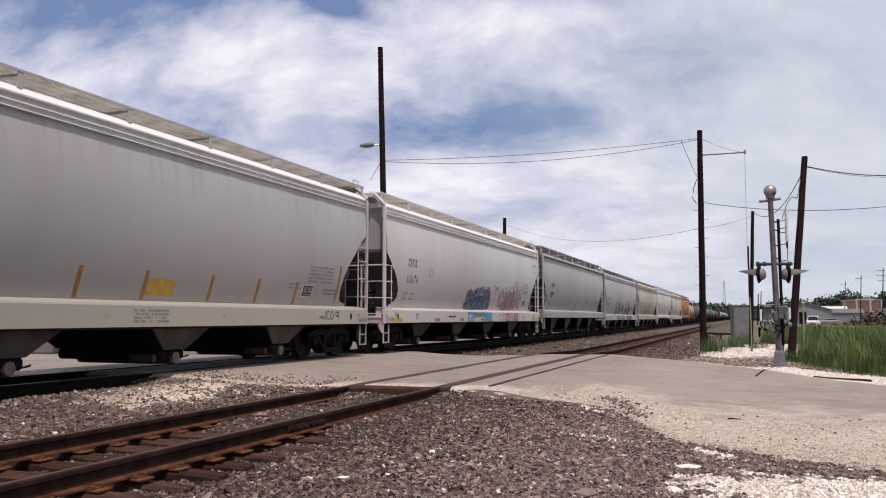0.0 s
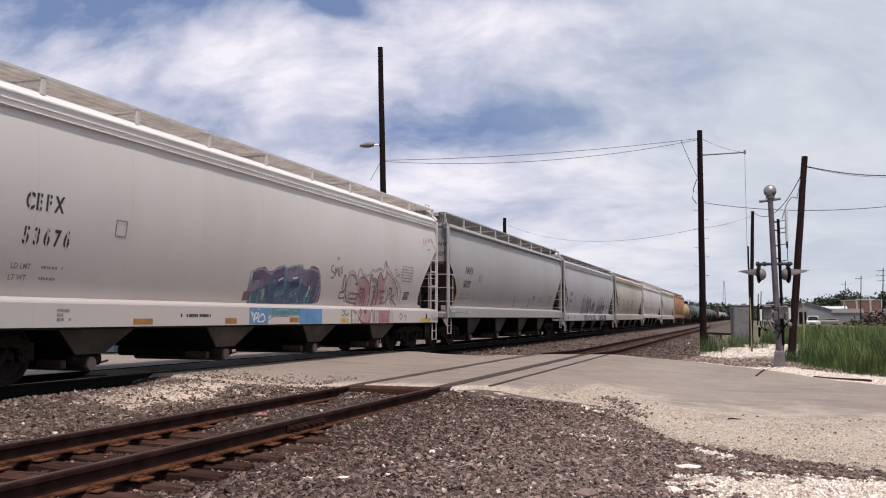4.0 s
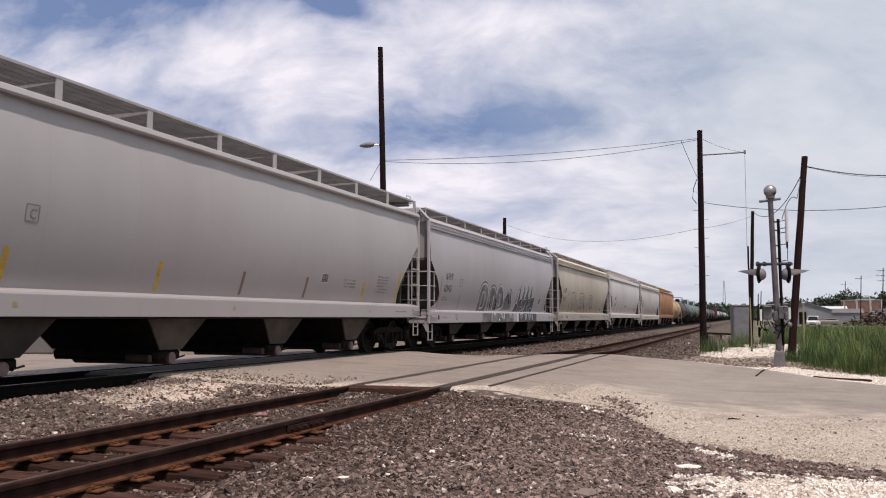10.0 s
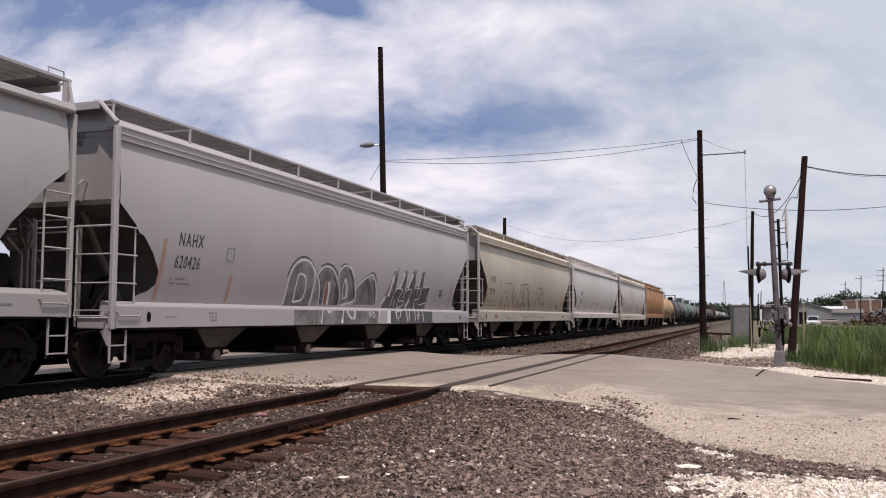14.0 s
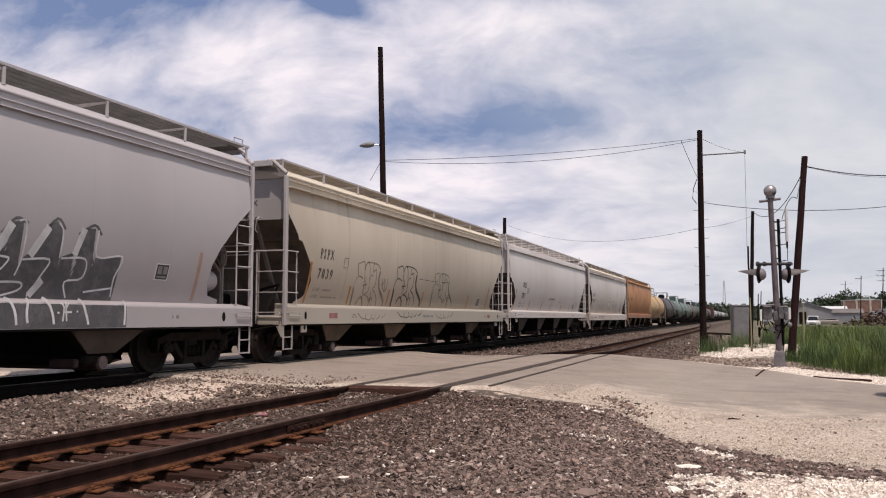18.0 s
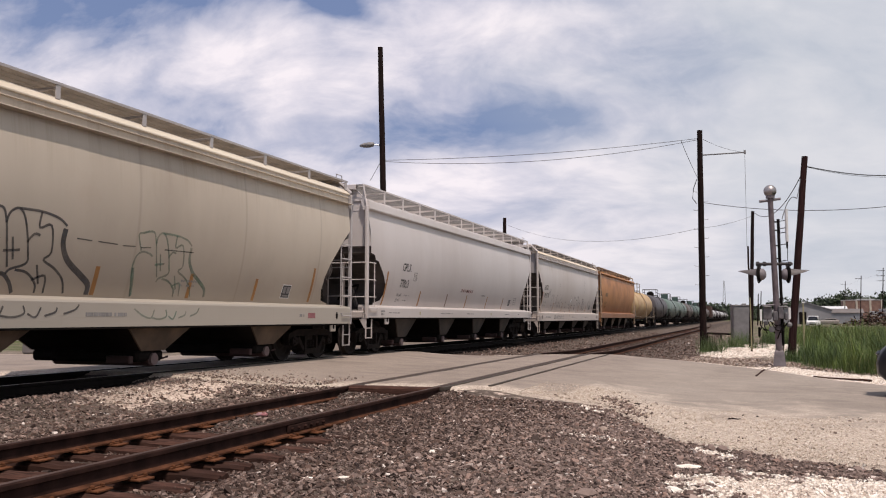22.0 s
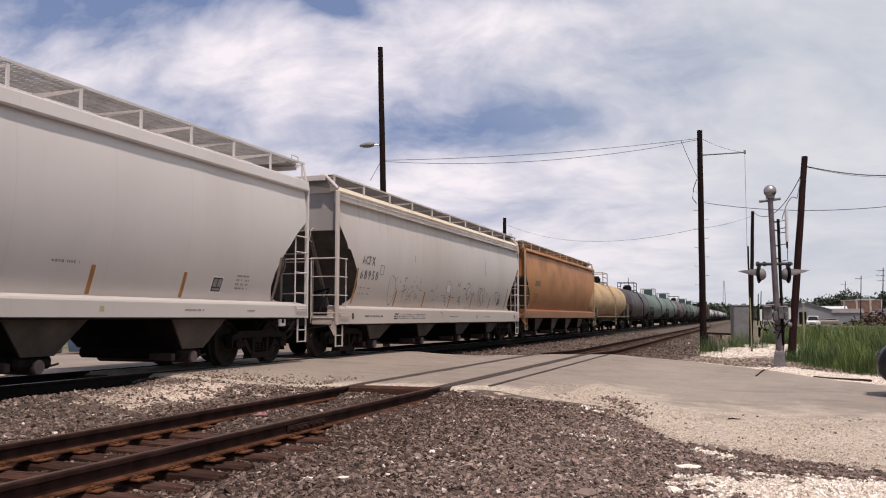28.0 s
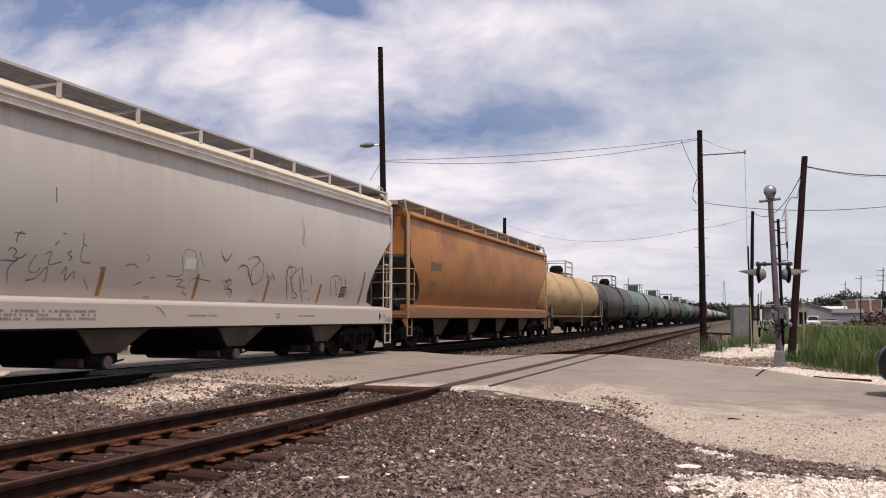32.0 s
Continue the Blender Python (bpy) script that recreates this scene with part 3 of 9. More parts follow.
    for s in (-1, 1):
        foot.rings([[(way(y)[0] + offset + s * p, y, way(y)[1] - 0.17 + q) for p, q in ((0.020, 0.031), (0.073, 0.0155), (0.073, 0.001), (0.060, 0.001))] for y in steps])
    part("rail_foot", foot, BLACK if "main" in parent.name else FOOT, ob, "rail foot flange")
    return ob, top


def build_tracks():
    ties = []
    for k in range(7):                                   # weathered ties: worn tops, ragged ends
        rings, r = [], random.Random(30 + k)
        for i in range(15):
            x = -1.3 + 2.6 * i / 14 + (r.uniform(-0.05, 0.05) if i in (0, 14) else 0)
            w, lift = 0.112 + r.uniform(-0.012, 0.006), r.uniform(-0.014, 0.004)
            if i in (0, 14):
                w, lift = w - 0.014, lift - 0.014
            rings.append([(x, -w, -0.09), (x, -w, 0.06 + lift), (x, -w + 0.03, 0.088 + lift), (x, r.uniform(-0.03, 0.03), 0.082 + lift - r.uniform(0, 0.016)), (x, w - 0.03, 0.09 + lift), (x, w, 0.06 + lift), (x, w, -0.09)])
        m = Mesh().rings(rings)
        # main-track ties, and plates below, are blackened as shadow too
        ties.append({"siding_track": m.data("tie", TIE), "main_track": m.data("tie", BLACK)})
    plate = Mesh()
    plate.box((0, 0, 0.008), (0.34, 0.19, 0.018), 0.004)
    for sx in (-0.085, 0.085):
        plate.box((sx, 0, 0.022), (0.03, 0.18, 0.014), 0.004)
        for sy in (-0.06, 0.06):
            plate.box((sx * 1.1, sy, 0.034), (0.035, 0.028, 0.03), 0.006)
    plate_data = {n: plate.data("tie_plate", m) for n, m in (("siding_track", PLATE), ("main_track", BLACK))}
    ways = (("siding_track", lambda y: (siding_x(y), siding_z(y)), -40, 330, "rusty siding track with weathered wooden ties", 0.53, 120),
            ("main_track", lambda y: (TRAIN_X, 0.0), -40, 900, "main railway track on dark ballast under the train", 0.53, 70))
    for name, way, y0, y1, label, gap, tie_end in ways:
        base = tagged(new(name), label, "railway track", kind="structure")
        for off in (-0.755, 0.755):
            ob, top = rail(base, way, y0, y1, off, "rusty steel rail")
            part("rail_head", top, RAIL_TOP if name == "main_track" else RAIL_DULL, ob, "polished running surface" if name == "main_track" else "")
        y = max(y0, -14.0)
        rng = random.Random(5)
        while y < tie_end:
            x, z = way(y)
            buried = 13.2 < y < 28.6 if name == "siding_track" else 12.8 < y < 25.4
            if not buried:
                sink = rng.uniform(0.0, 0.03)
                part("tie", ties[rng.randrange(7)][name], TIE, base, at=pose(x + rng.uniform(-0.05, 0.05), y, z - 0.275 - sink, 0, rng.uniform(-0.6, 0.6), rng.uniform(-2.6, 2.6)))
                if y < (9.9 if name == "siding_track" else 40):
                    for off in (-0.755, 0.755):
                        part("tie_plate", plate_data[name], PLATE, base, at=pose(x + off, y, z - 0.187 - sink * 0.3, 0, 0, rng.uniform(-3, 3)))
            y += gap + rng.uniform(-0.03, 0.03)
    # joint bar with bolts on the siding's near rail
    bar = Mesh().box((0, 0, 0), (0.022, 0.92, 0.085), 0.008)
    for i in range(6):
        bar.cyl((0.008, -0.38 + i * 0.152, 0), (0.045, -0.38 + i * 0.152, 0), 0.019, 6)
    part("joint_bar", bar, RAIL, bpy.data.objects["siding_track"], "bolted rail joint bar", at=pose(SIDING_X + 0.755 + 0.026, 9.25, -0.245))
    # timber and asphalt panels beside the rails in the crossing
    for x0, w, z in ((SIDING_X - 0.755, 0, -0.15), (SIDING_X + 0.755, 0, -0.15)):
        m = Mesh().span((x0 - 0.10, 13.9, z - 0.06), (x0 + 0.125, 28.0, z - 0.001), 0.004)
        part("flangeway", m, SEAM, bpy.data.objects["siding_track"], "dark groove beside the rail")
    part("flangeway", Mesh().span((SIDING_X + 1.42, 14.6, -0.19), (SIDING_X + 1.48, 28.2, -0.156), 0.004), SEAM, bpy.data.objects["siding_track"], "tarred seam along the crossing panel")
    head = Mesh().span((SIDING_X - 0.72, 13.55, -0.33), (SIDING_X + 0.72, 13.85, -0.145), 0.03)
    part("header_plank", head, TIE, bpy.data.objects["siding_track"], "rust-stained plank at the crossing's edge")


def ico():
    g = (1 + 5 ** 0.5) / 2
    v = np.array([(-1, g, 0), (1, g, 0), (-1, -g, 0), (1, -g, 0), (0, -1, g), (0, 1, g), (0, -1, -g), (0, 1, -g), (g, 0, -1), (g, 0, 1), (-g, 0, -1), (-g, 0, 1)]) / 1.9
    f = np.array([(0, 11, 5), (0, 5, 1), (0, 1, 7), (0, 7, 10), (0, 10, 11), (1, 5, 9), (5, 11, 4), (11, 10, 2), (10, 7, 6), (7, 1, 8),
                  (3, 9, 4), (3, 4, 2), (3, 2, 6), (3, 6, 8), (3, 8, 9), (4, 9, 5), (2, 4, 11), (6, 2, 10), (8, 6, 7), (9, 8, 1)])
    return v, f


def stones(name, spots, mat, label, category):
    """Loose stones joined into one mesh. spots: x, y, z, size."""
    bv = np.array([(i, j, k) for i in (-1, 1) for j in (-1, 1) for k in (-1, 1)]) * 0.78
    bf = np.array([(0, 1, 3), (0, 3, 2), (4, 6, 7), (4, 7, 5), (0, 4, 5), (0, 5, 1), (2, 3, 7), (2, 7, 6), (0, 2, 6), (0, 6, 4), (1, 5, 7), (1, 7, 3)])
    spots = np.array(spots)
    n = len(spots)
    rng = np.random.RandomState(11)
    turn, lean, roll = rng.uniform(0, 6.283, n), rng.normal(0, 0.42, n), rng.normal(0, 0.42, n)
    q = np.stack([np.cos(turn / 2), lean * 0.5, roll * 0.5, np.sin(turn / 2)], 1)
    q /= np.linalg.norm(q, axis=1)[:, None]
    w, a, b, c = q.T
    rot = np.stack([1 - 2 * (b * b + c * c), 2 * (a * b - c * w), 2 * (a * c + b * w), 2 * (a * b + c * w), 1 - 2 * (a * a + c * c), 2 * (b * c - a * w),
                    2 * (a * c - b * w), 2 * (b * c + a * w), 1 - 2 * (a * a + b * b)], 1).reshape(n, 3, 3)
    shape = rng.uniform((0.75, 0.45, 0.28), (1.45, 1.0, 0.75), (n, 1, 3)) * (bv[None] + rng.uniform(-0.42, 0.42, (n, 8, 3)))
    p = np.einsum("nij,nkj->nki", rot, shape) * spots[:, 3][:, None, None] * 0.5 + spots[:, None, :3]
    f = (bf[None] + (np.arange(n) * 8)[:, None, None]).reshape(-1, 3)
    me = bpy.data.meshes.new(name)
    me.vertices.add(n * 8)
    me.vertices.foreach_set("co", p.astype(np.float32).ravel())
    me.loops.add(len(f) * 3)
    me.loops.foreach_set("vertex_index", f.astype(np.int32).ravel())
    me.polygons.add(len(f))
    me.polygons.foreach_set("loop_start", np.arange(0, len(f) * 3, 3, dtype=np.int32))
    me.polygons.foreach_set("loop_total", np.full(len(f), 3, dtype=np.int32))
    me.materials.append(mat)
    me.update()
    me.validate()
    me.shade_flat()
    tagged(new(name, me), label, category, kind="stuff")


def build_stones():
    rng = random.Random(3)
    dark, pale, mixed, in_shadow, rusty = [], [], [], [], []

    def drop(x, y, big):
        d = on_road(x, y)
        if d > 0.25 or (d > -0.15 and rng.random() < 0.4 + d):
            return
        for name, cx, z in (("s", SIDING_X, siding_z(y)), ("m", TRAIN_X, 0.0)):
            if abs(abs(x - cx) - 0.755) < (0.055 if name == "s" and y > 9.8 else 0.10):
                return
        b, l, g = cover(x, y)
        nz = (0.55 if x < -3 else 0.25) * noise.noise((x * 1.6, y * 1.6, 2)) + 0.25 * noise.noise((x * 6, y * 6, 2))
        z = ground_z(x, y)
        s = (0.017 + 0.040 * rng.random() ** 2.0) * big
        if rng.random() < 0.04:
            s *= 1.5
        # stones within the painted train shadow
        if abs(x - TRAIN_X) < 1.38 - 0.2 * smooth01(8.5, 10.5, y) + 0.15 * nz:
            in_shadow.append((x, y, z + s * 0.15, s))
        elif (abs(x - SIDING_X) < 1.18 + 0.25 * nz or rng.random() < 0.92 * smooth01(4.2, 1.3, abs(x - SIDING_X) + 0.5 * nz)) and rng.random() < 0.88:
            rusty.append((x, y, z + s * 0.15, s))
        elif l + nz > 0.5:
            if x > -3:
                pale.append((x, y, z + s * 0.12, s * 0.75))
            elif rng.random() < (0.38 if y < 12.6 else 0.55):
                (mixed if rng.random() < 0.55 else dark).append((x, y, z + s * 0.1, s * 0.8))
        elif b > 0.5:
            (mixed if y > 24 and x > -1.9 + 0.4 * nz else rusty if y > 24 and rng.random() < 0.6 else dark).append((x, y, z + s * 0.15, s))
        elif rng.random() < 0.3:
            mixed.append((x, y, z + s * 0.1, s))
    for i in range(92000):                               # the ballast before the camera
        x, y = rng.uniform(-5.0, 3.6), rng.uniform(4.6, 13.8)
        if abs(x + 0.33 * y) < 0.52 * y + 1.0:
            drop(x, y, 1.0)
    for i in range(36000):                               # between and beside the tracks
        drop(rng.uniform(-10.9, -4.4), rng.uniform(3.5, 14.2), 1.0)
    for i in range(21000):                               # the white patch
        x, y = rng.uniform(-1.2, 3.6), rng.uniform(6.4, 9.6)
        l = cover(x, y)[1] + 0.3 * noise.noise((x * 1.6, y * 1.6, 2)) + 0.3 * noise.noise((x * 7, y * 7, 2))
        if l > 0.55 and on_road(x, y) < -0.1:
            s = 0.010 + 0.026 * rng.random() ** 2
            pale.append((x, y, ground_z(x, y) + s * 0.2, s))
    for i in range(9000):
        drop(rng.uniform(-10.0, -1.5), rng.uniform(25.0, 48.0), 1.15)
    for i in range(7000):
        drop(rng.uniform(-10.0, 0.5), rng.uniform(30.0, 85.0), 1.9)
    for i in range(9000):                                # rubble round the signal mast
        x, y = rng.uniform(-2.2, 4.2), rng.uniform(19.5, 38.0)
        e = y - road_far(x)
        if 0.4 + 3.4 * smooth01(-0.5, 1.7, x) < e < 8 and y < 38 - 1.2 * abs(x):
            s = rng.uniform(0.03, 0.10)
            (mixed if rng.random() < 0.8 else dark).append((x, y, ground_z(x, y) + s * 0.1, s))
    for i in range(24000):                               # white shoulder along the road's far edge
        x, e = rng.uniform(-1.6, 5.5), rng.uniform(0.0, 6.4)
        y = road_far(x) + e
        if e < (0.45 + 3.6 * smooth01(-0.5, 1.7, x)) * (1 + 0.25 * noise.noise((x * 0.9, y * 0.9, 8))):
            s = rng.uniform(0.025, 0.06)
            pale.append((x, y, ground_z(x, y) + s * 0.15, s))
    for i in range(10000):                               # white patch between pole foot and mast
        x, y = rng.uniform(-1.9, 2.6), rng.uniform(37.0, 54.0)
        if abs(x - 0.02 * y + 0.5) < 1.9 + 0.4 * noise.noise((x, y * 0.4, 3)) and noise.noise((x * 1.3, y * 0.6, 1)) > -0.45:
            s = rng.uniform(0.05, 0.11)
            pale.append((x, y, ground_z(x, y) + s * 0.15, s))
    for i in range(110):                                 # a thin trail of white bits on the ballast
        u = rng.random()
        x, y = -2.06 + 0.85 * u + rng.gauss(0, 0.07), 10.68 - 0.36 * u + rng.gauss(0, 0.09)
        s = 0.010 + 0.022 * rng.random() ** 2
        pale.append((x, y, ground_z(x, y) + 0.02 + s * 0.2, s))
    for i in range(420):                                 # dark clods where ballast spills onto the apron
        u = rng.random()
        x, y = -2.2 + 0.75 * u + rng.gauss(0, 0.12), 14.9 - 2.2 * u + rng.gauss(0, 0.25)
        s = 0.012 + 0.04 * rng.random() ** 2
        dark.append((x, y, max(ground_z(x, y), road_z(x) if on_road(x, y) > 0 else -9) + s * 0.2, s))
    for i in range(2600):                                # pale bits in the sandy dirt beside the main track
        x, y = rng.uniform(-9.4, -7.0), rng.uniform(9.6, 14.0)
        if cover(x, y)[1] + 0.5 * noise.noise((x * 1.6, y * 1.6, 2)) > 0.42:
            s = 0.012 + 0.03 * rng.random() ** 2
            (pale if rng.random() < 0.15 else mixed).append((x, y, ground_z(x, y) + s * 0.2, s))
    for i in range(1500):                                # clods strewn over the apron's edge beside the main track
        x = rng.uniform(-9.7, -6.9)
        y = road_near(x) + abs(rng.gauss(0, 0.9)) - 0.2
        s = 0.010 + 0.04 * rng.random() ** 2.5
        (dark if rng.random() < 0.45 else mixed).append((x, y, max(ground_z(x, y), road_z(x) if on_road(x, y) > 0 else -9) + s * 0.2, s))
    grit = []
    for i in range(24000):                               # grit and stones strewn over the apron
        x = rng.uniform(-3.6, 4.2)
        d = 4.8 * rng.random() ** 1.2
        y = road_near(x) + d
        if on_road(x, y) > -0.1 and d < 2.6 + 1.7 * smooth01(-2, 0.5, x) + 1.2 * noise.noise((x, y, 6)):
            s = 0.008 + 0.016 * rng.random() ** 2
            grit.append((x, y, road_z(x) + s * 0.12, s))
            if rng.random() < 0.03:
                s = 0.010 + 0.03 * rng.random() ** 3
                dark.append((x, y + 0.03, road_z(x) + s * 0.2, s))
    stones("apron_grit", grit, GRIT, "tan grit strewn over the asphalt apron", "gravel")
    stones("ballast_stones", dark, BALLAST, "grey brown crushed ballast stones beside the tracks", "gravel")
    stones("rust_stained_ballast", rusty, RUSTY, "rust-stained brown ballast between the siding rails", "gravel")
    stones("oily_ballast", in_shadow, SHADOW_STONE, "ballast stones under the train, blackened as its shadow", "gravel")
    stones("limestone_gravel", pale, LIME, "white crushed limestone and shell gravel", "gravel")
    stones("rubble", mixed, RUBBLE, "tan broken stones round the signal base", "gravel")


# ---- rolling stock ----
def wheel_data():
    m = Mesh().lathe([(-0.015, 0.06), (-0.02, 0.13), (-0.045, 0.20), (-0.02, 0.36), (-0.075, 0.41), (-0.075, 0.50), (-0.045, 0.505), (-0.035, 0.462), (0.065, 0.452), (0.065, 0.40),
                      (0.005, 0.36), (0.0, 0.20), (0.045, 0.13), (0.05, 0.06)], (0, 0, 0), 0, 28)
    return m.data("wheel", WHEEL, 30)


def axle_data():
    m = Mesh().lathe([(-1.05, 0.075), (-0.92, 0.075), (-0.90, 0.09), (-0.6, 0.085), (0, 0.08), (0.6, 0.085), (0.90, 0.09), (0.92, 0.075), (1.05, 0.075)], (0, 0, 0), 0, 14)
    for s in (-1, 1):
        m.cyl((s * 1.0, 0, 0), (s * 1.14, 0, 0), 0.115, 14)
        for k in range(3):
            a = k * 2.094
            m.cyl((s * 1.13, 0.06 * math.cos(a), 0.06 * math.sin(a)), (s * 1.165, 0.06 * math.cos(a), 0.06 * math.sin(a)), 0.02, 6)
    return m.data("wheelset", TRUCK, 30)


def frame_data():
    """Cast side frame: arched top chord, sloping tension members, pedestals over the journals, spring nest."""
    m = Mesh()
    x0, x1 = -0.075, 0.075
    m.prism(((-1.12, 0.62), (-0.75, 0.72), (0.75, 0.72), (1.12, 0.62), (1.12, 0.50), (0.70, 0.57), (-0.70, 0.57), (-1.12, 0.50)), x0, x1)
    for s in (-1, 1):
        m.prism(((s * 1.12, 0.50), (s * 0.66, 0.52), (s * 0.64, 0.40), (s * 0.74, 0.36), (s * 0.74, 0.52), (s * 1.04, 0.52), (s * 1.04, 0.36), (s * 1.12, 0.36)), x0, x1)
        m.prism(((s * 0.70, 0.50), (s * 0.36, 0.16), (s * 0.36, 0.28), (s * 0.60, 0.56)), x0, x1)
        m.prism(((s * 0.33, 0.60), (s * 0.24, 0.60), (s * 0.24, 0.20), (s * 0.33, 0.20)), x0, x1)
    m.prism(((-0.42, 0.14), (0.42, 0.14), (0.38, 0.26), (-0.38, 0.26)), x0 - 0.03, x1 + 0.03)
    return m.data("side_frame", TRUCK, 30)


def spring_data():
    m = Mesh()
    for dy in (-0.15, 0.0, 0.15):
        pts = [(0.055 * math.cos(a), dy + 0.055 * math.sin(a), 0.26 + 0.20 * a / (2 * math.pi * 4)) for a in [i * 2 * math.pi * 4 / 40 for i in range(41)]]
        m.tube(pts, 0.016, 5)
    return m.data("spring", TRUCK, 60)


def bolster_data():
    m = Mesh().box((0, 0, 0.56), (2.1, 0.34, 0.22), 0.04)
    m.cyl((0, 0, 0.6), (0, 0, 0.78), 0.2, 16)
    for s in (-1, 1):
        m.box((0, s * 0.46, 0.38), (1.9, 0.07, 0.10), 0.015)
    return m.data("bolster", TRUCK)


WHEELS = []


def truck(car, y, roll=True):
    t = part("truck", shared("bolster", bolster_data), TRUCK, car, "dark cast iron bogie", at=pose(0, y, 0))
    for s in (-1, 1):
        part("side_frame", shared("frame", frame_data), TRUCK, t, at=pose(s * 1.02, 0, 0))
        part("spring", shared("spring", spring_data), TRUCK, t, at=pose(s * 1.02, 0, 0))
    for dy in (-0.89, 0.89):
        ws = part("wheelset", shared("axle", axle_data), TRUCK, car, "steel axle with two wheels", at=pose(0, y + dy, 0.455))
        for s in (-1, 1):
            part("wheel", shared("wheel", wheel_data), WHEEL, ws, at=pose(s * 0.755, 0, 0, 0, 0, 0 if s > 0 else 180))
        if roll:
            WHEELS.append((ws, y + dy))


def coupler_data():
    m = Mesh().box((0, 0.10, 0), (0.16, 0.5, 0.18), 0.03)
    m.box((0, -0.22, 0), (0.28, 0.24, 0.30), 0.06)
    m.box((0.09, -0.36, 0), (0.10, 0.16, 0.26), 0.04)
    m.tube([(0.35, 0.15, 0.02), (0.36, -0.10, -0.18), (0.30, -0.36, -0.30)], 0.028, 6)
    return m.data("coupler", TRUCK, 40)


def coupler(car, y, way):
    part("coupler", shared("coupler", coupler_data), TRUCK, car, "cast steel coupler with air hose", at=pose(0, y, 0.88, 0, 0, 0 if way > 0 else 180))




def half_width(z, st):
    """Half width of the bulging side at height z."""
    u = (z - st) / (4.15 - st)
    return 1.575 - 0.85 * (u - 0.60) ** 2


def side_turn(z, st):
    k = math.atan2(half_width(z + 0.1, st) - half_width(z - 0.1, st), 0.2)
    up = Vector((math.sin(k), 0, math.cos(k)))
    out = Vector((math.cos(k), 0, -math.sin(k)))
    return Matrix(((0, up.x, out.x, 0), (1, up.y, out.y, 0), (0, up.z, out.z, 0), (0, 0, 0, 1)))


def on_side(y, z, st, off=0.002):
    m = Matrix.Translation((half_width(z, st) + off, y, z)) @ side_turn(z, st)
    return m


CUT_FAR = ((1.34, 0.92), (1.41, 1.30), (1.65, 1.42), (1.97, 1.38), (2.31, 1.18), (2.88, 0.62), (3.18, 0.20), (5, 0.14))
CUT_ROUND = ((1.35, 0.86), (1.44, 1.16), (1.58, 1.36), (1.80, 1.34), (2.10, 1.10), (2.37, 0.80), (2.40, 0.68), (2.52, 0.58), (2.84, 0.14), (5, 0.12))
CUT_HIGH = ((1.35, 0.86), (1.46, 1.20), (1.62, 1.40), (1.85, 1.44), (2.24, 1.28), (2.72, 0.78), (2.75, 0.62), (2.87, 0.55), (3.28, 0.12), (5, 0.12))
CUT_STEP = ((1.40, 1.00), (1.48, 1.40), (1.70, 1.60), (1.95, 1.52), (2.23, 1.23), (2.53, 0.82), (2.57, 0.61), (2.69, 0.52), (2.74, 0.26), (4.1, 0.14), (5, 0.14))


def end_cut(z, cut):
    """How far in from the end post the side sheet begins at height z."""
    return bend(cut, z)


def ribbon(car, pts, width, mat, st, name="paint_stroke", label="", off=0.003, sill=False):
    """A painted stroke that follows the curved side. pts: y, z."""
    m = Mesh()
    P = []
    if 2 < len(pts) < 14:                                # round the stroke off
        ends = [pts[0]] + list(pts) + [pts[-1]]
        soft = []
        for p0, p1, p2, p3 in zip(ends, ends[1:], ends[2:], ends[3:]):
            for k in range(4):
                u = k / 4
                soft.append(tuple(0.5 * (2 * b + (c - a) * u + (2 * a - 5 * b + 4 * c - d) * u * u + (3 * b - a - 3 * c + d) * u ** 3) for a, b, c, d in zip(p0, p1, p2, p3)))
        pts = soft + [pts[-1]]
    for (a, b), (c, d) in zip(pts, pts[1:]):
        k = max(1, int(math.hypot(c - a, d - b) / 0.12))
        P += [(a + (c - a) * i / k, b + (d - b) * i / k) for i in range(k)]
    P.append(pts[-1])
    ring = []
    for i, p in enumerate(P):
        q, r = P[max(0, i - 1)], P[min(len(P) - 1, i + 1)]
        dy, dz = r[0] - q[0], r[1] - q[1]
        n = math.hypot(dy, dz) or 1
        oy, oz = -dz / n * width / 2, dy / n * width / 2
        ring.append([((1.56 if sill else half_width(p[1] + e * oz, st)) + off, p[0] + e * oy, p[1] + e * oz) for e in (1, -1)])
    m.rings(ring, closed=False, cap0=False, cap1=False)
    return part(name, m, mat, car, label)


def loop(cy, cz, ry, rz, a0=0, a1=360, n=14):
    return [(cy + ry * math.cos(radians(a0 + (a1 - a0) * i / n)), cz + rz * math.sin(radians(a0 + (a1 - a0) * i / n))) for i in range(n + 1)]


def hopper(spec):
    """A covered hopper wagon; its near end post stands at y = 0 and its length runs towards +y."""
    st, sb, eave, board = spec["sill"], spec["sill"] - spec.get("deep", 0.37), spec["eave"], spec["board"]
    LEN = spec["length"]                                # over the end posts
    roof_z = spec.get("roof", eave)
    if spec["chord"] == "lip":
        eave += 0.17
    P, E, chord = spec["paint"], spec.get("end", spec["paint"]), spec["chord"]
    car = tagged(new("hopper_car"), spec["label"], "railway wagon", "covered hopper cars of the train")
    hb = spec.get("box_h", 0.23)                        # height of a box chord
    top_z = eave + (0.13 - hb if chord == "box" else -0.10)
    near, far = spec.get("cut", CUT_ROUND), CUT_FAR
    rows = sorted([st + (top_z - st) * i / 24 for i in range(25)] + [z for cut in (near, far) for z, d in cut if st < z < top_z])
    for s in (-1, 1):
        m = Mesh()
        ring = []
        for z in rows:
            a, b = end_cut(z, near), LEN - end_cut(z, far)
            ys = [a + (b - a) * j / 64 for j in range(65)]
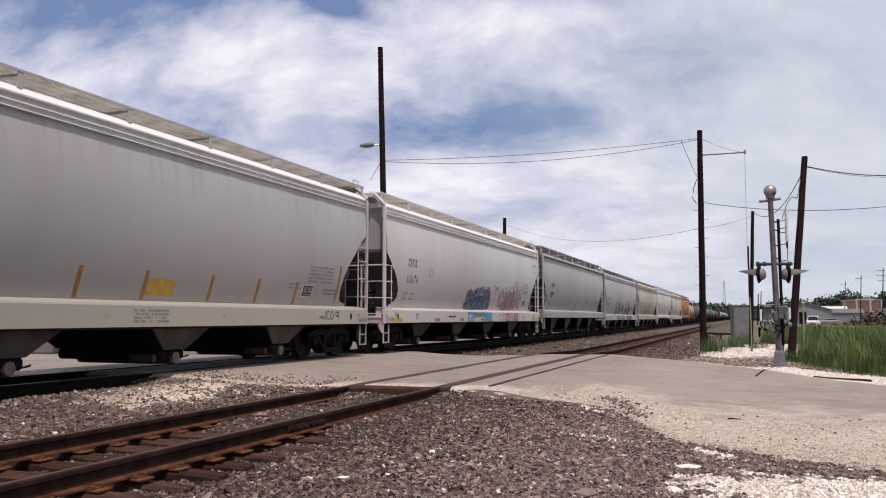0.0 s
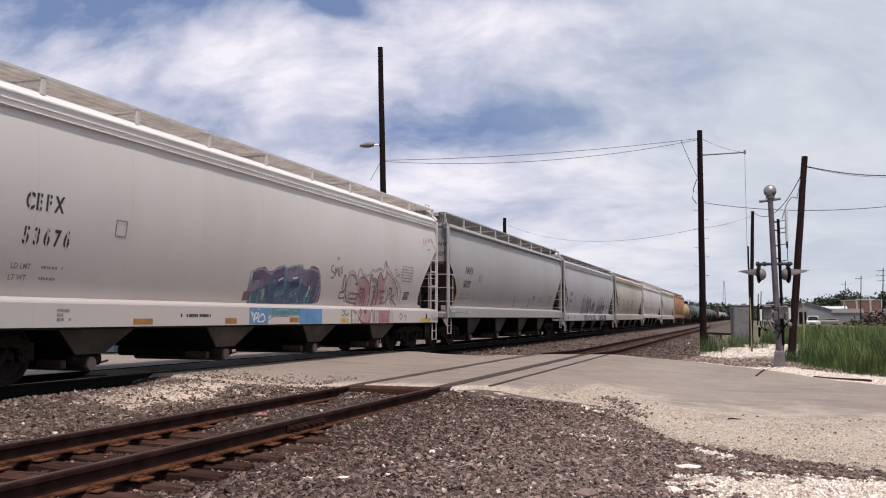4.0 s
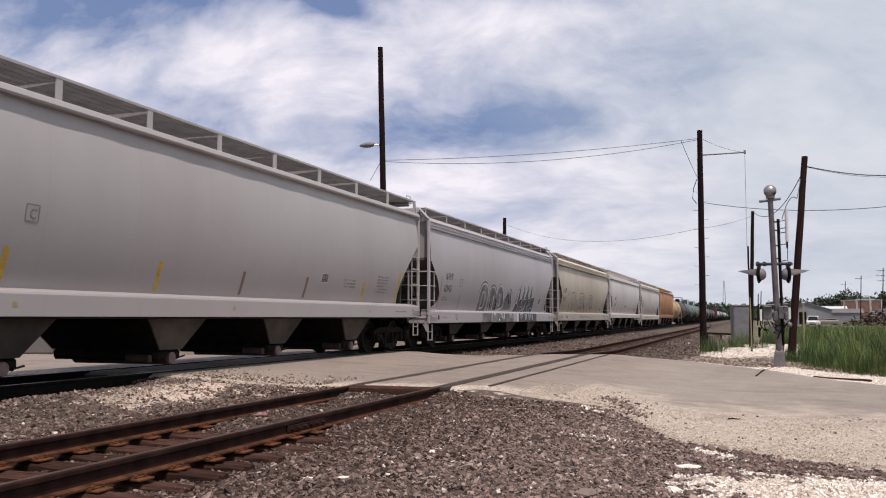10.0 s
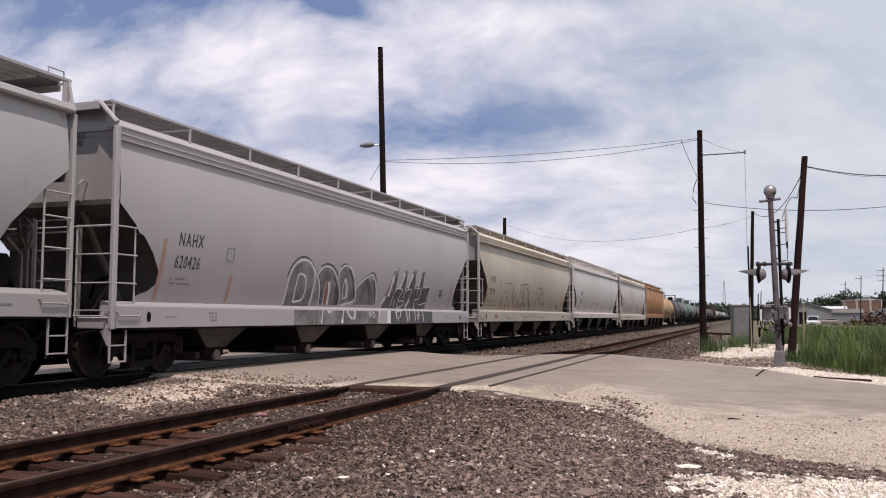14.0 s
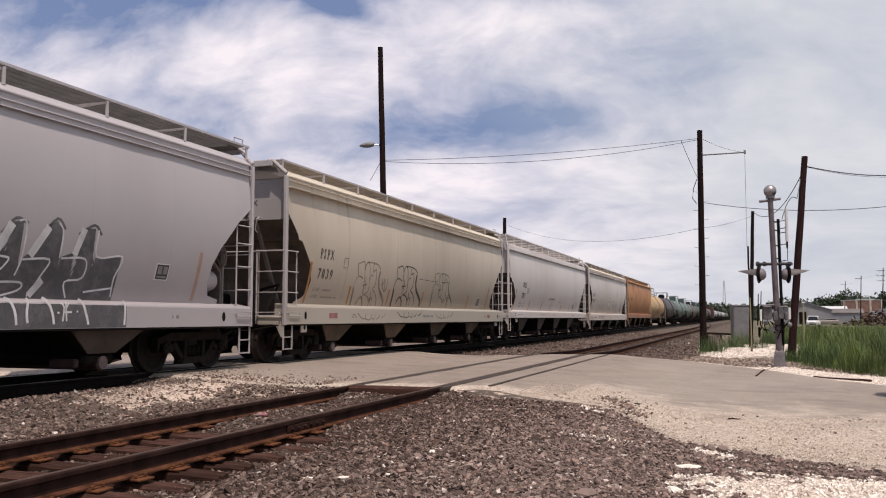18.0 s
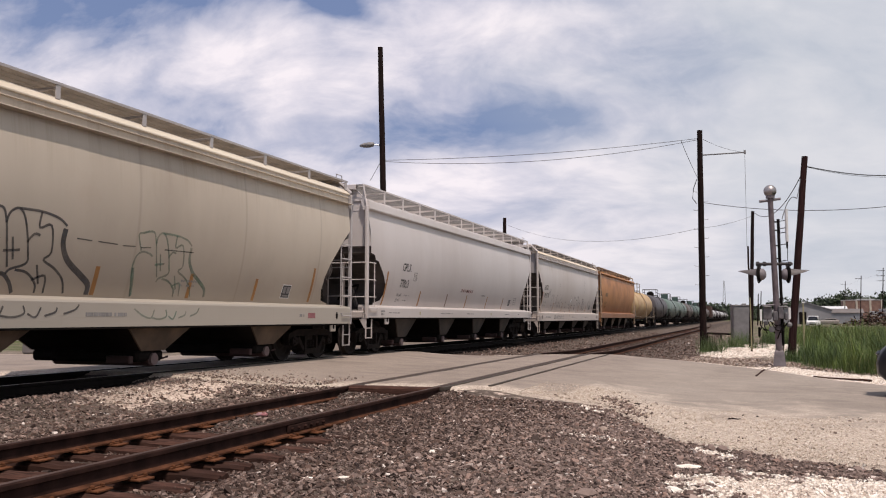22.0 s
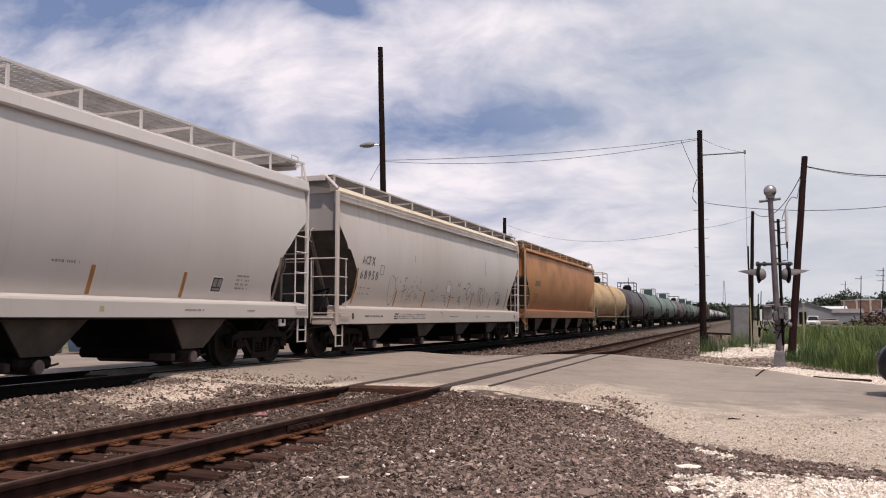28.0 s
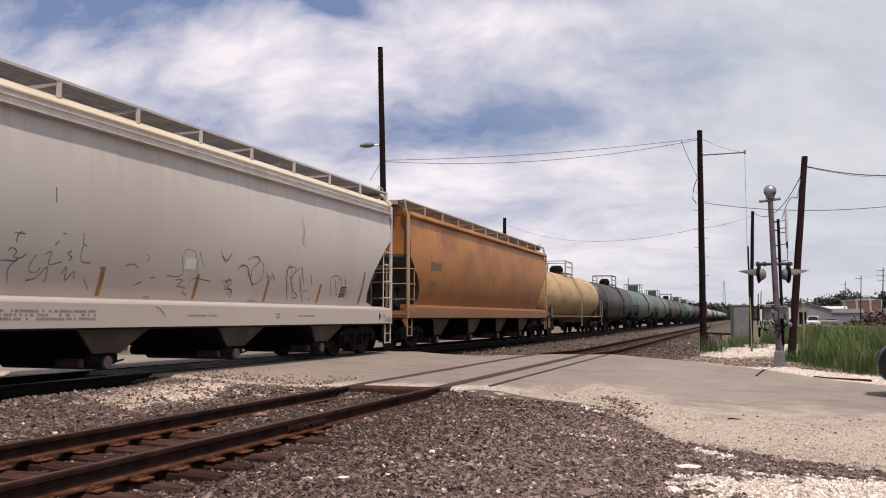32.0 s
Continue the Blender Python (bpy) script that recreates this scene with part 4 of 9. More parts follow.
            swell = spec.get("swell", 0.0025) * smooth01(2.7, 3.3, z)        # the sheets swell a little between their seams
            ring.append([(s * (half_width(z, st) + swell * math.cos(2 * math.pi * y / spec.get("panel", 2.05))), y, z) for y in ys])
        m.rings(ring, closed=False, cap0=False, cap1=False)
        part("side_sheet", m, P, car, "bulging painted side sheet", smooth=60)
        # sill with its sloping ledge
        m = Mesh().prism(((s * 1.25, sb + 0.02), (s * 1.56, sb), (s * 1.56, st - 0.055), (s * 1.545, st - 0.02), (s * 1.27, st + 0.035), (s * 1.25, st)), 0.12, LEN - 0.12, 1)
        sill = part("side_sill", m, spec.get("sill_paint", P), car, "straight side sill")
        part("sill_lip", Mesh().span((s * 1.40, 0.3, sb - 0.035), (s * 1.555, LEN - 0.3, sb - 0.002), 0.008), BLACK, sill)
        # eave
        if chord == "lip":
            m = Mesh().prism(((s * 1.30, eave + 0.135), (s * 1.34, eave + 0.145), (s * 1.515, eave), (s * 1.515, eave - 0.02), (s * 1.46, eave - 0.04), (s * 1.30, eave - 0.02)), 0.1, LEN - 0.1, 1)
            part("eave", m, spec.get("eave_paint", EAVE_LIT), car, "sloping roof edge")
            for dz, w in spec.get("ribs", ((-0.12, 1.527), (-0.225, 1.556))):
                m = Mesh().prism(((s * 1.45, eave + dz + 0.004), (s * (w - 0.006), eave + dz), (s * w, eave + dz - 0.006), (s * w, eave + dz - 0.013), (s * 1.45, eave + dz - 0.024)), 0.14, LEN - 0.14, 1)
                part("eave_rib", m, spec.get("rib_paint", spec.get("eave_paint", EAVE_LIT)), car)
            m = Mesh().prism(((s * 1.40, eave - 0.03), (s * 1.487, eave - 0.03), (s * 1.494, eave - 0.25), (s * 1.40, eave - 0.29)), 0.14, LEN - 0.14, 1)
            part("top_band", m, P, car)
        else:
            m = Mesh().prism(((s * 1.30, eave + 0.16), (s * 1.53, eave + 0.12), (s * 1.565, eave + 0.10), (s * 1.59, eave + 0.13 - hb), (s * 1.57, eave + 0.10 - hb), (s * 1.40, eave + 0.09 - hb)), 0.1, LEN - 0.1, 1)
            part("eave", m, spec.get("eave_paint", P), car, "box-shaped top chord")
        # outer running board on brackets
        m = Mesh()
        x0, x1 = s * 0.40, s * 1.40
        for k in range(6):
            xx = x0 + (x1 - x0) * k / 5
            m.span((xx - 0.006, 0.05, board - 0.032), (xx + 0.006, LEN - 0.05, board))
        pitch = spec.get("pitch", 0.05)
        for k in range(int((LEN - 0.16) / pitch)):
            m.span((min(x0, x1), 0.08 + k * pitch, board - 0.030), (max(x0, x1), 0.092 + k * pitch, board - 0.002))
        rb = part("running_board", m, spec.get("grate", WALKWAY), car, "grating running board")
        part("board_edge", Mesh().span((x1, 0.03, board - 0.036), (x1 + s * 0.02, LEN - 0.03, board + 0.004)), spec.get("post_paint", P), rb)
        nb = spec.get("brackets", 11)
        for k in range(nb):
            yy = 0.12 + (LEN - 0.24) * k / (nb - 1)
            m = Mesh().box((s * 1.40, yy, (eave + 0.1 + board - 0.04) / 2), (0.03, spec.get("bracket_w", 0.09), board - eave - 0.14), 0.004)
            m.prism(((x0, board - 0.036), (x1, board - 0.036), (x1, board - 0.06), (x0, board - 0.13)), yy + 0.05, yy + 0.07, 1)
            part("board_bracket", m, spec.get("post_paint", P), car)
    # roof and ends
    m = Mesh()
    arc = [(1.42 * math.cos(a), roof_z + 0.12 + 0.22 * math.sin(a)) for a in [math.pi * i / 12 for i in range(13)]]
    m.prism(arc, 0.2, LEN - 0.2, 1)
    part("roof", m, P, car, smooth=40)
    part("roof_hatch", Mesh().span((-0.40, 0.8, roof_z + 0.25), (0.40, LEN - 0.8, board - 0.02), 0.04), P, car, "long trough hatch cover")
    for end in (0, 1):
        def Y(d):
            return d if end == 0 else LEN - d
        m = Mesh()
        knee = (3.18 if spec.get("cut") is CUT_HIGH else 2.92) if end == 0 else 3.0
        zs = [knee + (top_z - knee) * k / 8 for k in range(9)]
        m.rings([[(x, Y(0.24), z) for x in (-half_width(z, st), -0.7, 0.0, 0.7, half_width(z, st))] for z in zs], closed=False, cap0=False, cap1=False)
        sheet = part("end_sheet", m, E, car, "upright end sheet above the platform")
        arch = [(-1.50, eave - 0.14), (-1.44, roof_z + 0.12), (-1.15, board - 0.14), (-0.8, board - 0.06), (0.8, board - 0.06), (1.15, board - 0.14), (1.44, roof_z + 0.12), (1.50, eave - 0.14)] if end == 0 else [(-1.50, eave - 0.14)] + arc[::-1] + [(1.50, eave - 0.14)]
        part("end_gable", Mesh().prism(arch, Y(0.23), Y(0.30), 1), E, sheet)
        part("end_fascia", Mesh().span((-1.2, Y(0.0), board - 0.15), (1.2, Y(0.05), board - 0.01), 0.01), spec.get("post_paint", P), car, "pressed steel fascia beam")
        # slope sheet running in and down below the end sheet, shade painted in
        m = Mesh()
        slope, deep_in = [(0.24, knee + 0.005)], 0.24
        for z in [r for r in rows[::-1] if r < knee - 0.02]:
            deep_in = max(deep_in, end_cut(z, near if end == 0 else far) + 0.035)
            slope.append((deep_in, z))
        slope.append((deep_in + 0.05, sb + 0.1))
        for d in (0.0, 0.025):
            m.rings([[(x * (half_width(z, st) - 0.015), Y(y + d), z) for x in (-1, -0.5, 0, 0.5, 1)] for y, z in slope], closed=False, cap0=False, cap1=False)
        part("slope_sheet", m, spec.get("slope_paint", SLOPE_SHADE), sheet, "brown slope sheet with its shade painted in")
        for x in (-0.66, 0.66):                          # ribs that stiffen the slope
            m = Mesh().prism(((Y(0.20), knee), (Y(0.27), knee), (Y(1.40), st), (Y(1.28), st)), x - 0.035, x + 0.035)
            part("end_stiffener", m, END_SHADE_BROWN, sheet)
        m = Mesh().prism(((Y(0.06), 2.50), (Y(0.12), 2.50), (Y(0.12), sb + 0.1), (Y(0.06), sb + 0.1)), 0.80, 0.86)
        part("end_stanchion", m, END_SHADE_BROWN, sheet, "upright stanchion beside the end ladder")
        grip = Mesh().tube([(0.74, Y(0.22), 2.90), (0.74, Y(0.10), 2.94), (0.80, Y(0.07), 3.18), (0.83, Y(0.12), 3.24), (0.83, Y(0.23), 3.22)], 0.012, 6)
        part("end_grab_iron", grip, spec.get("post_paint", P), car, "bent grab iron on the end sheet")
        rail_z = 2.46 if end == 0 else 2.28
        part("end_rail", Mesh().tube([(-1.5, Y(0.01), rail_z), (1.5, Y(0.01), rail_z)], 0.014, 6), spec.get("post_paint", P), car, "cross rail over the end platform")
        if end == 1:                                     # hand brake on the trailing end
            c = Vector((0.92, Y(0.46), 2.22))
            rim = [c + Vector((0.27 * math.cos(k * math.pi / 10), 0, 0.27 * math.sin(k * math.pi / 10))) for k in range(21)]
            m = Mesh().tube(rim, 0.020, 6, False)
            for k in range(5):
                a = k * 2 * math.pi / 5 + 0.3
                m.tube([c + Vector((0, 0.05, 0)), c + Vector((0.26 * math.cos(a), 0, 0.26 * math.sin(a)))], 0.013, 5)
            brake = part("brake_wheel", m, spec.get("wheel_paint", END_SHADE_BROWN), car, "spoked hand brake wheel")
            part("brake_housing", Mesh().box(c + Vector((0, 0.16, -0.02)), (0.30, 0.18, 0.36), 0.05), END_SHADE_BROWN, brake, "gear housing of the hand brake")
            part("brake_board", Mesh().box((0.92, Y(0.42), (sb + 2.1) / 2), (0.34, 0.05, 1.9 - sb), 0.01), END_SHADE_BROWN, brake, "narrow steel mounting board")
            m = Mesh()
            for x, y in ((0.62, 0.55), (0.55, 0.72), (1.16, 0.62)):
                m.tube([(x, Y(y), sb + 0.1), (x, Y(y), 1.9), (x - 0.05, Y(y + 0.25), 2.15)], 0.022, 6)
            part("brake_pipe", m, END_SHADE_BROWN, brake, "upright brake pipes")
            m = Mesh().box((0.70, Y(0.95), sb + 0.55), (0.85, 0.42, 0.70), 0.06) if "tank_paint" not in spec else Mesh().lathe([(-0.36, 0.05), (-0.34, 0.15), (-0.28, 0.20), (-0.2, 0.215), (0.2, 0.215), (0.28, 0.20), (0.34, 0.15), (0.36, 0.05)], (0.95, Y(0.98), 1.72), 1, 18)
            part("air_reservoir", m, spec.get("tank_paint", BLACK), car, "air reservoir on the end platform", smooth=40)
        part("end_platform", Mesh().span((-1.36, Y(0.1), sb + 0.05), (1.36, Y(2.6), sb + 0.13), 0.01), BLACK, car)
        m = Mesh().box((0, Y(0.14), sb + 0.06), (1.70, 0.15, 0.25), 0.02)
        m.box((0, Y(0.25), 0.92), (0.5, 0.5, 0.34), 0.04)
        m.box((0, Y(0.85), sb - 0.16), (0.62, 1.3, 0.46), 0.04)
        part("end_sill", m, BLACK, car, "black end sill beam with striker casting")
        for s in (-1, 1):
            part("end_sill_corner", Mesh().box((s * 1.15, Y(0.14), sb + 0.08), (0.60, 0.16, 0.19), 0.02), spec.get("sill_paint", P), car, "painted corner of the end sill")
        # brake beams, levers and hoses that hang below the end platform
        m = Mesh().box((0, Y(1.08), 0.46), (1.30, 0.09, 0.15), 0.02)
        part("brake_beam", m, BLACK, car, "soot-black brake beam")
        m = Mesh().box((-0.30, Y(0.04), 0.70), (0.10, 0.10, 0.62), 0.02)
        m.box((-0.30, Y(-0.02), 0.42), (0.62, 0.12, 0.12), 0.02)
        part("brake_lever", m, BLACK, car, "soot-black brake lever")
        m = Mesh().tube([(0.34, Y(0.10), 0.92), (0.36, Y(-0.10), 0.56), (0.28, Y(-0.34), 0.44), (0.20, Y(-0.46), 0.50)], 0.035, 7)
        part("air_hose", m, BLACK, car, "hanging black air hose")
        m = Mesh().tube([(1.40, Y(0.02), sb - 0.02), (0.70, Y(-0.06), sb - 0.14), (0.16, Y(-0.16), sb - 0.10)], 0.016, 5)
        part("uncoupling_lever", m, BLACK, car, "bent uncoupling lever")
        for s in (-1, 1):
            x = s * 1.52
            m = Mesh().span((x - 0.04, Y(0.03), sb - 0.02), (x + 0.04, Y(0.03 + (spec.get("post_w", 0.115) if end == 0 else 0.075)), eave - 0.02), 0.012)
            if chord == "lip":
                m.tube([(x, Y(0.07), eave - 0.06), (x + s * 0.005, Y(0.07), eave + 0.03), (s * 1.18, Y(0.07), board - 0.02), (s * 1.06, Y(0.07), board - 0.01)], 0.046, 8)
            else:
                m.tube([(x, Y(0.07), eave - 0.06), (s * 1.40, Y(0.07), board - 0.01)], 0.024, 8)
            part("corner_post", m, spec.get("post_paint", P), car, "upright corner post")
            # side ladder beside the post, end ladder across the corner
            lad = Mesh().tube([(x, Y(0.60), sb + 0.05), (x, Y(0.60), 2.49 if end == 0 else 2.85)], 0.017, 6)
            zs = [1.11, 1.55, 2.01, 2.47] + ([2.83] if end else [])
            for z in zs:
                lad.tube([(x + s * 0.03, Y(0.07), z), (x + s * 0.03, Y(0.62), z)], 0.0135, 6)
            part("side_ladder", lad, spec.get("post_paint", P), car, "steel side ladder")
            lad = Mesh().tube([(s * 0.84, Y(0.03), sb + 0.02), (s * 0.84, Y(0.03), 2.48)], 0.017, 6)
            for z in zs[:4]:
                lad.tube([(s * 0.84, Y(0.01), z), (x, Y(0.01), z)], 0.0135, 6)
            part("end_ladder", lad, spec.get("post_paint", P), car, "steel end ladder")
            grip = Mesh().tube([(s * 0.90, Y(0.05), sb + 0.20), (s * 0.90, Y(-0.05), sb + 0.26), (s * 0.90, Y(-0.07), sb + 0.19), (s * 1.46, Y(-0.07), sb + 0.19), (s * 1.46, Y(-0.05), sb + 0.25), (s * 1.46, Y(0.05), sb + 0.20)], 0.014, 6)
            part("grab_iron", grip, spec.get("post_paint", P), car, "bent steel grab iron")
            grip = Mesh().tube([(x, Y(0.14), sb + 0.26), (x + s * 0.07, Y(0.14), sb + 0.25), (x + s * 0.07, Y(0.16), sb + 0.19), (x + s * 0.07, Y(0.66), sb + 0.19), (x + s * 0.07, Y(0.68), sb + 0.25), (x, Y(0.68), sb + 0.26)], 0.014, 6)
            part("grab_iron", grip, spec.get("post_paint", P), car, "bent steel grab iron")
            stp = Mesh()
            for dy in (0.06, 0.44):
                stp.span((x - 0.03, Y(dy) - 0.012, sb - 0.56), (x + 0.005, Y(dy) + 0.012, sb + 0.02), 0.004)
            for z in (sb - 0.54, sb - 0.28):
                stp.span((x - 0.03, min(Y(0.05), Y(0.45)), z - 0.011), (x + 0.005, max(Y(0.05), Y(0.45)), z + 0.011), 0.004)
            if end == 0:
                part("step_gusset", Mesh().prism(((s * 1.50, sb), (s * 1.30, sb), (s * 1.46, sb - 0.28), (s * 1.50, sb - 0.28)), Y(0.05), Y(0.075), 1), spec.get("sill_paint", P), car, "triangular gusset over the step")
            part("stirrup_step", stp, spec.get("post_paint", P), car, "hanging step below the sill")
        m = Mesh().span((-1.2, Y(0.02), board - 0.06), (1.2, Y(0.5), board - 0.02), 0.006)
        part("crossover_board", m, spec.get("grate", WALKWAY), car)
        m = Mesh().tube([(1.22, Y(0.30), board), (1.22, Y(0.30), board + 0.16), (1.22, Y(-0.02), board + 0.16), (1.22, Y(-0.02), board - 0.1)], 0.014, 5)
        if end == 1:
            part("roof_grab_iron", m, spec.get("post_paint", P), car)
        # air reservoir, brake cylinder and pipes on the platform
        kit = Mesh().tube([(0.9, Y(0.3), sb + 0.2), (0.9, Y(0.9), sb + 0.9), (0.4, Y(1.0), sb + 0.8), (0.2, Y(1.1), sb + 0.5)], 0.03, 6)
        part("air_pipe", kit, BLACK, car, "bent air pipe")
        part("brake_cylinder", Mesh().box((-0.7, Y(0.9), sb + 0.4), (0.4, 0.5, 0.6), 0.05), BLACK, car, "soot-black brake cylinder")
        coupler(car, Y(-0.08), 1 if end == 0 else -1)
        truck(car, Y(1.46 if end == 0 else 1.32))
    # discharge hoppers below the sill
    # added sheet: closes the hollow body, its black stands for the shade there
    part("belly_sheet", Mesh().span((-1.36, 2.3, sb + 0.03), (1.36, LEN - 2.3, sb + 0.06)), BLACK, car, "black belly sheet added below the hollow body")
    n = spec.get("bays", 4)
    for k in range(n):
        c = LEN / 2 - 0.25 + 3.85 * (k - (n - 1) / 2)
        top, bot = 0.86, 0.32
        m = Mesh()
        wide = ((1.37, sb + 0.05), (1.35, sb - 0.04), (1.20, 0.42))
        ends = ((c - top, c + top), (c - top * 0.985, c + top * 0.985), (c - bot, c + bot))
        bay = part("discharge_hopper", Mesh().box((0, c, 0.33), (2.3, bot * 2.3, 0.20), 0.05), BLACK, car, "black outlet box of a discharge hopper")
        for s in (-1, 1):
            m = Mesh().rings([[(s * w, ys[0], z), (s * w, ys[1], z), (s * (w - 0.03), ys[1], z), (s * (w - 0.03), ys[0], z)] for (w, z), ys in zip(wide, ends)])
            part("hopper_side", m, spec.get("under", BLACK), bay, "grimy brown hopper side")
        # the bay's end slopes get their shade as black paint
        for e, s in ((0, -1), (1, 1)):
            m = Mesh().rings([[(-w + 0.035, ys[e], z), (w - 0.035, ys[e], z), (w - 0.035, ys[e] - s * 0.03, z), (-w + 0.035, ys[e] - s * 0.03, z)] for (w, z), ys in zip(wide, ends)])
            part("slope_sheet", m, BLACK, bay, "slope sheet painted black as shade")
        m = Mesh().cyl((-0.95, c + 0.05, 0.27), (1.14, c + 0.05, 0.27), 0.125, 14)
        m.box((0.85, c - 0.45, 0.27), (0.5, 0.12, 0.14), 0.02)
        m.tube([(0.95, c + 0.28, 0.30), (1.12, c + 0.34, 0.27), (1.16, c + 0.46, 0.30)], 0.018, 5)
        part("outlet_gate", m, OUTLET, bay, "pneumatic outlet tube")
        part("outlet_cap", Mesh().cyl((1.14, c + 0.05, 0.27), (1.19, c + 0.05, 0.27), 0.105, 14), spec.get("cap", CAP), bay, "round outlet cap")
    # reflector bars and stencilled marks
    for y, z0, z1, tone in spec.get("bars", ()):
        ribbon(car, [(y, z0), (y, z1)], 0.10, tone, st, "reflector_bar", "upright orange reflective bar")
    for text, y, z, size, tone, sq, gap in spec.get("marks", ()):
        if spec.get("stencil") and size > 0.3:
            stencilled(text, size, tone, P, car, on_side(y, z, st), sq)
        else:
            lettering(text, size, tone, car, on_side(y, z, st), squeeze=sq, spacing=gap)
    for y, z, w, n_lines, tone in spec.get("bars_text", ()):
        m = Mesh()
        rng = random.Random(int(y * 100))
        for k in range(n_lines):
            u = 0.0
            while u < w:
                d = rng.choice((0.03, 0.045, 0.06))
                if rng.random() > 0.18:
                    m.box((u + d / 2, -k * 0.085, 0.002), (min(d, max(0.012, w - u)) * 0.8, rng.uniform(0.03, 0.046), 0.003))
                u += d + 0.012
        tagged(part("stencil_line", m, tone, car, "small stencilled lines", at=on_side(y, z, st)), kind="stuff")
    for y, z, a, b, tone in spec.get("panels", ()):
        part("placard", Mesh().box((a / 2, b / 2, 0.002), (a, b, 0.004)), tone, car, "small rectangular placard", at=on_side(y, z, st))
    for y, z, a, b in spec.get("signs", ()):
        sign = part("data_plate", Mesh().box((a / 2, b / 2, 0.002), (a, b, 0.004)), LETTER, car, "black consolidated data plate", at=on_side(y, z, st))
        m = Mesh().box((a * 0.27, b * 0.62, 0.006), (a * 0.36, b * 0.55, 0.002)).box((a * 0.73, b * 0.62, 0.006), (a * 0.36, b * 0.55, 0.002)).box((a * 0.5, b * 0.16, 0.006), (a * 0.8, b * 0.14, 0.002))
        part("data_panel", m, FADED, sign)
        part("data_border", Mesh().box((a * 0.5, b * 0.5, -0.001), (a * 1.12, b * 1.12, 0.004)), WHITE, sign)
    for y, z, a in spec.get("plates", ()):
        m = Mesh()
        for dx, dy, w, h in ((0, 0.5, 0.07, 1), (1, 0.5, 0.07, 1), (0.5, 0, 1, 0.07), (0.5, 1, 1, 0.07)):
            m.box((dx * a, dy * a, 0.002), (w * a, h * a, 0.003))
        plate = part("stencil_box", m, FADED, car, at=on_side(y, z, st))
        if "plate_letter" in spec:
            lettering(spec["plate_letter"], a * 0.8, FADED, plate, pose(a * 0.28, a * 0.18, 0.002))
    for text, x, z, size, tone, sq in spec.get("end_marks", ()):
        lettering(text, size, tone, car, Matrix(((1, 0, 0, x), (0, 0, -1, 0.2285 if z > eave - 0.2 else 0.2385), (0, 1, 0, z), (0, 0, 0, 1))), squeeze=sq)
    for y in spec.get("brackets_low", ()):
        lug = part("jacking_lug", Mesh().box((1.50, y, sb - 0.09), (0.05, 0.28, 0.20), 0.02), spec.get("sill_paint", P), car, "jacking lug with a round hole")
        part("lug_hole", Mesh().cyl((1.52, y, sb - 0.08), (1.528, y, sb - 0.08), 0.05, 12), BLACK, lug)
    for y in spec.get("holes", ()):
        oval = [(y + 0.055 * math.cos(k * math.pi / 8), (st + sb) / 2 - 0.02 + 0.09 * math.sin(k * math.pi / 8)) for k in range(16)]
        part("tow_hole", Mesh().prism(oval, 1.55, 1.564), BLACK, car, "oval tow hole")
    for y, w, h, tone in spec.get("sill_marks", ()):
        m, zc, r = Mesh(), (sb + st) / 2 - 0.02, random.Random(int(y * 77))
        if tone in (FADED, LETTER, WORN_SILL):           # rows of small stencilled marks
            n = max(1, int(h / 0.055))
            for k in range(n):
                u = 0.0
                while u < w:
                    d = r.choice((0.025, 0.04, 0.055))
                    if r.random() > 0.25:
                        m.span((1.56, y + u, zc + h / 2 - (k + 0.8) * h / n), (1.5645, y + u + d * 0.75, zc + h / 2 - (k + 0.2) * h / n))
                    u += d
            if not m.v:
                m.span((1.56, y, zc - 0.02), (1.5645, y + 0.03, zc + 0.02))
        else:
            if tone in (BAR_YELLOW, BAR_ORANGE, BAR_DULL):
                zc = sb + 0.03 + h / 2
            m.span((1.56, y, zc - h / 2), (1.563, y + w, zc + h / 2))
        tagged(part("sill_mark", m, tone, car), kind="stuff" if tone in (FADED, LETTER, WORN_SILL) else "")
    return car


def tank(paint, label, frame_mat, pipe, rails, bonnet, length=18.2, r=1.42):
    """A tank wagon with its near striker at y = 0."""
    car = tagged(new("tank_car"), label, "railway wagon", "tank cars of the train")
    zc = 2.27
    prof = [(0.75, 0.02), (0.78, 0.46), (0.88, 0.86), (1.06, 1.17), (1.32, 1.36), (1.62, r)]
    full = prof + [(1.62 + (length - 3.24) * k / 4, r) for k in range(1, 4)] + [(length - d, rr) for d, rr in prof[::-1]]
    part("tank_shell", Mesh().lathe(full, (0, 0, zc), 1, 36), paint, car, "riveted cylindrical tank shell", smooth=40)
    for yy in (3.4, length / 2 - 0.35, length / 2 + 0.9, length - 3.4):
        part("tank_band", Mesh().lathe([(yy, r - 0.01), (yy, r + 0.018), (yy + 0.12, r + 0.018), (yy + 0.12, r - 0.01)], (0, 0, zc), 1, 36), paint, car)
    part("centre_sill", Mesh().span((-0.35, 0.1, 0.72), (0.35, length - 0.1, 1.14), 0.02), frame_mat, car)
    for end in (0, 1):
        def Y(d):
            return d if end == 0 else length - d
        part("end_platform", Mesh().span((-1.45, Y(0.1), 1.06), (1.45, Y(1.1), 1.16), 0.02), frame_mat, car)
        part("saddle", Mesh().prism(((-1.25, 1.0), (1.25, 1.0), (1.3, 2.1), (0.8, 1.5), (0, 1.2), (-0.8, 1.5), (-1.3, 2.1)), Y(1.5), Y(2.1), 1), frame_mat, car)
        m = Mesh()
        for s in (-1, 1):
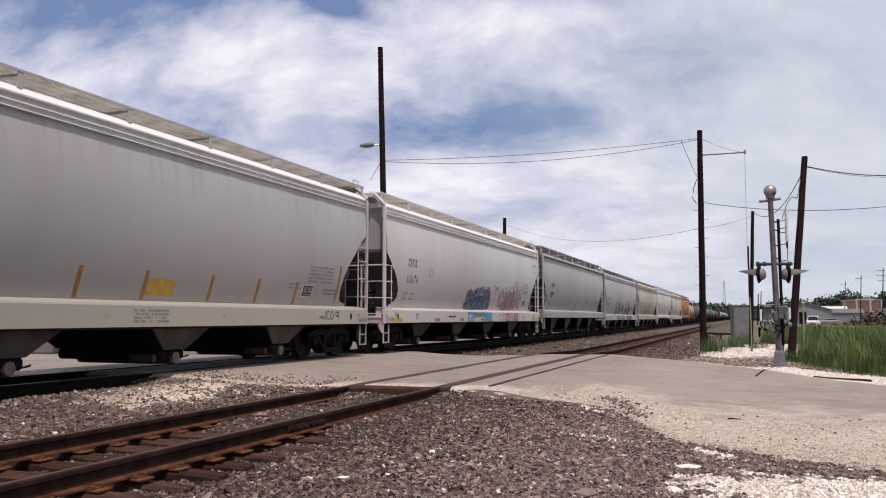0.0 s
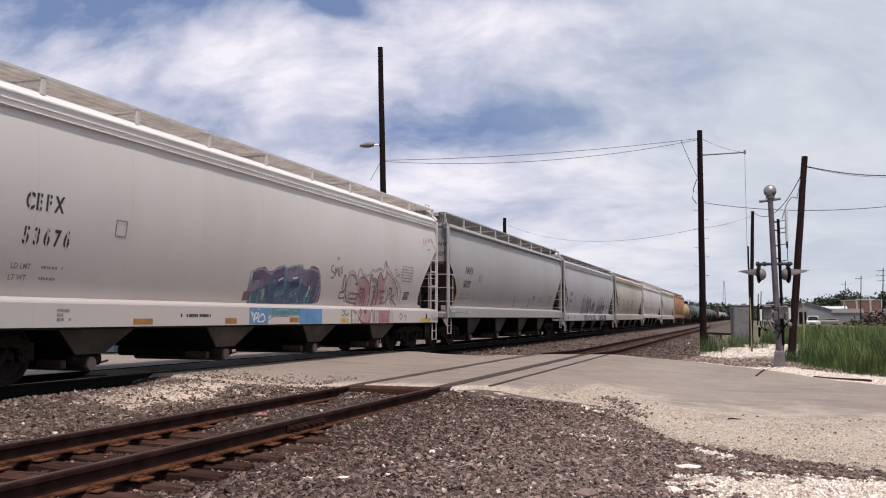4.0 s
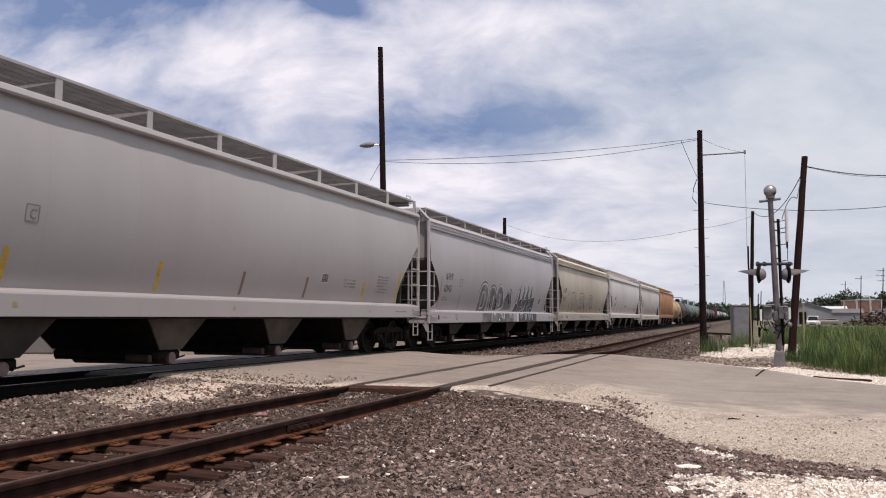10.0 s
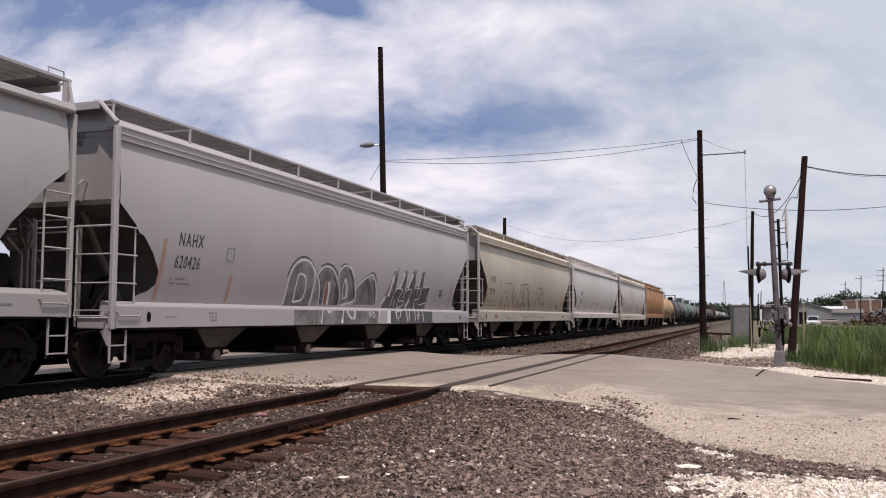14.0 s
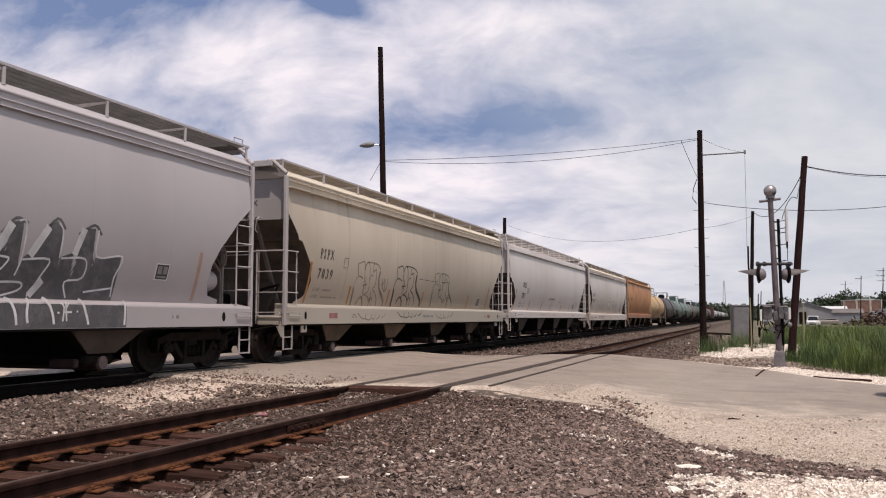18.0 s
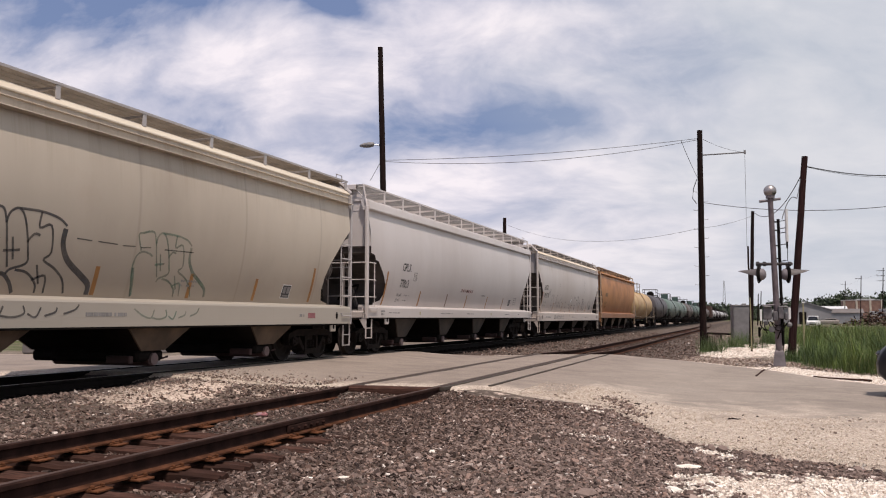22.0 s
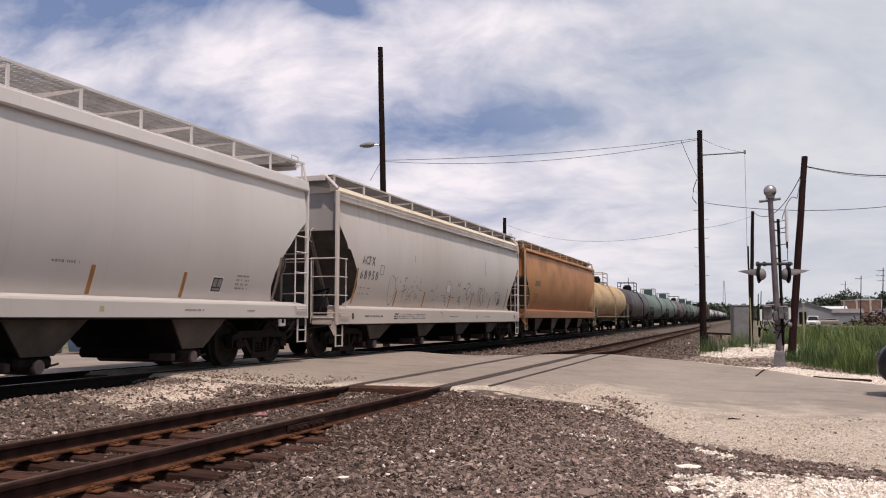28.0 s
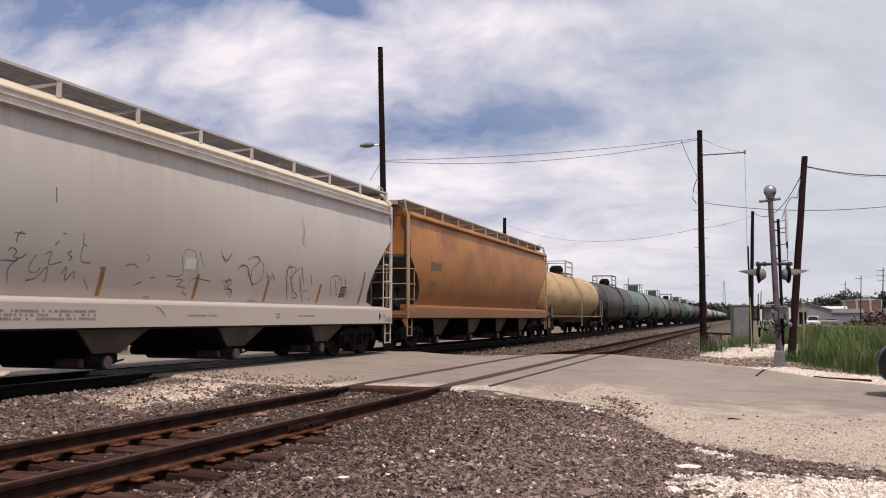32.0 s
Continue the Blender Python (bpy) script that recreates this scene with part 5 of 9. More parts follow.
            m.tube([(s * 1.42, Y(0.15), 1.1), (s * 1.42, Y(0.15), 2.15), (s * 1.42, Y(1.0), 2.15), (s * 1.42, Y(1.0), 1.1)], 0.025, 6)
            m.span((s * 1.40 - 0.03, min(Y(0.15), Y(0.5)), 0.5), (s * 1.40 + 0.03, max(Y(0.15), Y(0.5)), 0.54))
            for dy in (0.17, 0.48):
                m.tube([(s * 1.40, Y(dy), 0.5), (s * 1.40, Y(dy), 1.1)], 0.02, 5)
        m.tube([(-1.42, Y(0.15), 2.15), (1.42, Y(0.15), 2.15)], 0.025, 6)
        part("end_rail", m, pipe, car, "bent pipe end handrail")
        coupler(car, Y(-0.08), 1 if end == 0 else -1)
    for s in (-1, 1):
        m = Mesh()
        m.tube([(s * 1.52, 0.6, 1.08), (s * 1.52, length - 0.6, 1.08)], 0.028, 6)
        for k in range(8):
            yy = 1.0 + (length - 2.0) * k / 7
            m.tube([(s * 1.52, yy, 1.08), (s * 0.8, yy, 1.06)], 0.022, 5)
        part("side_handrail", m, pipe, car, "long pipe handrail")
    mid = length / 2
    if bonnet:
        part("valve_housing", Mesh().box((0, mid, zc + r + 0.30), (0.95, 1.0, 0.78), 0.05), bonnet, car, "boxy valve housing")
    else:
        part("manway", Mesh().lathe([(0, 0.02), (0, 0.42), (0.40, 0.42), (0.42, 0.36), (0.55, 0.30), (0.57, 0.05)], (0, mid, zc + r - 0.04), 2, 18), BLACK, car, "manway with valve bonnet", smooth=30)
    m = Mesh().span((-0.80, mid - 1.1, zc + r - 0.02), (-0.46, mid + 1.1, zc + r + 0.03)).span((0.46, mid - 1.1, zc + r - 0.02), (0.80, mid + 1.1, zc + r + 0.03))
    part("top_platform", m, GREY_STEEL, car, "grating top platform")
    zt = zc + r
    for sx in (-0.78, 0.78):
        for sy in (-1.1, 1.1):
            part("railing_post", Mesh().tube([(sx, mid + sy, zt - 0.3), (sx, mid + sy, zt + 0.74)], 0.032, 6), rails, car)
        for z in (0.40, 0.74):
            part("railing_bar", Mesh().tube([(sx, mid - 1.1, zt + z), (sx, mid + 1.1, zt + z)], 0.028, 6), rails, car)
    for sy in (-1.1, 1.1):
        part("railing_bar", Mesh().tube([(-0.78, mid + sy, zt + 0.74), (0.78, mid + sy, zt + 0.74)], 0.028, 6), rails, car)
    for s in (-1, 1):
        m = Mesh()
        for dy in (-0.22, 0.22):
            m.tube([(s * 1.56, mid + dy, 0.5), (s * 1.56, mid + dy, 2.45), (s * 0.82, mid + dy, zc + r + 0.05)], 0.02, 6)
        for k in range(7):
            z = 0.5 + k * 0.32
            m.tube([(s * 1.56, mid - 0.22, z), (s * 1.56, mid + 0.22, z)], 0.014, 5)
        part("tank_ladder", m, pipe, car, "steel ladder up the tank")
    part("bottom_outlet", Mesh().box((0, mid, 0.62), (0.7, 0.5, 0.3), 0.04), BLACK, car)
    part("air_reservoir", Mesh().cyl((0.5, mid - 2.6, 0.72), (0.5, mid - 1.4, 0.72), 0.19, 12), BLACK, car)
    for y in (1.85, length - 1.85):
        truck(car, y, roll=False)
    return car


def boxcar():
    car = tagged(new("box_car"), "rusty brown steel box car in the train", "railway wagon", "box cars of the train")
    L = 17.0
    m = Mesh().prism(((-1.55, 1.1), (1.55, 1.1), (1.55, 4.2), (1.2, 4.4), (0, 4.5), (-1.2, 4.4), (-1.55, 4.2)), 0.3, L - 0.3, 1)
    part("body", m, plain("boxcar_brown", (0.085, 0.045, 0.032), 0.7, 0, 0.3, 1.5), car)
    for s in (-1, 1):
        m = Mesh()
        for k in range(16):
            m.span((s * 1.55, 0.5 + k * 1.06, 1.15), (s * 1.60, 0.58 + k * 1.06, 4.15))
        part("side_rib", m, bpy.data.materials["boxcar_brown"], car)
        part("sliding_door", Mesh().span((s * 1.60, 7.0, 1.2), (s * 1.66, 10.0, 4.1), 0.02), bpy.data.materials["boxcar_brown"], car)
    for y in (1.9, L - 1.9):
        truck(car, y, roll=False)
    coupler(car, -0.08, 1), coupler(car, L + 0.08, -1)
    return car


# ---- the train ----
# Lighter than the sides: sunlight on the upward ledge and ribs, painted in.
EAVE_LIT = car_paint("sunlit_eave_paint", (0.74, 0.715, 0.70), (0.42, 0.36, 0.32), 0.25)
END_PAINT = car_paint("grimy_end_paint", (0.335, 0.312, 0.305), (0.20, 0.17, 0.155), 0.5)
WHITE_CAR = car_paint("white_car_paint", (0.600, 0.556, 0.540), (0.34, 0.275, 0.235), 0.42)
GREY_CAR = car_paint("grey_car_paint", (0.420, 0.388, 0.380), (0.24, 0.20, 0.182), 0.45, drip=(0.22, 0.195, 0.19), drips=0.55)
PALE_CAR = car_paint("pale_grey_car_paint", (0.400, 0.376, 0.374), (0.26, 0.215, 0.20), 0.42)
LILAC_CAR = car_paint("cool_grey_car_paint", (0.425, 0.394, 0.408), (0.26, 0.22, 0.215), 0.40)
# The cream paint made paler for the sun on its ledge.
CREAM_EAVE_LIT = car_paint("sunlit_cream_eave_paint", (0.63, 0.555, 0.45), (0.34, 0.25, 0.16), 0.35)
CREAM_CAR = car_paint("cream_car_paint", (0.552, 0.477, 0.388), (0.235, 0.183, 0.140), 0.72, 0.10, across=0.35, drip=(0.26, 0.19, 0.12), drips=0.45, seam=3.3, seam_dark=0.35)
IVORY_SILL = car_paint("ivory_sill_paint", (0.455, 0.410, 0.350), (0.28, 0.24, 0.195), 0.55)
STAINED_CAR = car_paint("stained_white_car_paint", (0.575, 0.525, 0.500), (0.34, 0.26, 0.20), 0.48, 0.06, drip=(0.36, 0.24, 0.12), drips=0.5)
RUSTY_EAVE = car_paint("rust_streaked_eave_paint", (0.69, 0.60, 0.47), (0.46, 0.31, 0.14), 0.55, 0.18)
TAN_POST = car_paint("dull_tan_post_paint", (0.46, 0.33, 0.22), (0.22, 0.12, 0.06), 0.6, 0.3)
ORANGE_CAR = car_paint("orange_car_paint", (0.50, 0.195, 0.036), (0.20, 0.075, 0.026), 0.95, 0.6, seed=0.50, run=0.8, across=0.6, drip=(0.20, 0.062, 0.020), drips=0.7)
TAN_TANK = car_paint("tan_tank_paint", (0.55, 0.365, 0.165), (0.28, 0.17, 0.08), 0.9, 0.35, seed=0.48, run=1.5, across=0.5)
TAN_FRAME = plain("grimy_tan_frame", (0.050, 0.036, 0.026), 0.85, 0.0, 0.5, 2)
TAN_PIPE = plain("dull_tan_pipe", (0.30, 0.235, 0.17), 0.7, 0.0, 0.3, 4)
BLACK_TANK = car_paint("black_tank_paint", (0.046, 0.036, 0.041), (0.10, 0.085, 0.075), 0.4)
GREEN_TANK = car_paint("green_tank_paint", (0.112, 0.165, 0.142), (0.12, 0.11, 0.09), 0.5)
TEAL_TANK = car_paint("dark_green_tank_paint", (0.040, 0.078, 0.066), (0.10, 0.09, 0.07), 0.5)
BROWN_TANK = car_paint("brown_tank_paint", (0.095, 0.072, 0.066), (0.12, 0.09, 0.07), 0.5)
WHITE_TANK = car_paint("white_tank_paint", (0.55, 0.55, 0.56), (0.25, 0.23, 0.21), 0.5)
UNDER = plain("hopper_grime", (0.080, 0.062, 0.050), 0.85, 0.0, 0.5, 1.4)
OUTLET = plain("maroon_outlet_paint", (0.060, 0.028, 0.026), 0.8, 0.0, 0.4, 4)
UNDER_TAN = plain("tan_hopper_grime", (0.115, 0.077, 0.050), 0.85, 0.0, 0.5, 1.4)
WALKWAY = plain("walkway_steel", (0.62, 0.57, 0.51), 0.75, 0.0, 0.25, 3)
WALKWAY_TAN = plain("tan_walkway_steel", (0.27, 0.225, 0.175), 0.75, 0.0, 0.25, 3)
WALKWAY_MID = plain("grey_walkway_steel", (0.30, 0.285, 0.27), 0.75, 0.0, 0.25, 3)
WALKWAY_DARK = plain("dark_walkway_steel", (0.155, 0.146, 0.140), 0.75, 0.0, 0.25, 3)
# Browns for the ends: shade below the slope is put into the colour.
END_SHADE_BROWN = plain("end_shade_brown", (0.20, 0.168, 0.150), 0.85, 0.0, 0.4, 1.8)
SLOPE_SHADE = plain("slope_shade", (0.088, 0.072, 0.064), 0.85, 0.0, 0.4, 1.8)
SLOPE_BROWN = plain("brown_slope_shade", (0.125, 0.092, 0.070), 0.85, 0.0, 0.45, 1.5)
CAP = plain("dull_pink_cap", (0.20, 0.14, 0.135), 0.8, 0.0, 0.3, 6)
BAR_ORANGE = plain("orange_reflector", (0.36, 0.155, 0.035), 0.5, 0, 0.25, 6)
BAR_YELLOW = plain("yellow_reflector", (0.60, 0.36, 0.045), 0.5, 0, 0.25, 6)
BAR_DULL = plain("dull_reflector", (0.22, 0.14, 0.11), 0.6, 0, 0.25, 6)
BLUE_PATCH = plain("faded_blue_patch", (0.24, 0.155, 0.085), 0.7, 0, 0.3, 5)
BAR_PINK = plain("faded_pink_bar", (0.42, 0.26, 0.20), 0.6)


def spray(name, c, cover=0.80, thin=0.30, scale=2.2, other=None):
    """Spray paint: a mottled tone that thins out in places and lets the wagon's paint show."""
    m, t, b = material(name)
    co = t.n("ShaderNodeTexCoord").outputs["Object"]
    a, f = t.noise(co, scale, 5), t.noise(co, scale * 7, 4, 0.65)
    t.put(b.inputs["Base Color"], t.mix(t.ramp(a, (0.36, 0.0), (0.66, 1.0)), c, other or tuple(x * 0.78 for x in c)))
    b.inputs["Roughness"].default_value = 0.65
    mottle = t.math("ADD", t.math("MULTIPLY", t.noise(t.scaled(co, 1, 1, 1, (5, 2, 1)), scale * 1.3, 5), 0.7), t.math("MULTIPLY", f, 0.3))
    t.put(b.inputs["Alpha"], t.ramp(mottle, (0.36, cover - thin), (0.60, cover)))
    return m


PAINT_BLUE = spray("purple_blue_spray", (0.125, 0.125, 0.235), 0.72, 0.28, 1.6, (0.15, 0.10, 0.17))
PAINT_DEEP = spray("deep_blue_spray", (0.050, 0.100, 0.185), 0.70, 0.40, 1.5, (0.06, 0.13, 0.19))
PAINT_NAVY = spray("navy_spray", (0.05, 0.055, 0.19), 0.6, 0.35)
PAINT_AQUA = spray("aqua_spray", (0.25, 0.42, 0.44), 0.7, 0.35)
PAINT_TEAL = spray("teal_spray", (0.13, 0.27, 0.30), 0.72, 0.3)
PAINT_SKY = spray("sky_blue_spray", (0.12, 0.27, 0.50), 0.92, 0.12)
PAINT_DEEPSKY = spray("deep_sky_blue_spray", (0.11, 0.21, 0.38), 0.90, 0.15, 1.4, (0.10, 0.24, 0.36))
PAINT_MINT = spray("mint_spray", (0.42, 0.52, 0.46), 0.72, 0.3)
PAINT_MINTPALE = spray("pale_mint_spray", (0.44, 0.50, 0.50), 0.6, 0.3)
PAINT_HALO = spray("pale_lilac_spray", (0.42, 0.45, 0.55), 0.72, 0.4)
PAINT_RED = spray("red_spray", (0.24, 0.055, 0.055), 0.78, 0.35)
PAINT_WINE = spray("wine_red_spray", (0.20, 0.055, 0.075), 0.82, 0.3)
PAINT_PINK = spray("pink_spray", (0.50, 0.29, 0.30), 0.72, 0.35)
PAINT_PINKWHITE = spray("pale_pink_spray", (0.60, 0.52, 0.52), 0.62, 0.3)
PAINT_ROSE = spray("rose_spray", (0.46, 0.18, 0.19), 0.72, 0.3)
PAINT_RUSTY = spray("rust_orange_spray", (0.33, 0.12, 0.05), 0.85, 0.2)
PAINT_BLACK = spray("black_spray", (0.055, 0.05, 0.052), 0.85, 0.25)
PAINT_FAINT = spray("faint_brown_spray", (0.225, 0.165, 0.125), 0.54, 0.3)
PAINT_GREEN = spray("faint_green_spray", (0.10, 0.19, 0.13), 0.62, 0.3)
PAINT_VIOLET = spray("violet_spray", (0.33, 0.28, 0.36), 0.5, 0.35)
PAINT_HAZE = spray("haze_grey_spray", (0.115, 0.108, 0.112), 0.60, 0.42, 1.2)
PAINT_SCRIBBLE = spray("thin_grey_spray", (0.115, 0.10, 0.118), 0.72, 0.4, 3.0)
PAINT_SMOKE = spray("smoke_grey_spray", (0.085, 0.085, 0.093), 0.78, 0.25)
PAINT_PALE = spray("white_spray", (0.82, 0.80, 0.80), 0.92, 0.25)

MOVERS = []                                             # wagon, y of its near end at 0 s


def run(car, T):
    MOVERS.append((car, SPEED * T - 3.24))
    return car


def bars(tone, z0, z1, *ys):
    return [(y, z0, z1, tone) for y in ys]


CARS = [
    dict(T=1.54, end=END_PAINT, length=19.1, paint=GREY_CAR, chord="lip", sill=1.25, deep=0.41, eave=3.96, board=4.50, under=UNDER, sill_paint=IVORY_SILL,
         label="dirty grey covered hopper car with yellow placard and orange bars", brackets=9,
         bars=bars(BAR_ORANGE, 1.30, 1.80, 6.85, 8.5, 10.1, 12.05, 13.75, 15.4) + bars(BAR_ORANGE, 1.36, 2.28, 17.5),
         panels=[(10.18, 1.38, 0.75, 0.30, BAR_YELLOW)], signs=[(15.72, 1.49, 0.45, 0.26)],
         bars_text=[(15.9, 2.18, 1.2, 5, FADED), (16.75, 1.66, 0.7, 2, FADED), (15.0, 1.75, 0.6, 2, FADED), (10.3, 1.62, 0.5, 2, BAR_DULL)], holes=(18.0,),
         sill_marks=[(9.6, 0.9, 0.24, FADED), (16.3, 0.25, 0.06, FADED), (8.9, 0.12, 0.08, YELLOW), (12.2, 0.1, 0.07, YELLOW)]),
    dict(T=6.995, end=END_PAINT, length=19.33, paint=WHITE_CAR, chord="lip", sill=1.26, deep=0.41, eave=3.97, board=4.53, under=UNDER, brackets=10,
         label="white covered hopper car sprayed with blue and red graffiti", stencil=True, end_marks=[("CEFX", 0.32, 4.24, 0.18, WORN, 0.75), ("53676", 0.32, 4.08, 0.18, WORN, 0.75)],
         marks=[("CEFX", 1.84, 2.53, 0.33, LETTER, 0.72, 1.15), ("53676", 1.86, 2.04, 0.34, LETTER, 0.74, 1.1), ("LD LMT", 1.76, 1.68, 0.12, FADED, 0.9, 1.0), ("LT WT", 1.76, 1.52, 0.12, FADED, 0.9, 1.0)], plates=[(3.74, 2.30, 0.25)],
         bars_text=[(2.32, 1.72, 0.42, 1, FADED), (2.32, 1.56, 0.38, 1, FADED), (16.15, 2.50, 0.95, 6, FADED)], signs=[(16.62, 1.52, 0.42, 0.26)],
         sill_marks=[(0.58, 0.85, 0.11, BAR_YELLOW), (2.5, 0.26, 0.2, FADED), (4.2, 0.5, 0.10, BAR_ORANGE), (9.35, 0.48, 0.11, BAR_ORANGE), (12.02, 0.45, 0.10, BAR_YELLOW), (14.57, 0.5, 0.09, BAR_DULL), (5.4, 0.98, 0.09, LETTER), (6.9, 0.4, 0.11, BAR_ORANGE), (17.7, 0.85, 0.11, BAR_YELLOW)], holes=(1.02, 18.2)),
    dict(T=12.50, end=END_PAINT, grate=WALKWAY_DARK, post_w=0.15, length=19.46, paint=PALE_CAR, chord="box", sill=1.38, deep=0.37, eave=4.08, roof=4.02, box_h=0.115, board=4.60, under=UNDER, brackets=10, bracket_w=0.13,
         label="pale grey covered hopper car with black lettering and yellow bars", swell=0.005, panel=1.7, plate_letter="C",
         bars=bars(BAR_YELLOW, 1.46, 2.42, 1.33) + bars(BAR_YELLOW, 1.46, 1.97, 3.48, 6.88) + bars(BAR_DULL, 1.46, 1.93, 9.6, 12.33) + bars(BAR_YELLOW, 1.46, 1.93, 15.56) + bars(BAR_YELLOW, 1.46, 2.30, 17.95),
         marks=[("NAHX", 1.94, 2.58, 0.37, LETTER, 0.88, 1.0), ("620297", 1.89, 2.09, 0.36, LETTER, 0.78, 1.0), ("LD LMT", 1.80, 1.80, 0.12, FADED, 0.9, 1.0), ("LT WT", 1.80, 1.64, 0.12, FADED, 0.9, 1.0)],
         end_marks=[("NAHX", 0.99, 3.46, 0.20, LETTER, 0.78), ("620297", 0.97, 3.12, 0.20, LETTER, 0.68)],
         bars_text=[(2.35, 1.84, 0.4, 1, FADED), (2.35, 1.68, 0.35, 1, FADED), (14.3, 1.95, 0.7, 3, FADED), (16.4, 2.12, 0.75, 6, FADED)], plates=[(3.70, 2.35, 0.24)], signs=[(13.05, 1.85, 0.3, 0.2)],
         sill_marks=[(0.7, 1.1, 0.05, FADED), (1.9, 0.25, 0.14, FADED), (3.5, 0.1, 0.08, YELLOW), (9.0, 0.1, 0.08, YELLOW), (15.6, 0.1, 0.08, YELLOW), (17.4, 0.9, 0.05, FADED)]),
    dict(T=17.98, eave_paint=LILAC_CAR, end=END_PAINT, grate=WALKWAY_DARK, length=19.08, paint=LILAC_CAR, chord="lip", sill=1.23, deep=0.40, eave=3.94, board=4.52, under=UNDER, bracket_w=0.05, brackets=10,
         label="cool grey covered hopper car with white and black graffiti", tank_paint=LILAC_CAR, end_marks=[("NAHX", 0.50, 3.95, 0.15, WORN, 0.6), ("620426", 0.49, 3.83, 0.15, WORN, 0.5)],
         bars=bars(BAR_PINK, 1.30, 2.36, 1.39) + bars(BAR_PINK, 1.30, 1.82, 3.62) + bars(BAR_PINK, 1.30, 2.2, 17.3),
         marks=[("NAHX", 1.77, 2.28, 0.34, WORN, 0.68, 1.25), ("620426", 1.74, 1.88, 0.33, WORN, 0.66, 1.2)], plates=[(3.34, 2.10, 0.25)],
         bars_text=[(1.70, 1.69, 0.6, 2, FADED), (0.95, 1.4, 0.02, 1, FADED)], signs=[(16.08, 1.66, 0.32, 0.26)],
         sill_marks=[(2.7, 0.26, 0.2, FADED), (1.4, 0.5, 0.05, FADED), (16.4, 0.2, 0.1, FADED)], holes=(0.95, 18.0)),
    dict(T=23.48, end=END_PAINT, post_paint=PALE_CAR, eave_paint=CREAM_EAVE_LIT, rib_paint=CREAM_CAR, grate=WALKWAY_TAN, ribs=((-0.10, 1.527), (-0.27, 1.640)), length=18.3, paint=CREAM_CAR, chord="lip", sill=1.28, deep=0.43, eave=3.98, board=4.50, under=UNDER_TAN, brackets=10, sill_paint=IVORY_SILL,
         label="cream covered hopper car with faded green and black graffiti", stencil=True,
         bars=bars(BAR_ORANGE, 1.34, 2.29, 1.33) + bars(BAR_ORANGE, 1.35, 1.80, 3.67, 6.3, 9.1, 11.6, 13.88) + bars(BAR_ORANGE, 1.36, 2.15, 16.35),
         marks=[("PSPX", 1.73, 2.40, 0.34, LETTER, 0.68, 1.25), ("7039", 1.72, 1.93, 0.34, LETTER, 0.80, 1.2), ("LD LMT", 1.62, 1.63, 0.12, FADED, 0.9, 1.0), ("LT WT", 1.62, 1.46, 0.12, FADED, 0.9, 1.0)],
         end_marks=[("PSPX", 0.34, 3.50, 0.20, WORN, 0.85), ("7039", 0.36, 3.10, 0.22, WORN, 0.85)], cut=CUT_HIGH, slope_paint=SLOPE_BROWN,
         bars_text=[(2.15, 1.66, 0.42, 1, FADED), (2.15, 1.49, 0.8, 1, FADED), (11.3, 1.66, 0.5, 2, FADED)], plates=[(3.06, 2.25, 0.24)], signs=[(15.02, 1.44, 0.34, 0.28)],
         sill_marks=[(2.19, 0.45, 0.13, PAINT_ROSE), (3.5, 0.25, 0.12, FADED), (15.5, 0.2, 0.1, FADED), (15.9, 0.35, 0.12, PAINT_ROSE), (8.7, 1.0, 0.1, FADED)], holes=(0.98, 17.4), brackets_low=(1.0, 17.3)),
    dict(T=28.67, grate=WALKWAY_MID, length=18.94, paint=WHITE_CAR, chord="box", sill=1.31, deep=0.31, eave=4.02, board=4.58, under=UNDER, pitch=0.10, bracket_w=0.06, brackets=14,
         label="clean white covered hopper car with black lettering", end_marks=[("GPLX", 0.20, 4.10, 0.17, LETTER, 0.75), ("77013", 0.20, 3.94, 0.17, LETTER, 0.75)], cut=CUT_STEP, panel=2.4, plate_letter="C",
         bars=bars(BAR_ORANGE, 1.36, 2.30, 1.58) + bars(BAR_ORANGE, 1.36, 1.82, 4.45, 9.32, 12.0, 14.4) + bars(BAR_DULL, 1.36, 1.80, 7.1) + bars(BAR_DULL, 1.36, 2.30, 17.7),
         marks=[("GPLX", 2.65, 2.37, 0.33, LETTER, 0.86, 1.0), ("77013", 2.63, 1.89, 0.34, LETTER, 0.80, 1.0), ("DO NOT HAMMER ON CAR", 8.50, 1.90, 0.155, PAINT_RED, 0.74, 1.0),
                ("LD LMT", 2.52, 1.62, 0.13, FADED, 0.9, 1.0), ("LT WT", 2.52, 1.47, 0.13, FADED, 0.9, 1.0)],
         bars_text=[(3.08, 1.66, 0.4, 1, FADED), (3.08, 1.51, 0.35, 1, FADED), (11.05, 1.84, 0.6, 1, FADED), (16.1, 1.83, 0.45, 4, FADED)], plates=[(3.64, 2.12, 0.24)], signs=[(15.3, 1.50, 0.32, 0.28)],
         sill_marks=[(0.9, 0.35, 0.16, FADED), (1.5, 0.8, 0.04, FADED), (4.0, 0.1, 0.09, YELLOW), (6.0, 1.2, 0.05, FADED), (8.9, 0.8, 0.05, FADED), (12.0, 0.1, 0.09, YELLOW), (14.2, 0.6, 0.05, FADED), (16.3, 0.3, 0.05, FADED)],
         brackets_low=(1.5, 17.8)),
    dict(T=34.18, end=END_PAINT, rib_paint=STAINED_CAR, grate=WALKWAY_DARK, ribs=((-0.10, 1.527), (-0.25, 1.625)), length=18.43, paint=STAINED_CAR, chord="lip", sill=1.27, deep=0.43, eave=4.0, board=4.56, under=UNDER, eave_paint=RUSTY_EAVE, brackets=11,
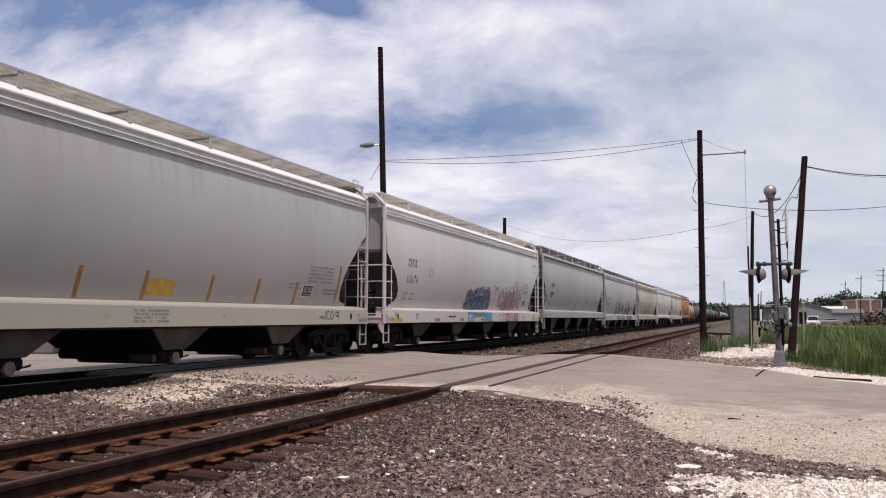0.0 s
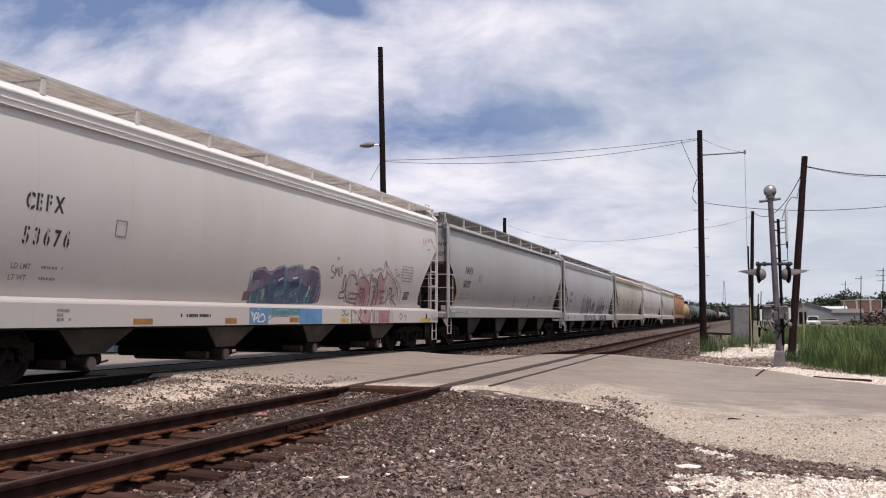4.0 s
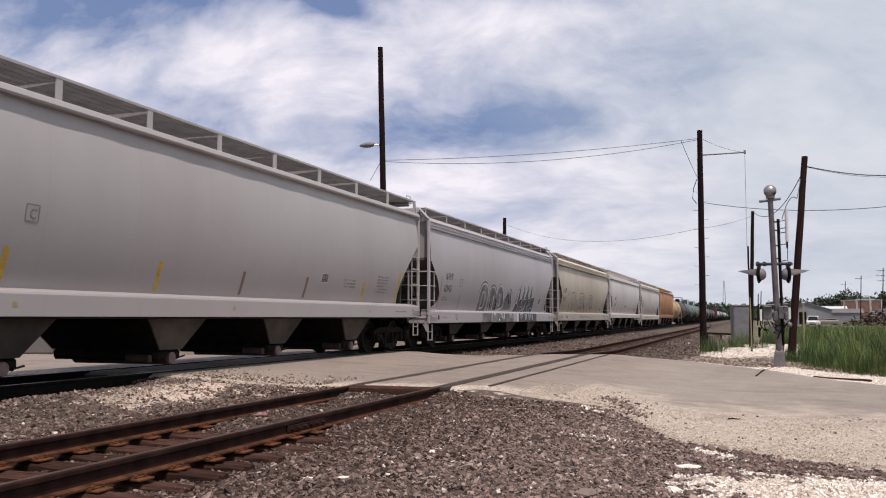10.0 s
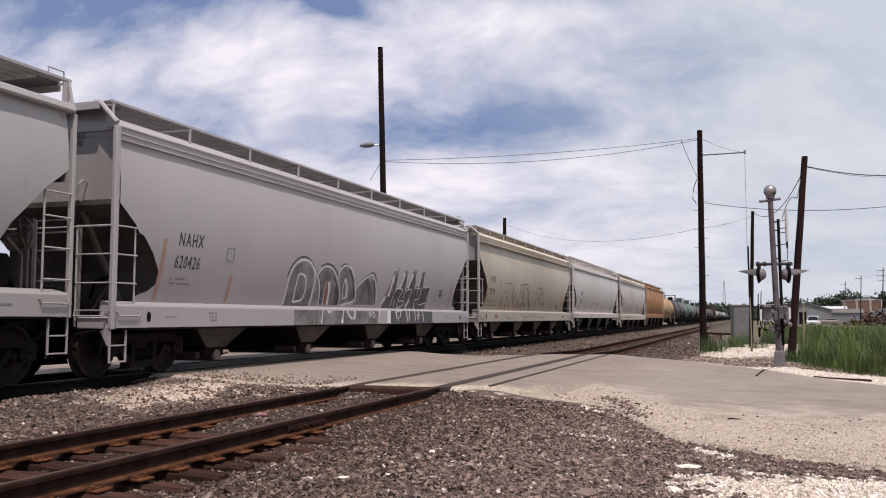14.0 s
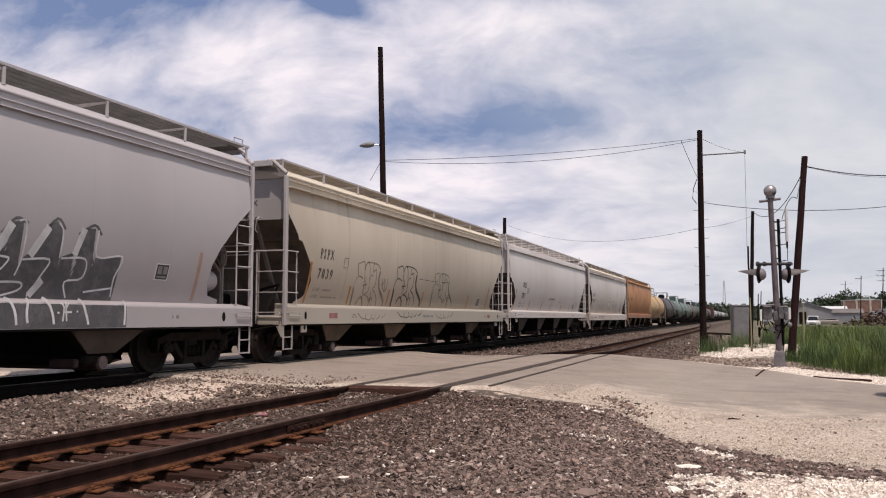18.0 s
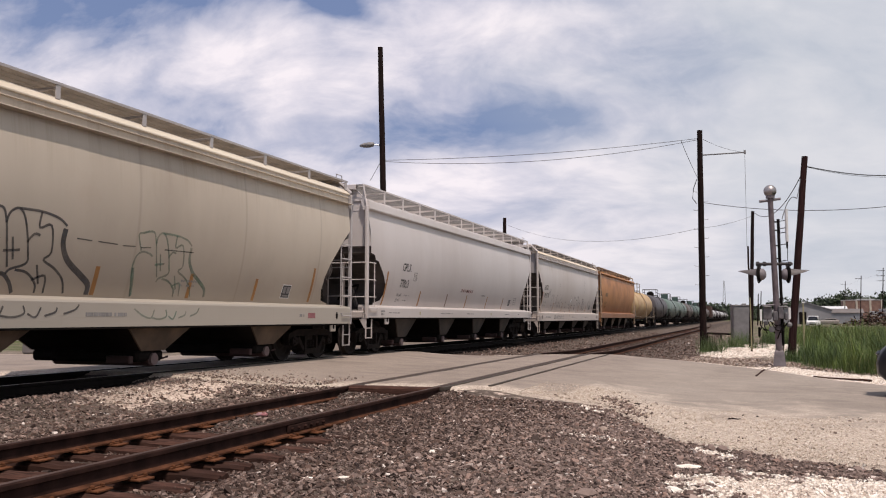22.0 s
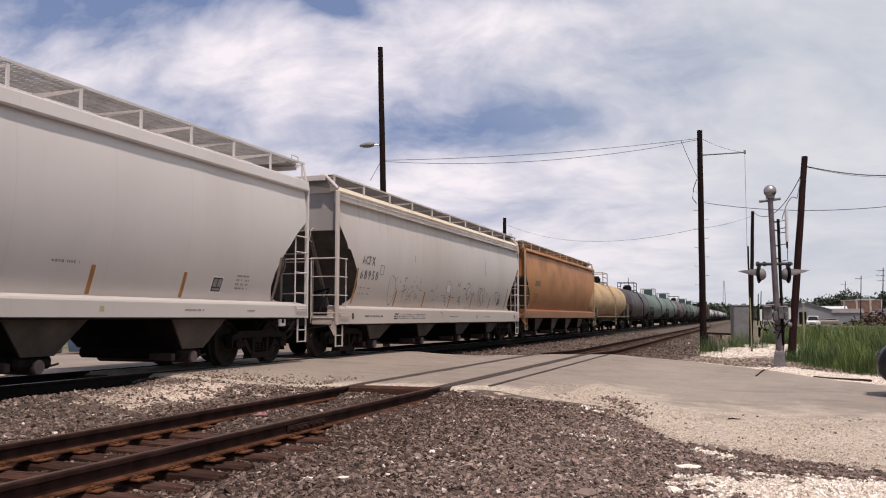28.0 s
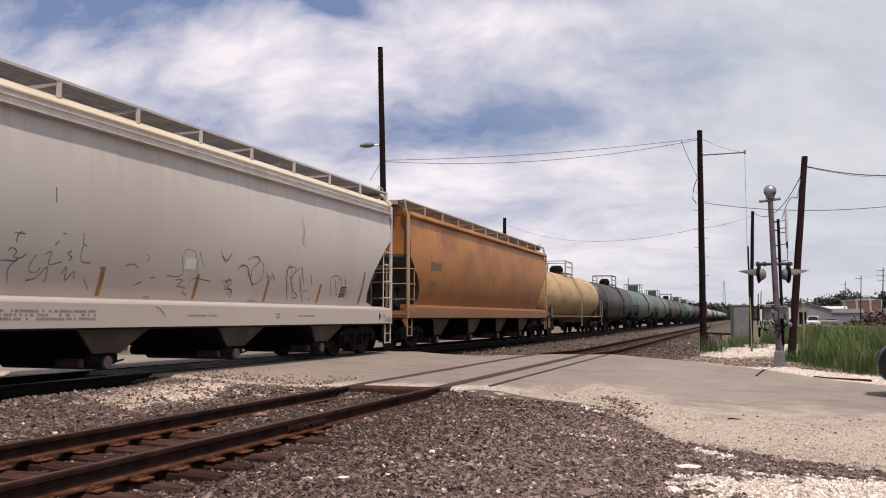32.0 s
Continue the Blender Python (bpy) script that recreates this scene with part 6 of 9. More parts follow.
         label="stained white covered hopper car with scribbled tags along its side", stencil=True, end_marks=[("ACFX", -0.02, 4.28, 0.16, WORN, 0.8), ("68950", 0.06, 4.10, 0.18, WORN, 0.7)], cut=CUT_HIGH,
         bars=bars(BAR_ORANGE, 1.36, 2.29, 1.33) + bars(BAR_ORANGE, 1.34, 1.80, 4.25, 6.64, 9.2, 11.75, 14.2) + bars(BAR_DULL, 1.34, 2.2, 16.6),
         marks=[("ACFX", 1.57, 2.41, 0.32, WORN, 0.84, 1.2), ("68950", 1.53, 2.02, 0.34, WORN, 0.95, 1.15)], plates=[(2.80, 2.19, 0.25)],
         bars_text=[(1.56, 1.79, 0.75, 1, FADED), (1.56, 1.63, 0.7, 1, FADED)], signs=[(15.3, 1.50, 0.34, 0.30)],
         sill_marks=[(1.69, 1.22, 0.075, WORN_SILL), (3.72, 0.28, 0.19, LETTER), (4.1, 2.2, 0.17, FADED), (8.7, 1.0, 0.05, FADED), (11.85, 0.16, 0.14, FADED), (12.76, 0.9, 0.05, FADED), (0.3, 0.8, 0.04, FADED)], holes=(0.95, 17.5)),
    dict(T=39.49, post_paint=TAN_POST, grate=WALKWAY_DARK, length=19.4, paint=ORANGE_CAR, chord="box", sill=1.37, deep=0.37, eave=4.09, roof=4.02, box_h=0.13, board=4.55, under=UNDER_TAN, brackets=12, 
         label="weathered orange covered hopper car with rust streaks", bars=bars(BAR_DULL, 1.45, 1.9, 6.0, 9.0, 12.0),
         marks=[], panels=[(2.02, 2.52, 1.0, 0.26, BLUE_PATCH)], bars_text=[(2.02, 2.12, 0.85, 3, BLUE_PATCH), (2.1, 1.80, 0.7, 2, BLUE_PATCH)]),
]


def patch(car, outline, mat, st, name="paint_fill", label="", off=0.0015):
    """A sprayed patch on the side sheet. outline: y, upper z and lower z along the patch."""
    m = Mesh()
    cols = []
    for (a, p, q), (b, r, s) in zip(outline, outline[1:]):
        k = max(1, int((b - a) / 0.08))
        cols += [(a + (b - a) * i / k, p + (r - p) * i / k, q + (s - q) * i / k) for i in range(k)]
    cols.append(outline[-1])
    m.rings([[(half_width(q + (p - q) * j / 8, st) + off, y, q + (p - q) * j / 8) for j in range(9)] for y, p, q in cols], closed=False, cap0=False, cap1=False)
    return part(name, m, mat, car, label)


def sill_patch(car, y0, y1, z0, z1, mat, off=0.004, name="paint_fill"):
    return part(name, Mesh().span((1.558, y0, z0), (1.56 + off, y1, z1)), mat, car)


def graffiti(cars):
    # the white wagon: a blue piece with bubble letters, a small tag, then a red and pink piece
    c, st, sb = cars[1], 1.26, 0.86
    patch(c, [(7.87, 1.53, 1.34), (8.15, 1.54, 1.35)], PAINT_RED, st, label="dark red backing spray", off=0.0012)
    patch(c, [(8.05, 1.95, 1.76), (8.18, 2.02, 1.77), (8.48, 2.07, 1.79), (8.66, 1.98, 1.80), (8.83, 2.00, 1.80), (9.00, 2.09, 1.82), (9.33, 2.16, 1.83)], PAINT_RED, st, label="dark red backing spray", off=0.0012)
    patch(c, [(10.49, 2.19, 1.32), (10.73, 2.20, 1.32), (10.92, 2.15, 1.33), (11.08, 2.00, 1.33), (11.23, 1.73, 1.35), (11.28, 1.53, 1.39)], PAINT_RED, st, label="dark red backing spray", off=0.0012)
    patch(c, [(7.97, 1.56, 1.52), (7.97, 1.91, 1.31), (8.02, 1.66, 1.52), (8.10, 1.96, 1.28), (8.32, 2.00, 1.28), (8.50, 2.00, 1.28), (8.66, 1.95, 1.28), (8.86, 1.93, 1.28), (8.90, 2.01, 1.28), (9.10, 2.08, 1.29), (9.32, 2.13, 1.29), (9.39, 2.03, 1.29), (9.48, 2.11, 1.30), (10.08, 2.19, 1.31), (10.15, 2.10, 1.31), (10.37, 2.09, 1.31), (10.62, 2.12, 1.32), (10.86, 2.07, 1.32), (11.03, 1.96, 1.33), (11.16, 1.73, 1.48), (11.19, 1.58, 1.53)], PAINT_BLUE, st, label="purple blue block letter fill", off=0.0022)
    patch(c, [(8.16, 1.51, 1.28), (8.39, 1.59, 1.28), (8.77, 1.71, 1.28), (9.01, 1.74, 1.29), (9.42, 1.80, 1.29), (9.73, 1.80, 1.30), (10.16, 1.80, 1.31), (10.58, 1.68, 1.32), (10.94, 1.59, 1.32), (11.16, 1.55, 1.39)], PAINT_DEEP, st, label="deep teal blue fade", off=0.0029)
    for p in ([(9.04, 1.72), (9.24, 1.75), (9.38, 1.81)],
              [(9.71, 1.73), (9.92, 1.77), (10.08, 1.81)]):
        ribbon(c, p, 0.16, PAINT_NAVY, st, off=0.0034)
    for p in ([(9.11, 1.48), (9.30, 1.53), (9.50, 1.58)],
              [(9.78, 1.48), (9.95, 1.57), (10.15, 1.63)],
              [(8.50, 1.58), (8.47, 1.44), (8.49, 1.31)],
              [(8.81, 1.89), (8.81, 1.73), (8.89, 1.61)],
              [(10.66, 1.77), (10.59, 1.56), (10.54, 1.35)]):
        ribbon(c, p, 0.13, PAINT_TEAL, st, off=0.0036)
    for p in ([(8.58, 1.60), (8.64, 1.49), (8.64, 1.38)],
              [(10.64, 1.71), (10.61, 1.59), (10.61, 1.47)]):
        ribbon(c, p, 0.11, PAINT_MINT, st, off=0.0041)
    for p in ([(9.39, 2.12), (9.46, 1.86), (9.49, 1.58)],
              [(10.15, 1.91), (10.16, 1.76), (10.16, 1.59)],
              [(10.68, 1.79), (10.77, 1.61), (10.71, 1.33)],
              [(10.97, 1.99), (11.04, 1.67), (10.98, 1.36)],
              [(9.12, 1.46), (9.33, 1.51), (9.50, 1.55)],
              [(9.81, 1.47), (10.04, 1.53), (10.18, 1.59)],
              [(10.20, 1.45), (10.22, 1.32)],
              [(8.17, 1.51), (8.22, 1.30)]):
        ribbon(c, p, 0.045, PAINT_AQUA, st, off=0.0047)
    for p in ([(9.14, 1.80), (9.33, 1.87)],
              [(9.76, 1.89), (9.85, 1.88), (9.99, 1.91)],
              [(10.64, 1.73), (10.60, 1.53)]):
        ribbon(c, p, 0.035, PAINT_PALE, st, off=0.0050)
    for p in ([(7.96, 1.56), (8.05, 1.58), (8.01, 1.76), (7.97, 1.91), (8.10, 1.96), (8.32, 2.00), (8.50, 2.00), (8.66, 1.95), (8.86, 1.93)],
              [(8.86, 1.93), (8.90, 2.01), (9.10, 2.08), (9.32, 2.13), (9.39, 2.03), (9.48, 2.11), (10.08, 2.19), (10.15, 2.10), (10.37, 2.09)],
              [(10.37, 2.09), (10.62, 2.12), (10.86, 2.07), (11.03, 1.96), (11.16, 1.73), (11.16, 1.53), (11.11, 1.32)]):
        ribbon(c, p, 0.045, PAINT_HALO, st, off=0.0044)
    sill_patch(c, 7.77, 11.00, sb, st - 0.06, PAINT_DEEPSKY, 0.004)
    sill_patch(c, 9.92, 11.00, sb, st - 0.06, PAINT_SKY, 0.0055)
    sill_patch(c, 8.65, 9.90, sb + 0.20, st - 0.06, PAINT_TEAL, 0.0055)
    sill_patch(c, 8.50, 9.86, sb, sb + 0.18, WHITE_CAR, 0.0070)
    sill_patch(c, 8.62, 9.39, sb + 0.15, sb + 0.18, PAINT_ROSE, 0.0080)
    sill_patch(c, 9.42, 9.83, sb + 0.03, sb + 0.14, BAR_ORANGE, 0.0085)
    for p in ([(8.64, 1.14), (8.53, 1.03), (8.42, 0.90)],
              [(9.86, 1.04), (9.32, 1.04), (8.81, 1.03), (8.53, 0.96), (8.39, 0.90)],
              [(10.21, 1.21), (10.22, 0.88)],
              [(8.86, 1.16), (9.32, 1.17)],
              [(9.55, 1.15), (9.84, 1.16)]):
        ribbon(c, p, 0.035, PAINT_AQUA, st, off=0.0095, sill=True)
    for p in ([(7.82, 1.13), (7.89, 1.01), (7.94, 0.90), (7.94, 1.05), (7.86, 1.09)],
              [(7.99, 1.10), (7.97, 0.97), (8.09, 1.03), (8.02, 1.10)],
              [(8.11, 1.11), (8.13, 1.00), (8.08, 0.93)],
              [(8.12, 1.18), (8.13, 1.15)],
              [(8.18, 1.01), (8.25, 1.07), (8.32, 1.05), (8.37, 0.96), (8.25, 0.91), (8.07, 0.92)]):
        ribbon(c, p, 0.028, PAINT_PALE, st, off=0.0095, sill=True)
    for p in ([(11.69, 2.28), (11.58, 2.22), (11.63, 2.13), (11.77, 2.09), (11.76, 1.97), (11.61, 1.98)],
              [(11.85, 2.01), (11.81, 2.22), (11.92, 2.09), (11.89, 2.25)],
              [(12.02, 2.02), (11.97, 2.24)],
              [(12.04, 2.26), (12.08, 2.05), (12.16, 2.03)],
              [(12.19, 2.29), (12.11, 2.21), (12.21, 2.18), (12.14, 2.10), (12.24, 2.12)],
              [(11.84, 2.49), (11.88, 2.42), (11.96, 2.49)]):
        ribbon(c, p, 0.035, PAINT_WINE, st, off=0.0030)
    patch(c, [(12.58, 1.74, 1.58), (12.60, 1.96, 1.45), (12.69, 2.07, 1.39), (12.87, 2.09, 1.38), (13.06, 2.02, 1.36), (13.24, 1.90, 1.36), (13.55, 1.60, 1.34), (13.68, 1.52, 1.36)], PAINT_PINKWHITE, st, label="pale pink letter fill", off=0.0018)
    patch(c, [(13.30, 1.87, 1.29), (13.39, 2.02, 1.30), (13.55, 2.06, 1.30), (13.80, 1.99, 1.30), (14.02, 1.84, 1.31), (14.13, 1.67, 1.33)], PAINT_PINK, st, label="pink letter fill", off=0.0024)
    patch(c, [(13.94, 2.11, 1.31), (14.11, 2.12, 1.31), (14.33, 2.05, 1.31), (14.51, 1.93, 1.33), (14.64, 1.75, 1.47)], PAINT_PINKWHITE, st, label="pale letter fill", off=0.0018)
    patch(c, [(14.48, 2.01, 1.33), (14.52, 2.13, 1.33), (14.63, 2.22, 1.33), (14.77, 2.17, 1.33), (14.95, 2.05, 1.33), (15.08, 2.11, 1.34)], PAINT_PINK, st, label="pink letter fill", off=0.0024)
    patch(c, [(15.01, 2.27, 1.34), (15.31, 2.15, 1.34), (15.55, 2.07, 1.50), (15.76, 1.99, 1.41), (15.92, 1.89, 1.35), (16.01, 1.79, 1.35)], PAINT_PINKWHITE, st, label="pale letter fill", off=0.0018)
    patch(c, [(12.33, 2.03, 1.70), (12.46, 2.05, 1.71)], PAINT_PINKWHITE, st, label="pale letter fill", off=0.0018)
    for p in ([(12.57, 2.12), (12.78, 2.19), (13.03, 2.12), (13.20, 1.96), (13.21, 2.22), (13.34, 2.25), (13.46, 2.14), (13.88, 2.13), (14.03, 2.28), (14.28, 2.25), (14.56, 2.34), (14.83, 2.27)],
              [(14.83, 2.27), (14.89, 2.56), (15.05, 2.46), (15.39, 2.25), (15.86, 2.06), (16.17, 1.92), (16.39, 1.70), (16.42, 1.45)]):
        ribbon(c, p, 0.07, PAINT_VIOLET, st, off=0.0030)
    for p in ([(13.20, 1.94), (13.05, 2.04), (12.85, 2.10), (12.68, 2.08), (12.59, 1.98), (12.58, 1.79), (12.63, 1.61), (12.80, 1.46), (12.98, 1.39), (13.47, 1.36)],
              [(13.42, 1.61), (12.98, 1.62), (12.85, 1.55), (12.96, 1.49), (13.34, 1.48)],
              [(13.42, 1.61), (13.62, 1.54), (13.72, 1.40), (13.63, 1.29)],
              [(13.10, 1.89), (13.20, 1.86), (13.23, 1.91)],
              [(12.36, 2.03), (12.46, 2.05), (12.55, 1.71), (12.44, 1.70), (12.36, 2.03)],
              [(12.54, 1.64), (12.30, 1.62), (12.36, 1.49), (12.64, 1.50)]):
        ribbon(c, p, 0.042, PAINT_WINE, st, off=0.0040)
    for p in ([(13.27, 1.84), (13.29, 1.95), (13.38, 2.04), (13.57, 2.07), (13.81, 2.00), (14.01, 1.85), (14.14, 1.65), (14.25, 1.31)],
              [(13.43, 1.68), (13.54, 1.75), (13.71, 1.73), (13.86, 1.60), (13.92, 1.40), (13.92, 1.30)],
              [(13.52, 1.63), (13.63, 1.67), (13.76, 1.57), (13.85, 1.32)],
              [(13.99, 2.14), (14.14, 1.67), (14.27, 1.31)],
              [(13.99, 2.14), (14.12, 2.15), (14.17, 2.01), (14.32, 2.07), (14.50, 1.96), (14.64, 1.75), (14.66, 1.52), (14.70, 1.31)],
              [(14.20, 1.80), (14.34, 1.85), (14.47, 1.77), (14.51, 1.52), (14.50, 1.31)],
              [(14.32, 1.67), (14.40, 1.70), (14.48, 1.46), (14.42, 1.31)]):
        ribbon(c, p, 0.042, PAINT_WINE, st, off=0.0040)
    for p in ([(14.76, 1.34), (14.71, 1.64), (14.52, 1.99), (14.53, 2.16), (14.65, 2.25), (14.81, 2.12), (14.92, 2.04), (15.01, 2.14)],
              [(15.16, 1.80), (15.16, 1.74), (14.83, 1.73)],
              [(14.87, 1.52), (15.18, 1.57), (15.04, 1.40), (15.38, 1.43)],
              [(14.91, 2.56), (15.04, 2.33), (15.08, 2.05)],
              [(15.03, 2.31), (15.32, 2.18), (15.67, 2.06), (15.91, 1.92), (16.01, 1.78), (15.94, 1.64), (15.69, 1.59), (15.99, 1.45), (16.27, 1.34)],
              [(15.23, 1.90), (15.44, 1.60), (15.48, 1.33)],
              [(15.42, 1.84), (15.59, 1.82), (15.67, 1.73), (15.51, 1.65), (15.45, 1.84)],
              [(16.04, 1.93), (16.18, 1.63), (16.17, 1.51)]):
        ribbon(c, p, 0.042, PAINT_WINE, st, off=0.0040)
    for p in ([(13.45, 1.71), (13.54, 1.78), (13.74, 1.75), (13.90, 1.59), (13.97, 1.34)],
              [(13.65, 1.66), (13.82, 1.53), (13.86, 1.34)],
              [(14.75, 1.69), (15.15, 1.71)]):
        ribbon(c, p, 0.05, PAINT_ROSE, st, off=0.0036)
    for p in ([(14.25, 1.95), (14.37, 1.99), (14.53, 1.82)],
              [(14.35, 1.79), (14.48, 1.66), (14.47, 1.44)]):
        ribbon(c, p, 0.05, PAINT_TEAL, st, off=0.0036)
    sill_patch(c, 12.62, 13.12, sb, st - 0.06, PAINT_PINKWHITE, 0.004)
    sill_patch(c, 13.18, 13.86, sb, st - 0.06, PAINT_PINK, 0.004)
    sill_patch(c, 13.94, 14.30, sb, st - 0.06, PAINT_MINTPALE, 0.004)
    sill_patch(c, 14.38, 15.14, sb, st - 0.06, PAINT_ROSE, 0.004)
    for p in ([(12.61, 1.22), (12.66, 0.89)],
              [(13.07, 0.89), (13.22, 1.10), (13.30, 1.23)],
              [(13.21, 1.22), (13.07, 1.02), (13.31, 0.88), (13.65, 0.86), (13.85, 1.02), (13.89, 1.23)],
              [(13.97, 1.23), (14.06, 0.88)],
              [(14.12, 1.24), (14.13, 0.88)],
              [(14.30, 1.24), (14.27, 0.88)],
              [(15.16, 1.23), (15.21, 0.86)],
              [(15.35, 1.20), (15.36, 0.86)],
              [(12.71, 1.20), (12.91, 1.10), (12.94, 1.17)]):
        ribbon(c, p, 0.040, PAINT_WINE, st, off=0.0060, sill=True)
    for p in ([(13.42, 1.19), (13.50, 1.14), (13.58, 1.20)],):
        ribbon(c, p, 0.09, PAINT_RED, st, off=0.0070, sill=True)
    for p in ([(12.09, 1.21), (12.21, 1.13), (12.30, 1.20)],
              [(12.06, 1.09), (12.15, 1.04), (12.24, 1.10), (12.35, 1.05), (12.46, 1.12)],
              [(16.03, 1.12), (15.94, 1.02), (16.04, 0.95), (16.16, 1.04), (16.03, 1.12)],
              [(16.42, 0.90), (16.35, 1.06), (16.52, 1.00)]):
        ribbon(c, p, 0.024, PAINT_BLACK, st, off=0.0060, sill=True)
    for p in ([(18.03, 3.48), (17.93, 3.42), (17.91, 3.30), (18.02, 3.29), (18.10, 3.44), (18.11, 3.33), (18.19, 3.22)],
              [(18.17, 3.48), (18.21, 3.37), (18.28, 3.47)],
              [(18.35, 3.48), (18.36, 3.35), (18.45, 3.52), (18.44, 3.39)],
              [(18.50, 3.46), (18.55, 3.41), (18.63, 3.53), (18.64, 3.43)],
              [(18.72, 3.50), (18.65, 3.42), (18.76, 3.39), (18.82, 3.47)],
              [(17.84, 3.20), (17.88, 3.14)],
              [(18.25, 3.13), (18.54, 3.16)],
              [(18.76, 3.37), (19.07, 3.17)]):
        ribbon(c, p, 0.03, PAINT_ROSE, st, off=0.0030)
    for p in ([(15.63, 2.34), (15.75, 2.39), (15.82, 2.30), (15.70, 2.25)],
              [(15.92, 2.27), (15.90, 2.19), (16.07, 2.27), (16.06, 2.15)],
              [(15.77, 2.17), (15.90, 2.21), (15.97, 2.12)]):
        ribbon(c, p, 0.024, PAINT_WINE, st, off=0.0030)
    part("sill_dot", Mesh().cyl((1.558, 0.86, 1.09), (1.564, 0.86, 1.09), 0.06, 16), PAINT_TEAL, c, "round teal mark")
    # the cool grey wagon: white-edged arches and a row of spikes with dark shading
    c, st, sb = cars[3], 1.23, 0.83
    first = loop(6.55, 1.80, 0.62, 0.52, 180, 0, 12)
    patch(c, [(y, z - 0.04, 1.26) for y, z in first[1:-1]], PAINT_HAZE, st, label="dark smoky shading")
    ribbon(c, [(5.95, 1.28)] + first + [(7.17, 1.28)], 0.05, PAINT_PALE, st, off=0.0040)
    ribbon(c, loop(6.50, 1.80, 0.66, 0.58, 170, 30, 10), 0.05, PAINT_SMOKE, st)
    ribbon(c, [(6.35, 1.35), (6.34, 1.95), (6.72, 1.90), (6.78, 1.45), (6.35, 1.35)], 0.05, PAINT_PALE, st, off=0.0040)
    patch(c, [(7.28, 1.98, 1.29), (7.38, 2.09, 1.29), (7.56, 2.20, 1.30), (7.76, 2.21, 1.30), (7.99, 2.17, 1.31), (8.18, 2.06, 1.31), (8.37, 1.92, 1.31), (8.57, 1.70, 1.32), (8.69, 1.49, 1.32)], PAINT_HAZE, st, label="dark smoky shading", off=0.0016)
    patch(c, [(8.40, 1.99, 1.30), (8.45, 2.14, 1.30), (8.60, 2.26, 1.31), (8.78, 2.29, 1.33), (9.01, 2.25, 1.37), (9.22, 2.11, 1.39), (9.43, 1.88, 1.41), (9.58, 1.61, 1.43)], PAINT_HAZE, st, label="dark smoky shading", off=0.0016)
    patch(c, [(9.59, 1.74, 1.31), (9.81, 1.90, 1.32), (10.20, 2.07, 1.33), (10.48, 2.13, 1.34), (10.68, 1.98, 1.34), (10.89, 1.71, 1.34), (11.04, 1.47, 1.34)], PAINT_HAZE, st, label="dark smoky shading", off=0.0016)
    for p in ([(7.16, 2.10), (7.35, 1.95), (7.53, 1.73)],
              [(7.39, 2.20), (7.64, 2.28), (7.95, 2.26), (8.19, 2.16), (8.37, 2.03)],
              [(8.45, 2.24), (8.65, 2.33), (8.93, 2.30), (9.17, 2.17), (9.47, 1.88)],
              [(8.14, 2.01), (8.35, 1.84), (8.57, 1.53)],
              [(8.95, 2.21), (9.20, 2.03), (9.40, 1.78), (9.53, 1.52)],
              [(9.77, 1.93), (10.21, 2.12), (10.53, 2.20), (10.79, 1.99)],
              [(10.61, 2.02), (10.84, 1.71), (11.02, 1.37)]):
        ribbon(c, p, 0.06, PAINT_SMOKE, st, off=0.0028)
    for p in ([(10.08, 1.96), (10.33, 1.84), (10.51, 1.60)],
              [(8.34, 1.77), (8.54, 1.53), (8.62, 1.34)],
              [(7.60, 1.65), (7.73, 1.34)]):
        ribbon(c, p, 0.16, PAINT_SMOKE, st, off=0.0024)
    for p in ([(7.08, 2.11), (7.25, 2.00), (7.41, 1.84), (7.54, 1.61), (7.65, 1.29)],
              [(7.26, 1.98), (7.37, 2.11), (7.55, 2.21), (7.76, 2.23), (7.99, 2.19), (8.18, 2.08), (8.39, 1.92), (8.58, 1.70), (8.71, 1.49), (8.77, 1.31)],
              [(8.37, 2.00), (8.43, 2.16), (8.58, 2.27), (8.78, 2.31), (9.02, 2.27), (9.23, 2.12), (9.45, 1.88), (9.60, 1.61), (9.66, 1.43)],
              [(9.66, 1.43), (9.33, 1.38), (8.92, 1.30)],
              [(9.56, 1.75), (9.80, 1.93), (10.19, 2.09), (10.47, 2.16), (10.68, 2.00), (10.90, 1.72), (11.12, 1.35)]):
        ribbon(c, p, 0.045, PAINT_PALE, st, off=0.0040)
    for p in ([(8.87, 1.47), (8.78, 1.73), (8.77, 1.93), (8.82, 1.98)],
              [(8.87, 1.47), (9.15, 1.53)],
              [(7.88, 1.30), (7.81, 1.48), (7.78, 1.76), (7.82, 1.89)]):
        ribbon(c, p, 0.035, PAINT_PALE, st, off=0.0042)
    for p in ([(8.82, 1.97), (8.99, 1.76), (9.08, 1.53)],
              [(7.92, 1.87), (8.03, 1.67), (8.10, 1.31)]):
        ribbon(c, p, 0.10, PAINT_PALE, st, off=0.0044)
    for p in ([(7.86, 1.87), (7.88, 1.62), (7.96, 1.32)],):
        ribbon(c, p, 0.11, PAINT_RUSTY, st, off=0.0043)
    sill_patch(c, 7.07, 10.75, sb, st - 0.06, PAINT_HAZE, 0.004)
    sill_patch(c, 6.0, 7.1, sb, st - 0.06, PAINT_HAZE, 0.004)
    for p in ([(7.39, 1.17), (7.36, 1.01), (7.31, 0.88)],
              [(8.52, 1.18), (8.49, 1.01), (8.43, 0.88)],
              [(10.79, 1.22), (10.75, 0.86)],
              [(8.73, 1.18), (8.86, 1.05), (9.06, 0.96)],
              [(7.64, 1.17), (7.75, 1.11)]):
